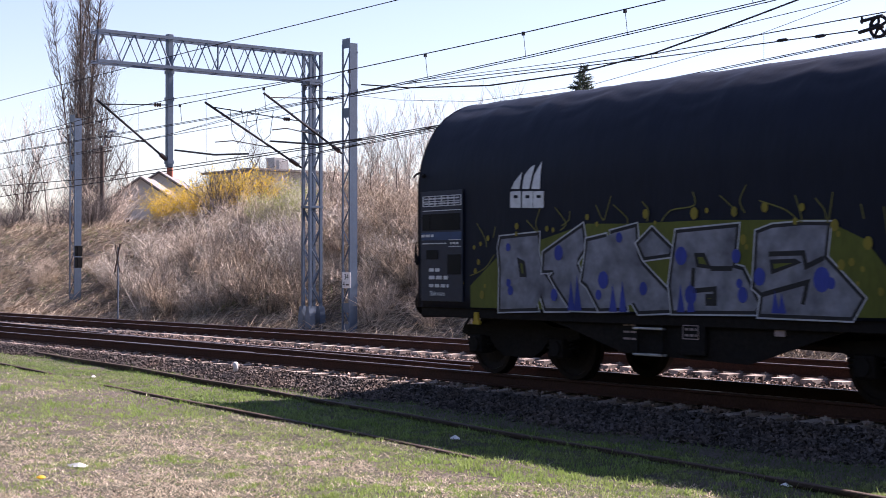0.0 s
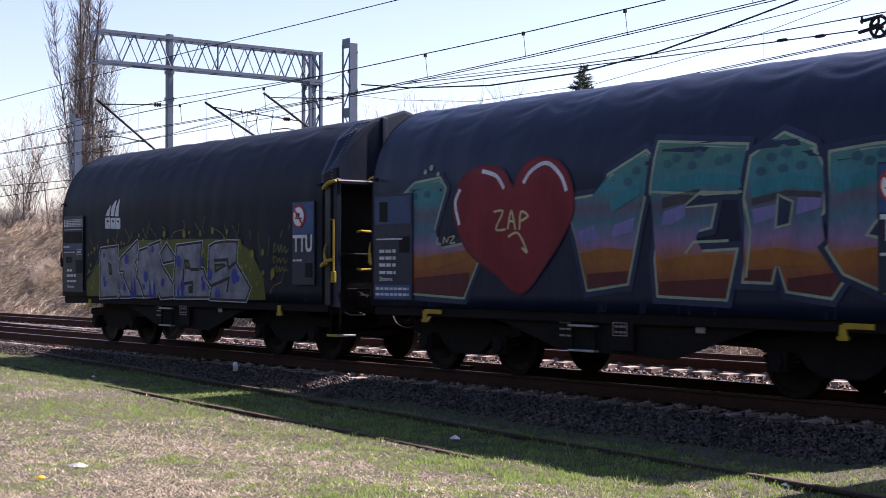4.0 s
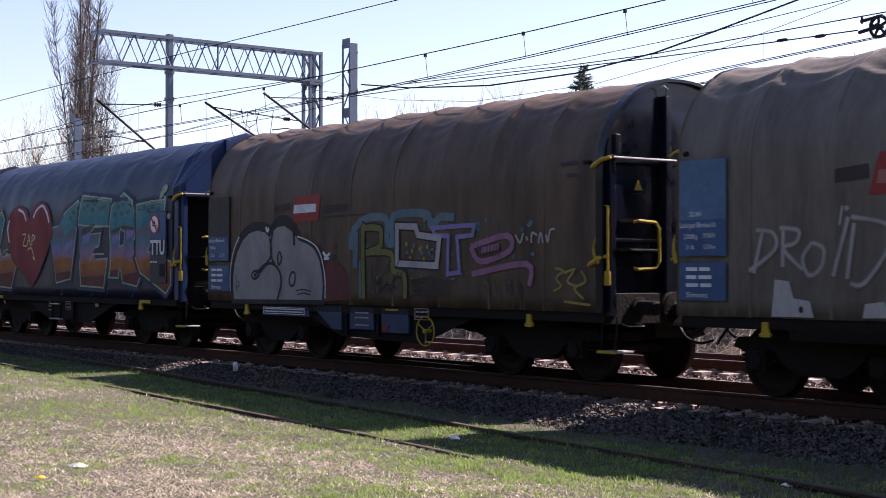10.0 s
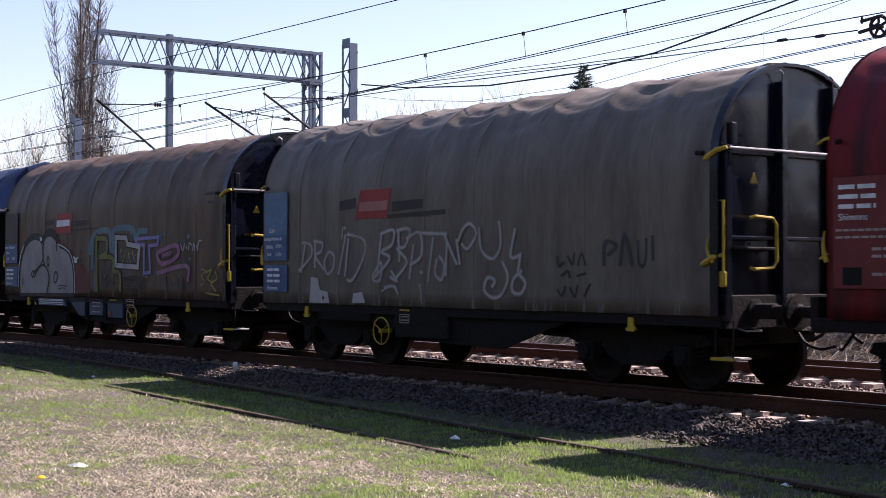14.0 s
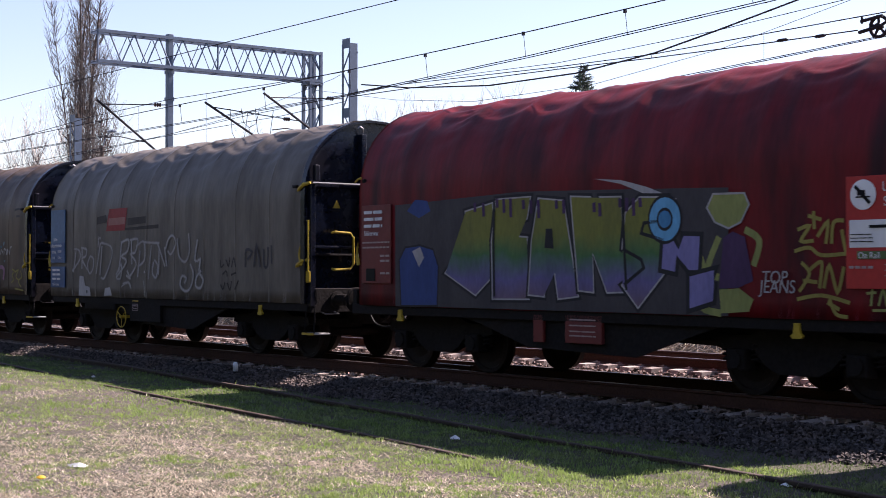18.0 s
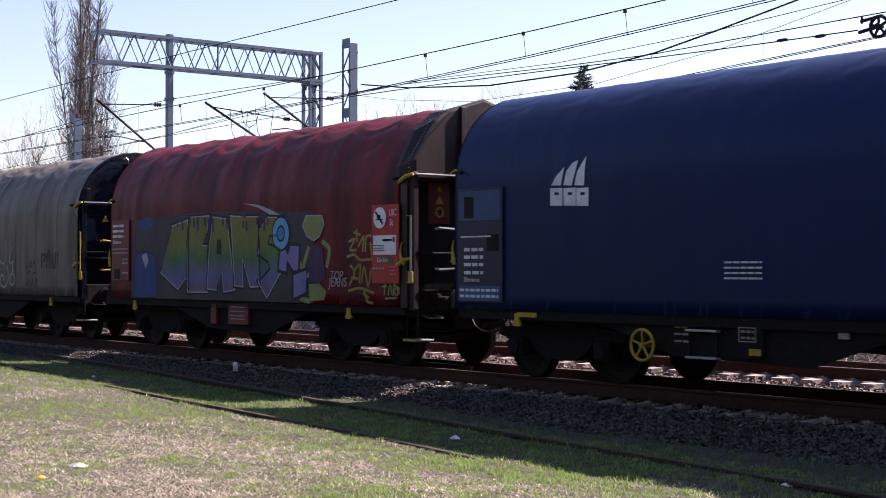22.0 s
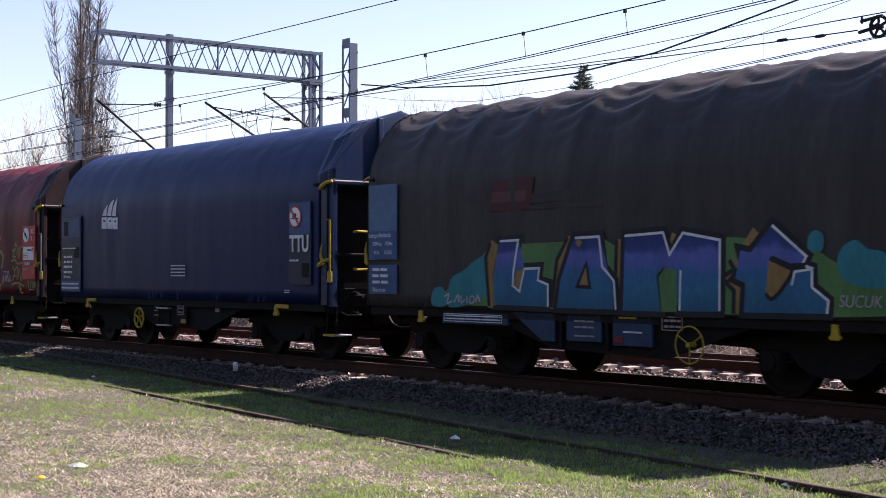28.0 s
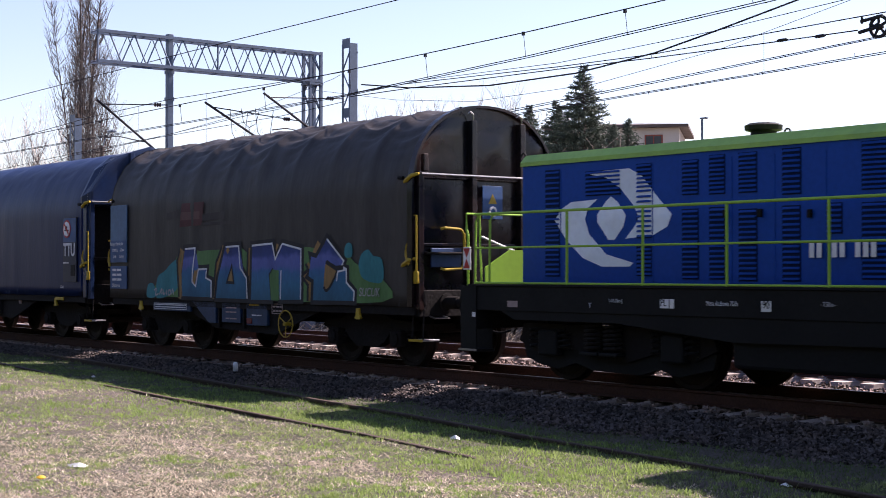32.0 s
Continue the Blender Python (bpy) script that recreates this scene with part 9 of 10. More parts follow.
single("dropper", tubed([(-19.93, 5.25, 5.70), (-19.93, 5.25, 5.64)], 0.004, 5), M_CABLE, "thin dropper between messenger and contact wire", "wire", "droppers")
single("dropper", tubed([(-17.19, 5.25, 5.75), (-17.19, 5.25, 5.04)], 0.004, 5), M_CABLE, "thin dropper between messenger and contact wire", "wire", "droppers")
single("dropper", tubed([(-15.27, 5.25, 5.20), (-15.27, 5.25, 5.15)], 0.004, 5), M_CABLE, "thin dropper between messenger and contact wire", "wire", "droppers")
single("dropper", tubed([(-17.22, 5.25, 5.10), (-17.22, 5.25, 5.04)], 0.004, 5), M_CABLE, "thin dropper between messenger and contact wire", "wire", "droppers")
single("dropper", tubed([(-20.01, 5.25, 5.00), (-20.01, 5.25, 4.95)], 0.004, 5), M_CABLE, "thin dropper between messenger and contact wire", "wire", "droppers")
single("dropper", tubed([(-44.95, 5.25, 6.55), (-44.93, 5.25, 4.55)], 0.004, 5), M_CABLE, "thin dropper between messenger and contact wire", "wire", "droppers")
single("dropper", tubed([(-41.53, 5.25, 6.60), (-41.51, 5.25, 4.59)], 0.004, 5), M_CABLE, "thin dropper between messenger and contact wire", "wire", "droppers")
single("dropper", tubed([(-37.30, 5.25, 6.61), (-37.29, 5.25, 4.60)], 0.004, 5), M_CABLE, "thin dropper between messenger and contact wire", "wire", "droppers")
single("dropper", tubed([(-50.52, 5.25, 6.35), (-50.50, 5.25, 4.55)], 0.004, 5), M_CABLE, "thin dropper between messenger and contact wire", "wire", "droppers")

# tension wheel at the end of the anchor wire
PX, PY, PZ = -14.78, 5.25, 5.58
tw = thing("tension_wheel", "dark cast tension wheel with round holes", "pulley", pose(PX, PY, PZ))
bm = tubed([(0.17 * math.cos(a), 0, 0.17 * math.sin(a)) for a in [math.tau * i / 24 for i in range(24)]], 0.03, 8, closed=True)
for i in range(5):
    a = math.tau * i / 5 + 0.4
    tube(bm, [(0, 0, 0), (0.17 * math.cos(a), 0, 0.17 * math.sin(a))], 0.024, 6)
lathe(bm, [(0.06, -0.05), (0.06, 0.05)], (0, 0, 0), "y", 12)
part("wheel", bm, M_CABLE, tw)
bm = tubed([(0.1, -0.05, 0.16), (-0.32, -0.05, 0.12)], 0.028, 6)
tube(bm, [(0.1, -0.05, 0.0), (-0.36, -0.05, -0.06)], 0.03, 6)
tube(bm, [(-0.3, -0.05, 0.2), (-0.3, -0.05, 0.08)], 0.02, 6)
part("yoke", bm, M_CABLE, tw)
single("wire", tubed([(PX + 0.17, PY, PZ), (PX + 3, PY, PZ + 0.9)], 0.012, 5), M_CABLE, "wire running on from the tension wheel", "wire", "overhead wires")
for x, z in ((-16.78, 5.60), (-15.97, 5.57)):
    single("wire_clamp", lathed([(0.008, -0.12), (0.03, -0.08), (0.03, 0.08), (0.008, 0.12)], (x, 5.25, z), "x", 8), M_CABLE, "dark clamp on the anchor wire", "clamp", "wire clamps")


# ---- houses on the embankment ----


def window(parent, name, x, z, wide, high, y, frame_mat):
    w = part(name, boxed(x - wide / 2, x + wide / 2, y - 0.05, y + 0.02, z, z + high, bevel=0.01), frame_mat, parent)
    part("pane", boxed(x - wide / 2 + 0.1, x - 0.04, y - 0.06, y - 0.045, z + 0.1, z + high - 0.1), M_GLASS, w)
    part("pane", boxed(x + 0.04, x + wide / 2 - 0.1, y - 0.06, y - 0.045, z + 0.1, z + high - 0.1), M_GLASS, w)
    return w


def house(name, m, wide, deep, wall_h, ridge, wall_mat, roof_mat, label, windows=(), chimney=None):
    """A gabled house whose gable looks along -y."""
    h = thing(name, label, "house", m)
    bm = bmesh.new()
    prism(bm, [(-wide / 2, 0), (-wide / 2, wall_h), (0, ridge), (wide / 2, wall_h), (wide / 2, 0)], 0, deep, "y")
    part("wall", bm, wall_mat, h)
    over, t = 0.45, 0.16
    k = (ridge - wall_h) / (wide / 2)
    for s in (-1, 1):
        bm = bmesh.new()
        prism(bm, [(0, ridge + 0.04), (0, ridge + 0.04 + t), (s * (wide / 2 + over), wall_h - k * over + 0.04 + t), (s * (wide / 2 + over), wall_h - k * over + 0.04)], -over, deep + over, "y")
        part("roof_slope", bm, roof_mat, h)
        bm = bmesh.new()
        prism(bm, [(0, ridge - 0.1), (0, ridge + 0.02), (s * (wide / 2 + over), wall_h - k * over + 0.02), (s * (wide / 2 + over), wall_h - k * over - 0.1)], -over, -over + 0.12, "y")
        part("barge_board", bm, M_ROOF, h)
    for x, z, w, hh in windows:
        window(h, "window", x, z, w, hh, 0, M_WHITE)
    if chimney:
        part("chimney", boxed(chimney[0] - 0.3, chimney[0] + 0.3, chimney[1] - 0.3, chimney[1] + 0.3, ridge - 1.0, ridge + 0.8, bevel=0.02), M_BRICK, h)
    return h


house("gabled_house", pose(-139.9, 54.6, 4.6, 0, 0, 50), 7.0, 5.5, 4.2, 6.55, M_WALLGREY, M_ROOFPALE, "grey rendered house with a pale pitched roof", [(-1.6, 1.2, 1.2, 1.2)])
house("gabled_house", pose(-149.6, 61.7, 5.0, 0, 0, 50), 7.2, 5.5, 5.2, 7.5, M_WALLGREY, M_ROOFPALE, "grey house with a pale roof and brick chimney", (), (0.5, 3.0))

low = thing("flat_roofed_building", "long low building with a dark flat roof edge", "building", pose(-113.5, 52.0, 4.6))
part("wall", boxed(-7.5, 0.4, 0, 9, 0, 5.8), M_WALLGREY, low)
part("roof", boxed(-8.0, 0.9, -0.6, 9.6, 5.8, 6.02, bevel=0.03), M_ROOFPALE, low)
part("chimney_stack", boxed(-2.4, -1.0, 3, 4, 6.0, 7.2, bevel=0.03), M_WALLGREY, low)
part("chimney_stack", boxed(-0.7, -0.2, 3, 4, 6.0, 6.9, bevel=0.03), M_WALLGREY, low)

villa = thing("beige_house", "beige rendered house with a dark hipped roof", "house", pose(-76.76, 61.3, 4.9, 0, 0, 40))
part("wall", boxed(-5.2, 4.0, 0, 9.0, 0, 7.0), M_WALL, villa)
bm = bmesh.new()
v = [bm.verts.new(p) for p in ((-5.9, -0.7, 7.0), (4.7, -0.7, 7.0), (4.7, 9.7, 7.0), (-5.9, 9.7, 7.0), (-5.9, -0.7, 7.2), (4.7, -0.7, 7.2), (4.7, 9.7, 7.2), (-5.9, 9.7, 7.2), (-1.8, 4.0, 7.75), (0.6, 4.0, 7.75))]
for q in ((0, 1, 5, 4), (1, 2, 6, 5), (2, 3, 7, 6), (3, 0, 4, 7), (4, 5, 9, 8), (5, 6, 9), (6, 7, 8, 9), (7, 4, 8), (3, 2, 1, 0)):
    bm.faces.new([v[i] for i in q])
part("roof", bm, M_ROOF, villa, "dark hipped roof with deep eaves")
for x in (-1.0, 2.2):
    window(villa, "window", x, 5.2, 1.3, 1.3, 0, M_REDFRAME)
part("rainwater_pipe", tubed([(-3.2, -0.1, 0), (-3.2, -0.1, 6.0), (-3.2, -0.6, 6.6)], 0.06, 6), M_BLACK, villa)
part("chimney", boxed(-5.0, -4.2, 2, 2.8, 6.8, 8.5, bevel=0.03), M_WALLGREY, villa)
part("parapet", boxed(-9.0, -5.2, 1, 4, 4.8, 5.5, bevel=0.02), M_WALL, villa)

# ---- poles ----
pole = thing("street_lamp", "wooden pole with a lamp arm and cross-arm", "street lamp", pose(-86.1, 25.0, 4.4))
part("pole", tubed([(0, 0, 0), (0, 0, 5.0)], [0.17, 0.12], 10), M_BARK, pole)
part("lamp_arm", tubed([(0, 0, 4.8), (0.5, 0, 5.5), (1.1, 0, 5.75)], 0.04, 6), M_GALV, pole)
part("lamp_head", boxed(1.0, 1.7, -0.15, 0.15, 5.7, 5.85, bevel=0.05), M_GALV, pole)
part("cross_arm", tubed([(-1.2, 0, 4.6), (1.3, 0, 4.6)], 0.05, 6), M_BARK, pole)
lamp2 = thing("street_lamp", "thin grey lamp post behind the locomotive", "street lamp", pose(-49.96, 40.0, 4.9))
part("pole", tubed([(0, 0, 0), (0, 0, 4.2)], 0.06, 8), M_GALV, lamp2)
part("lamp_head", boxed(-0.1, 0.35, -0.08, 0.08, 4.18, 4.26, bevel=0.02), M_GALV, lamp2)
xs_ = thing("crossed_sign", "thin post with crossed dark laths at the embankment", "sign", pose(-51.49, 9.4, -0.42))
part("post", tubed([(0, 0, 0), (0, 0, 2.87)], 0.025, 7), M_GALV, xs_)
for s in (-1, 1):
    part("lath", strip(bmesh.new(), (0.05 - s * 0.22, -0.05, 1.93), (0.05 + s * 0.22, -0.05, 2.99), 0.055), M_BARK, xs_)

# ---- bare trees ----


def branches(height, seed, trunk_r, first, spread, upward, forks, depth, bend=0.12):
    """Grow a bare crown: lists of stick ends and radii, thick ones and twigs apart."""
    r = random.Random(seed)
    thick, thin = [], []

    def grow(p, d, length, rad, level):
        steps = 4 if level < 2 else 3
        for i in range(steps):
            d = (d + Vector((r.uniform(-1, 1), r.uniform(-1, 1), r.uniform(-0.4, 0.8))) * bend + Vector((0, 0, upward * 0.2))).normalized()
            q = p + d * length / steps
            r2 = rad * (1 - 0.75 * (i + 1) / steps) if level else rad * (1 - 0.8 * (i + 1) / steps)
            (thick if level < 2 else thin).append((p, q, max(rad * (1 - 0.75 * i / steps), 0.006), max(r2, 0.005)))
            if level < depth:
                for _ in range(forks[min(level, len(forks) - 1)]):
                    if level == 0 and (i + 1) / steps < first:
                        continue
                    a = r.uniform(0, math.tau)
                    out = Vector((math.cos(a), math.sin(a), 0)) * spread + Vector((0, 0, 0.35 + upward)) + d * 0.45
                    s = p.lerp(q, r.uniform(0.1, 1))
                    grow(s, out.normalized(), length * r.uniform(0.38, 0.62) * (1.15 - 0.5 * (i / steps) if level == 0 else 0.8), max(rad * (0.3 if level == 0 else 0.42), 0.008), level + 1)
            p = q
    grow(Vector((0, 0, 0)), Vector((r.uniform(-0.05, 0.05), r.uniform(-0.05, 0.05), 1)), height, trunk_r, 0)
    return thick, thin


def stick_mesh(name, items, mat, sides):
    p0, p1 = [tuple(i[0]) for i in items], [tuple(i[1]) for i in items]
    v, f = sticks(p0, p1, np.array([i[2] for i in items]), np.array([i[3] for i in items]), sides)
    return mesh_of(name, v, f, mat)


def bare_tree(x, y, z, label, kinds, turn=0.0, size=1.0, category="tree", group="bare trees", name="bare_tree"):
    t = thing(name, label, category, pose(x, y, z, 0, 0, turn) @ Matrix.Scale(size, 4), group)
    part("trunk", kinds[0], None, t)
    part("crown", kinds[1], None, t)
    return t


def tree_kind(*a, twig=None, **k):
    thick, thin = branches(*a, **k)
    return stick_mesh("trunk", thick, M_BARK, 5), stick_mesh("crown", thin, twig or M_TWIGDARK, 3)



def poplar_kind(height, seed, leaders):
    """Near-upright leaders set with many short, steep side branches and fine twigs."""
    r = random.Random(seed)
    thick, thin = [], []
    for k in range(leaders):
        a = r.uniform(0, math.tau)
        lean = Vector((math.cos(a), math.sin(a), 0)) * r.uniform(0.04, 0.12) * (0 if k == 0 else 1)
        L = height * (1 if k == 0 else r.uniform(0.6, 0.95))
        p, rad = Vector((math.cos(a), math.sin(a), 0)) * (0.15 if k else 0), 0.16 if k == 0 else 0.09
        d = (Vector((0, 0, 1)) + lean).normalized()
        n = 14
        for i in range(n):
            d = (d + Vector((r.uniform(-1, 1), r.uniform(-1, 1), 0)) * 0.022).normalized()
            q = p + d * L / n
            r0, r1 = rad * (1 - 0.9 * i / n), rad * (1 - 0.9 * (i + 1) / n)
            thick.append((p, q, r0, r1))
            for _ in range(6 if i > 1 else 1):
                b = r.uniform(0, math.tau)
                side = Vector((math.cos(b), math.sin(b), 0))
                s = p.lerp(q, r.random())
                ln = r.uniform(0.8, 3.6) * (1.1 - 0.5 * i / n)
                m1 = s + (side * 0.75 + Vector((0, 0, 0.75))) * ln * 0.4
                m2 = m1 + (side * 0.32 + Vector((0, 0, 1))) * ln * 0.6
                thin += [(s, m1, 0.028, 0.02), (m1, m2, 0.02, 0.008)]
                for _ in range(9):
                    c = r.uniform(0, math.tau)
                    o = s.lerp(m1, r.random()) if r.random() < 0.35 else m1.lerp(m2, r.random())
                    thin.append((o, o + (Vector((math.cos(c), math.sin(c), 0)) * 0.5 + Vector((0, 0, 0.75))) * r.uniform(0.3, 0.95), 0.010, 0.005))
            p = q
    return stick_mesh("trunk", thick, M_BARK, 6), stick_mesh("crown", thin, M_TWIGDARK, 3)


POPLAR = poplar_kind(25.0, 11, 5)
POPLAR2 = poplar_kind(20.0, 12, 4)
SAPLING = [tree_kind(5.0, 20 + i, 0.035, 0.1, 0.65, 0.4, (2, 2, 1), 3, bend=0.16, twig=M_TWIG) for i in range(4)]
WOOD = [tree_kind(9.0, 30 + i, 0.12, 0.2, 0.85, 0.3, (3, 3, 1), 3, bend=0.18) for i in range(3)]
bare_tree(-99.7, 29.7, 4.6, "tall leafless columnar poplar with upright branches", POPLAR, 20, name="poplar_tree", group="poplars")
bare_tree(-100.9, 29.9, 4.6, "tall leafless poplar with upright branches", POPLAR2, 200, 1.0, name="poplar_tree", group="poplars")
bare_tree(-98.7, 30.2, 4.6, "slim leafless poplar beside a taller one", POPLAR2, 75, 0.8, name="poplar_tree", group="poplars")
rt = random.Random(8)
for x, y, s in ((-58.8, 24, 0.95), (-57.4, 25, 1.05), (-55.8, 23.5, 1.12), (-54.4, 24.5, 1.15), (-53.6, 22.5, 1.0), (-52.2, 25, 1.18), (-51.0, 24, 1.1), (-49.8, 25.5, 1.15), (-48.4, 24, 1.05), (-60.5, 25, 0.8), (-53.0, 27, 1.2), (-56.6, 27, 1.2), (-47.2, 25, 1.1), (-50.4, 22, 0.9), (-45.8, 24.5, 1.15), (-59.5, 22.5, 0.85)):
    bare_tree(x, y, ground_z(x, y) - 0.05, "thin leafless sapling in the scrub", SAPLING[rt.randrange(4)], rt.uniform(0, 360), s * 0.66, group="saplings", name="sapling")
for x, y, s in ((-118, 33, 0.62), (-124, 36, 0.8), (-130, 34, 0.72), (-112, 38, 0.6), (-136, 40, 0.9), (-127, 30, 0.55), (-121, 28, 0.45), (-148, 52, 0.85), (-152, 60, 0.95), (-108, 46, 0.62), (-100, 44, 0.6), (-142, 70, 1.0), (-95, 52, 0.72), (-125, 75, 0.95), (-118, 72, 0.9), (-88, 58, 0.7), (-110, 70, 0.85), (-92, 40, 0.4), (-84, 36, 0.42), (-78, 33, 0.38), (-90, 46, 0.5), (-84, 62, 0.75), (-160, 45, 0.8)):
    bare_tree(x, y, ground_z(x, y) - 0.1, "leafless spreading tree on the embankment", WOOD[rt.randrange(3)], rt.uniform(0, 360), s)

# ---- spruces ----


def spruce_parts(height, seed):
    g_ = np.random.default_rng(seed)
    p0, p1, q0, q1 = [], [], [], []
    z = 0.4
    while z < height - 0.1:
        reach = (height - z) * 0.46 + 0.08
        for k in range(int(7 + reach * 3)):
            a = g_.uniform(0, math.tau)
            L = reach * g_.uniform(0.55, 1.15)
            o = np.array([0, 0, z + g_.uniform(-0.1, 0.1)])
            d = np.array([math.cos(a), math.sin(a), g_.uniform(-0.05, 0.35)])
            p0.append(o), p1.append(o + d * L)
            m = int(8 + L * 19)
            f = g_.uniform(0.12, 1, m)
            base = o + d * (L * f)[:, None]
            off = g_.normal(size=(m, 3)) * 0.55 + d * 0.7 + np.array([0, 0, -0.25])
            off /= np.linalg.norm(off, axis=1, keepdims=True)
            q0.append(base), q1.append(base + off * g_.uniform(0.10, 0.26, (m, 1)))
        z += 0.17
    wood = [((0, 0, 0), (0, 0, height), 0.12, 0.01)] + [(a, b, 0.018, 0.004) for a, b in zip(p0, p1)]
    v, f = sticks(np.concatenate(q0), np.concatenate(q1), 0.032, 0.006, 3)
    return stick_mesh("trunk", wood, M_BARK, 4), mesh_of("crown", v, f, M_NEEDLE)


SP = spruce_parts(8.6, 2)
for x, y, s in ((-63.7, 45.0, 1.03), (-67.2, 46.0, 0.83), (-74.2, 50.0, 0.90), (-65.5, 47.5, 0.72), (-62.0, 47, 0.66), (-61.2, 45.0, 0.60), (-69.8, 49, 0.7)):
    bare_tree(x, y, 4.9, "dark green spruce with drooping twigs", SP, x * 37 % 360, s, "tree", "spruces", "spruce_tree")

# ---- shrubs and dry growth on the slope ----


def shrub_mesh(seed, n, high, wide, mat, radius=0.007, flowers=0, flower_mat=None, dense=6, low=0.1):
    g_ = np.random.default_rng(seed)
    a, L = g_.uniform(0, math.tau, n), high * g_.uniform(0.5, 1.0, n)
    s = g_.uniform(0, 0.25, n) * wide
    p0 = np.stack([np.cos(a) * s, np.sin(a) * s, 0 * a], 1)
    lean = g_.uniform(0.15, 1.0, n) * wide / high
    p1 = p0 + np.stack([np.cos(a) * lean * L * 0.5, np.sin(a) * lean * L * 0.5, L * 0.6], 1)
    p2 = p1 + np.stack([np.cos(a + 0.5) * lean * L * 0.5, np.sin(a + 0.5) * lean * L * 0.5, L * 0.42], 1)
    m = n * dense
    w = g_.integers(0, n, m)
    f = g_.uniform(low, 2, (m, 1))
    t0 = np.where(f < 1, p0[w] * (1 - f) + p1[w] * f, p1[w] * (2 - f) + p2[w] * (f - 1))
    t1 = t0 + g_.normal(size=(m, 3)) * 0.19 * high + np.array([0, 0, 0.12 * high])
    v, fc = sticks(np.concatenate([p0, p1, t0]), np.concatenate([p1, p2, t1]), np.concatenate([np.full(n, radius * 1.8), np.full(n, radius * 1.2), np.full(m, radius * 0.8)]), np.concatenate([np.full(n, radius * 1.2), np.full(n, radius * 0.6), np.full(m, radius * 0.35)]))
    wood = mesh_of("twigs", v, fc, mat)
    if not flowers:
        return wood, None
    k = g_.integers(0, m, flowers)
    c = t0[k] + (t1[k] - t0[k]) * g_.uniform(0, 1.05, (flowers, 1))
    d = g_.normal(size=(flowers, 2, 3))
    d /= np.linalg.norm(d, axis=2, keepdims=True)
    sz = g_.uniform(0.02, 0.045, (flowers, 1))
    v = np.stack([c - d[:, 0] * sz, c + d[:, 1] * sz, c + d[:, 0] * sz, c - d[:, 1] * sz], 1).reshape(-1, 3)
    return wood, mesh_of("blossom", v, np.arange(flowers * 4).reshape(-1, 4), flower_mat)


FORS = shrub_mesh(41, 46, 2.0, 1.9, M_TWIGMID, 0.007, 4200, M_YELLOW_FLOWER, 9, 0.25)
GREEN = shrub_mesh(42, 60, 2.3, 1.8, M_TWIG, 0.006, 1900, M_BUD, 8, 0.5)
DARKSCRUB = [shrub_mesh(53 + i, 30, 1.7, 1.8, M_TWIGDARK, 0.007, dense=9)[0] for i in range(2)]
SCRUB = [shrub_mesh(43 + i, 38, 1.6, 1.9, (M_BRAMBLE, M_TWIGMID, M_TWIG, M_TWIGMID)[i], 0.0085, dense=11)[0] for i in range(4)]


def shrub(x, y, kinds, names, label, group, size, turn):
    s = thing("shrub", label, "shrub", pose(x, y, ground_z(x, y) - 0.05, 0, 0, turn) @ Matrix.Scale(size, 4), group)
    for n_, k in zip(names, kinds):
        if k:
            part(n_, k, None, s)


for i, (x, y, s) in enumerate(((-68.6, 20.0, 0.70), (-67.6, 20.4, 0.78), (-66.8, 19.7, 0.80), (-65.8, 20.2, 0.84), (-64.9, 20.0, 0.86), (-64.0, 20.6, 0.92), (-62.9, 20.4, 0.98), (-61.9, 21.2, 1.05), (-60.9, 20.9, 1.05), (-66.4, 21.4, 0.82))):
    shrub(x, y, FORS, ("twig_mass", "blossom"), "leafless shrub covered in bright yellow blossom", "yellow shrubs", s, i * 67)
for i, (x, y, s) in enumerate(((-53.8, 17.0, 0.6), (-52.8, 16.4, 0.66), (-51.8, 17.0, 0.7), (-50.8, 17.2, 0.7), (-53.2, 18.4, 0.7), (-49.8, 16.4, 0.55))):
    shrub(x, y, GREEN, ("twig_mass", "bud_growth"), "shrub with fresh yellow-green buds", "budding shrubs", s, i * 83)
g = np.random.default_rng(17)
for i in range(210):
    x, y = float(g.uniform(-98, -27)), float(g.uniform(12.6, 18.0))
    if i > 189:
        x, y = float(g.uniform(-27, -9)), float(g.uniform(10.5, 14.0))
    if i < 115:
        x, y = float(g.uniform(-56, -27)), float(g.uniform(11.2, 16.0))
    if x < -56 and y > 15.2:
        y -= 2.6
    shrub(x, y, (SCRUB[i % 4],), ("twig_mass",), "leafless brown scrub on the slope", "scrub on the slope", float(g.uniform(0.5, 1.1)) * (0.6 if x < -62 else 1), float(g.uniform(0, 360)))


def house_gap(x, y):
    """The opening in the bushes before the gabled house."""
    return 1.84 < -x / (y + 15.44) < 2.10


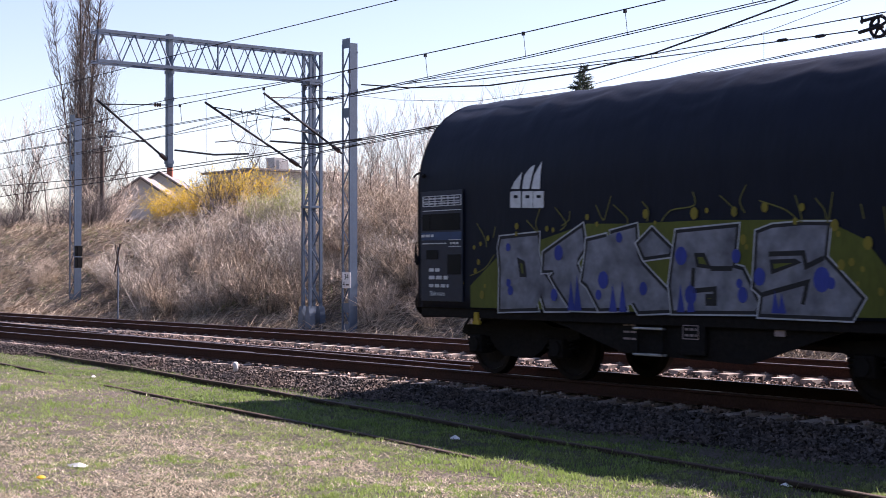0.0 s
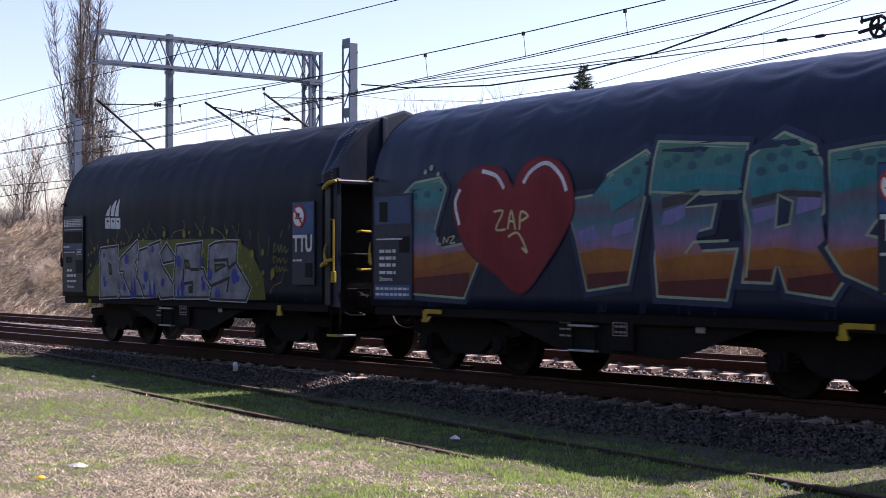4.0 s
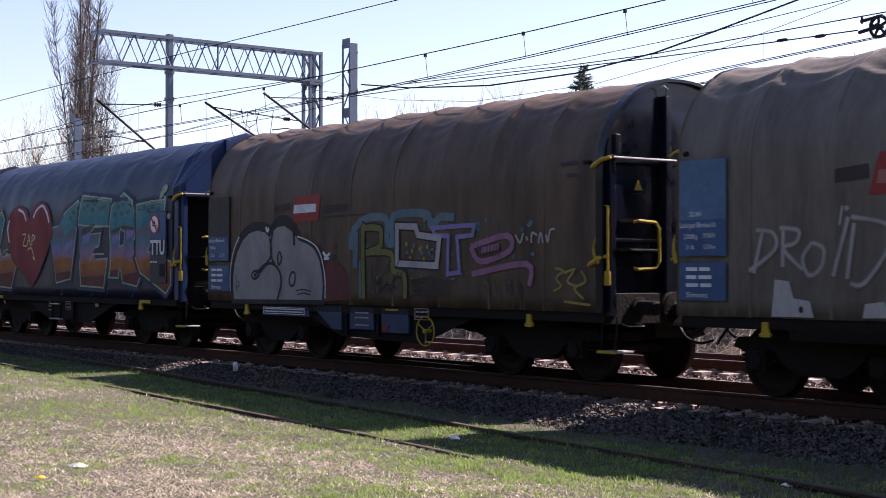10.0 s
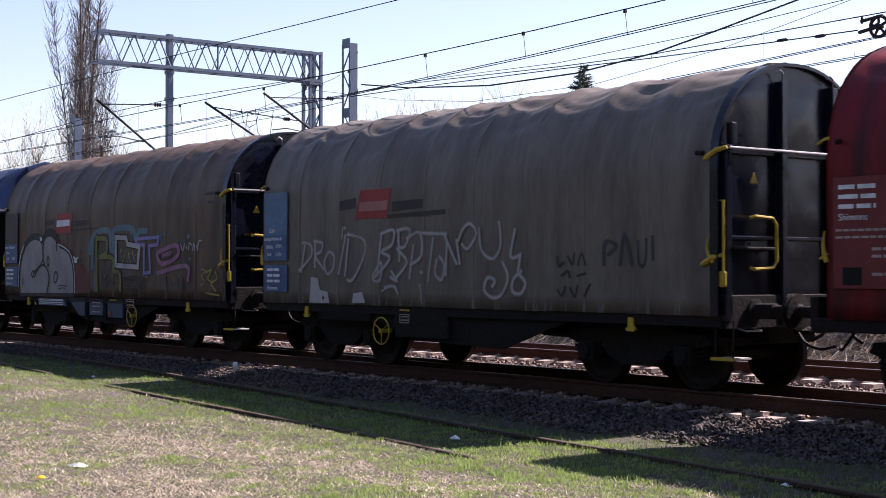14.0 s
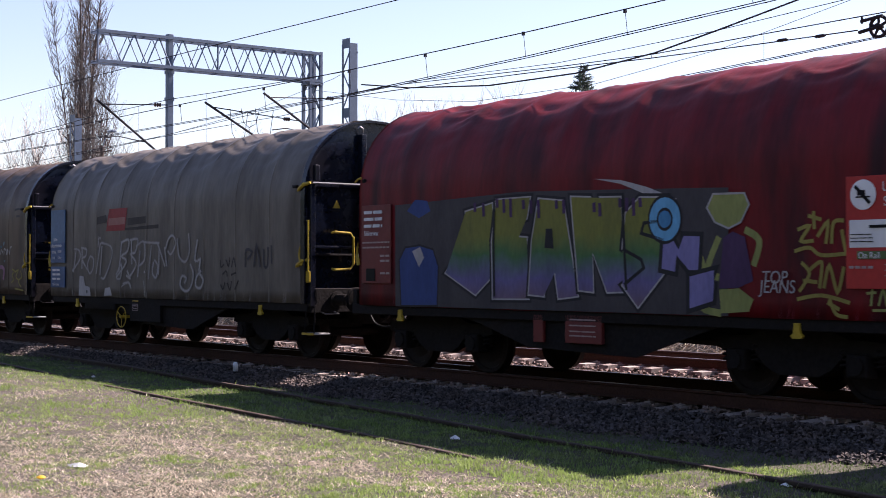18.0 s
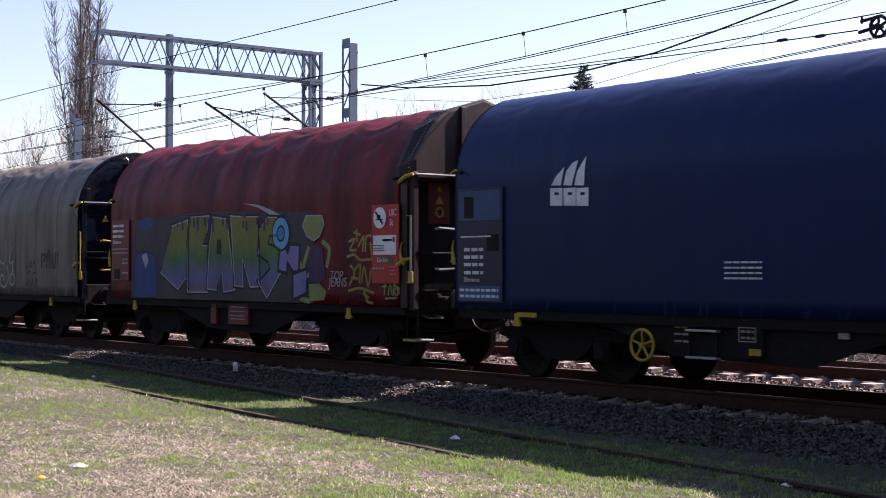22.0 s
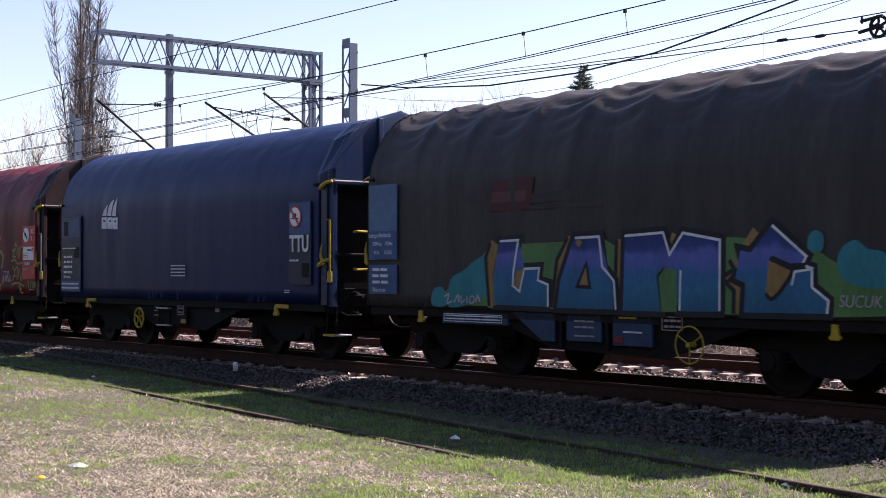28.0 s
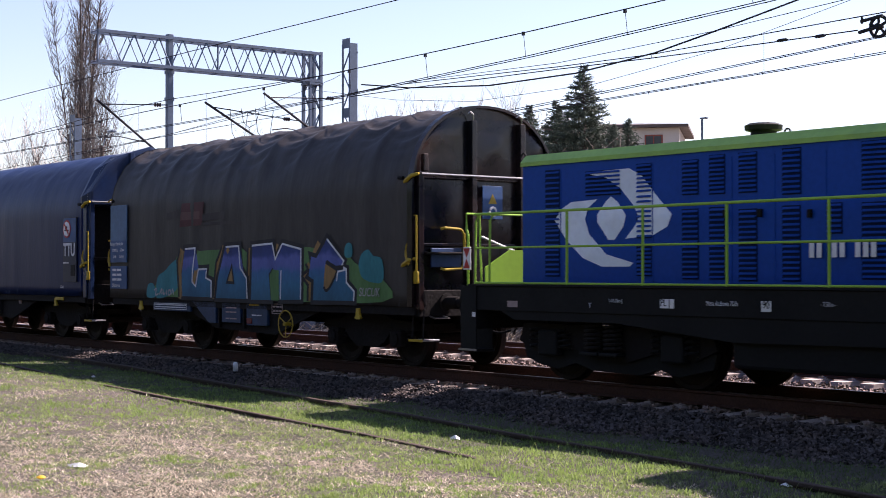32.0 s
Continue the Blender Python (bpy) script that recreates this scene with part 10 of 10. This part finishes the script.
# bare bushes and thin trees along the crest of the embankment
for i in range(40):
    x, y = float(g.uniform(-112, -60)), float(g.uniform(18.5, 25))
    if house_gap(x, y):
        continue
    shrub(x, y, (DARKSCRUB[i % 2],), ("twig_mass",), "leafless bush on the crest of the embankment", "bushes on the crest", float(g.uniform(0.6, 1.5)), float(g.uniform(0, 360)))
v, f, base = [], [], 0
for i in range(60):
    x, y = float(g.uniform(-140, -62)), float(g.uniform(25, 44))
    if house_gap(x, y):
        continue
    me = SCRUB[1 + i % 3]
    m = np.array(pose(x, y, ground_z(x, y) - 0.05, 0, 0, float(g.uniform(0, 360))) @ Matrix.Scale(float(g.uniform(1.0, 2.1)), 4))
    c = np.empty(len(me.vertices) * 3)
    me.vertices.foreach_get("co", c)
    k = np.empty(len(me.loops), dtype=np.int32)
    me.loops.foreach_get("vertex_index", k)
    v.append(c.reshape(-1, 3) @ m[:3, :3].T + m[:3, 3])
    f.append(k.reshape(len(me.polygons), -1) + base)
    base += len(me.vertices)
tagged(new("far_scrub", mesh_of("far_scrub", np.concatenate(v), np.concatenate(f), M_TWIGMID)), "leafless brown bushes behind the crest", "scrub", kind="stuff")
for i in range(16):
    x, y = float(g.uniform(-118, -84)), float(g.uniform(22, 34))
    if house_gap(x, y):
        continue
    bare_tree(x, y, ground_z(x, y) - 0.1, "slender leafless tree on the crest", (SAPLING if i % 3 else WOOD)[i % 3], float(g.uniform(0, 360)), float(g.uniform(0.8, 1.5)) * (1 if i % 3 else 0.6), group="trees on the crest")


def scatter(n, x0, x1, y0, y1, g_):
    x, y = g_.uniform(x0, x1, n), g_.uniform(y0, y1, n)
    return x, y


# dry grass and fallen stalks: thousands of blades
n = 36000
x, y = scatter(n, 0, 1, 10.4, 21.0, g)
x = -8 - 104 * x ** 1.3
clump = np.array([noise.noise((a * 0.55, b * 0.55, 9.0)) for a, b in zip(x, y)])
keep = clump > g.uniform(-0.35, 0.25, n)
x, y, clump = x[keep], y[keep], clump[keep]
n = len(x)
z = np.array([ground_z(a, b) for a, b in zip(x, y)])
h = g.uniform(0.12, 0.4, n) * (1 + 0.7 * clump)
v, f = blades(np.stack([x, y, z - 0.03], 1), h, g.uniform(0.014, 0.026, n), g.uniform(0.6, 2.4, n), g)
tagged(new("dry_grass", mesh_of("dry_grass", v, f, M_STRAW)), "pale brown dry grass flattened on the embankment", "grass", kind="stuff")
n = 54000
x, y = scatter(n, 0, 1, 9.9, 20.0, g)
x = -8 - 104 * x ** 1.3
z = np.array([ground_z(a, b) for a, b in zip(x, y)])
L, a, e = g.uniform(0.2, 0.75, n), g.uniform(0, math.tau, n), np.abs(g.normal(0, 0.3, n))
p0 = np.stack([x, y, z + g.uniform(0, 0.12, n)], 1)
p1 = p0 + np.stack([np.cos(a) * np.cos(e) * L, np.sin(a) * np.cos(e) * L + 0.0, np.sin(e) * L + np.sin(a) * np.cos(e) * L * 0.5], 1)
v, f = sticks(p0, p1, 0.011, 0.005)
tagged(new("dead_stalks", mesh_of("dead_stalks", v, f, M_BRAMBLE)), "tangle of dead brown stalks on the embankment", "scrub", kind="stuff")
# a few green patches of young growth on the slope
n = 9000
x, y = np.concatenate([g.normal(-48.6, 1.3, n // 2), g.uniform(-100, -40, n // 2)]), np.concatenate([g.normal(13.4, 0.6, n // 2), g.uniform(11.5, 19, n // 2)])
z = np.array([ground_z(a, b) for a, b in zip(x, y)])
v, f = blades(np.stack([x, y, z - 0.02], 1), g.uniform(0.12, 0.3, n), g.uniform(0.012, 0.022, n), g.uniform(0.4, 1.6, n), g)
tagged(new("young_grass", mesh_of("young_grass", v, f, M_GRASS)), "young green grass coming through on the embankment", "grass", kind="stuff")

# foreground: green tufts, straw and leaf litter
def front(n, g_, near=11.5, far=44.0):
    r = near * (far / near) ** g_.uniform(0, 1, n)
    a = PAN + np.radians(g_.uniform(-18.5, 18.5, n))
    x, y = -np.sin(a) * r, EYE.y + np.cos(a) * r
    keep = (y < np.interp(x, [-37, -23.4, -7.7, 0], [-1.7, -2.85, -3.9, -5.0])) & (y > -13.5)
    return x[keep], y[keep]


def lawn(x, y):
    """How green the ground is: patches near the siding, bare towards the camera."""
    p = np.array([noise.noise((a * 0.42, b * 0.6, 2.0)) + 0.7 * noise.noise((a * 1.9, b * 1.9, 4.0)) for a, b in zip(x, y)])
    along = -np.interp(x, [-21, -14, -9], [0.0, 0.42, 0.62]) + np.interp(y + 0.11 * (x + 20), [-10.5, -8.0, -6.2, -4.2, -2.5], [-0.30, -0.02, 0.24, 0.5, 0.5])
    return 1.0 * p + 0.9 * along + 0.50


x, y = front(340000, g)
w = lawn(x, y)
clot = np.array([noise.noise((a * 5.5, b * 5.5, 11.0)) for a, b in zip(x, y)])
keep = w + 1.3 * clot > g.uniform(-0.25, 0.65, len(x))
x, y, w = x[keep], y[keep], w[keep]
z = np.array([ground_z(a, b) for a, b in zip(x, y)])
tuft = np.array([noise.noise((a * 4.5, b * 4.5, 7.0)) for a, b in zip(x, y)])
h = g.uniform(0.012, 0.036, len(x)) * (1 + 0.4 * np.clip(w, 0, 1)) * (1 + 1.5 * np.clip(tuft, -0.3, 1))
v, f = blades(np.stack([x, y, z - 0.006], 1), h, g.uniform(0.006, 0.013, len(x)), g.uniform(0.2, 0.9, len(x)), g)
tagged(new("grass", mesh_of("grass", v, f, M_GRASS)), "short patchy spring grass in the foreground", "grass", kind="stuff")
# longer tufts along the siding rails and the edge of the trodden grass
n = 24000
k = g.uniform(0, 1, n)
on = g.integers(0, 3, n)
x = -36 + 33 * k
y = np.where(on == 0, np.interp(x, [p[0] for p in SA], [p[1] for p in SA]) + 0.1, np.array([lip_y(a) for a in x]) + 0.06 + 0.1 * (on == 2)) + g.normal(0, 0.13, n)
few = g.uniform(0, 1, n) < np.where((x > -17) & (on > 0), 0.3, 1.0)
x, y = x[few], y[few]
keep = np.array([noise.noise((a * 0.9, b * 0.9, 6.0)) for a, b in zip(x, y)]) > -0.12
x, y = x[keep], y[keep]
v, f = blades(np.stack([x, y, np.array([ground_z(a, b) - 0.01 for a, b in zip(x, y)])], 1), g.uniform(0.03, 0.085, len(x)) * np.where(g.uniform(0, 1, len(x)) < 0.06, 2.0, 1.0), g.uniform(0.005, 0.010, len(x)), g.uniform(0.2, 0.8, len(x)), g)
tagged(new("grass_tufts", mesh_of("grass_tufts", v, f, M_GRASS)), "longer green tufts along the siding rails", "grass", kind="stuff")
# grass between siding and crushed stone, its blades coloured for the train's shade
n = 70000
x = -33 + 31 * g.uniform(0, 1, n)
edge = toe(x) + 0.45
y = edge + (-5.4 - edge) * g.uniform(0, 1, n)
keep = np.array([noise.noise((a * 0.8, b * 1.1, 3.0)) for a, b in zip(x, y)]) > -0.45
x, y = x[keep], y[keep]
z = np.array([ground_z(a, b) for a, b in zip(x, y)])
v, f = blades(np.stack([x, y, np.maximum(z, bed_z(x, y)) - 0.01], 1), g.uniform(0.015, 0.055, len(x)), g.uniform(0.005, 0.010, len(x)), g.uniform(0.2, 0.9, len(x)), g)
tagged(new("rank_grass", mesh_of("rank_grass", v, f, M_GRASSSHADE)), "green grass, coloured for shade, between the siding and the crushed stone", "grass", kind="stuff")
x, y = front(230000, g, 11.5, 36)
w = lawn(x, y)
keep = (w < g.uniform(-0.5, 0.8, len(x))) & ((y < -5.3) | (x < -24))
x, y = x[keep], y[keep]
z = np.array([ground_z(a, b) for a, b in zip(x, y)])
n = len(x)
v, f = blades(np.stack([x, y, z - 0.004], 1), g.uniform(0.012, 0.04, n), g.uniform(0.005, 0.012, n), g.uniform(0.8, 3.0, n), g)
tagged(new("straw", mesh_of("straw", v, f, M_THATCH)), "matted dry straw between the grass", "grass", kind="stuff")
x, y = front(150000, g, 11.5, 32)
w = lawn(x, y)
keep = (w < g.uniform(-0.6, 0.6, len(x))) & ((y < -5.3) | (x < -24))
x, y = x[keep], y[keep]
n = len(x)
z = np.array([ground_z(a, b) for a, b in zip(x, y)]) + g.uniform(0.004, 0.026, n)
d = g.normal(size=(n, 2, 3)) * np.array([1, 1, 0.6])
d /= np.linalg.norm(d, axis=2, keepdims=True)
sz = 0.004 + 0.012 * g.uniform(0, 1, (n, 1)) ** 2
c = np.stack([x, y, z], 1)
v = np.stack([c - d[:, 0] * sz, c + d[:, 1] * sz * 0.6, c + d[:, 0] * sz, c - d[:, 1] * sz * 0.6], 1).reshape(-1, 3)
tagged(new("leaf_litter", mesh_of("leaf_litter", v, np.arange(n * 4).reshape(-1, 4), M_LITTER)), "curled brown leaf litter strewn over the ground", "litter", kind="stuff")

# ---- small things by the track ----
bm = lathed([(0.048, 0.0), (0.048, 0.12), (0.04, 0.15), (0.02, 0.165)], (0, 0, 0), "z", 14)
single("marker_post", bm, M_WHITE, "short white marker post beside the track", "post", smooth=True, m=pose(-23.35, -1.88, -0.24))


def scrap(x, y, a, b, c, turn, label, seed):
    r = random.Random(seed)
    bm = bmesh.new()
    ring = [bm.verts.new((a * math.cos(t) * r.uniform(0.7, 1.1), b * math.sin(t) * r.uniform(0.7, 1.1), c * r.uniform(0.1, 0.5))) for t in [math.tau * i / 9 for i in range(9)]]
    top = bm.verts.new((0, 0, c))
    low_ = bm.verts.new((0, 0, 0))
    for i in range(9):
        bm.faces.new((ring[i], ring[(i + 1) % 9], top))
        bm.faces.new((ring[(i + 1) % 9], ring[i], low_))
    single("litter", bm, M_PAPER, label, "litter", "litter in the grass", m=pose(x, y, ground_z(x, y) + 0.002, 0, 0, turn))


scrap(-13.8, -9.19, 0.14, 0.06, 0.05, 35, "crumpled white paper lying in the grass", 1)
scrap(-13.45, -4.72, 0.07, 0.05, 0.06, 10, "crushed pale plastic cup beside the siding", 2)
scrap(-19.96, -3.16, 0.10, 0.06, 0.06, 70, "crumpled pale plastic beside a rusty rail", 3)
scrap(-25.4, -3.67, 0.05, 0.04, 0.05, 0, "small white scrap in the grass", 4)
scrap(-8.68, -4.68, 0.08, 0.05, 0.05, 20, "pale plastic scrap in the shade", 5)
fl = thing("dandelion", "yellow dandelion flower in the leaf litter", "flower", pose(-13.15, -9.86, ground_z(-13.15, -9.86)))
part("bloom", lathed([(0.01, 0.03), (0.045, 0.045), (0.03, 0.06), (0.005, 0.065)], (0, 0, 0), "z", 10), M_YELLOW_FLOWER, fl)
part("stem", tubed([(0, 0, 0), (0, 0, 0.04)], 0.004, 5), M_GRASS, fl)


def motions():
    """The train rolls through and its wheels turn with it."""
    for ob, x0 in moving:
        walk(ob, [(t, pose(x0 - travelled(t), 0, 0)) for t in range(33)])
    for ws, x, r in rolling:
        walk(ws, [(t / 5, pose(x, 0, r, 0, -math.degrees(travelled(t / 5) / r), 0)) for t in range(161)])


motions()
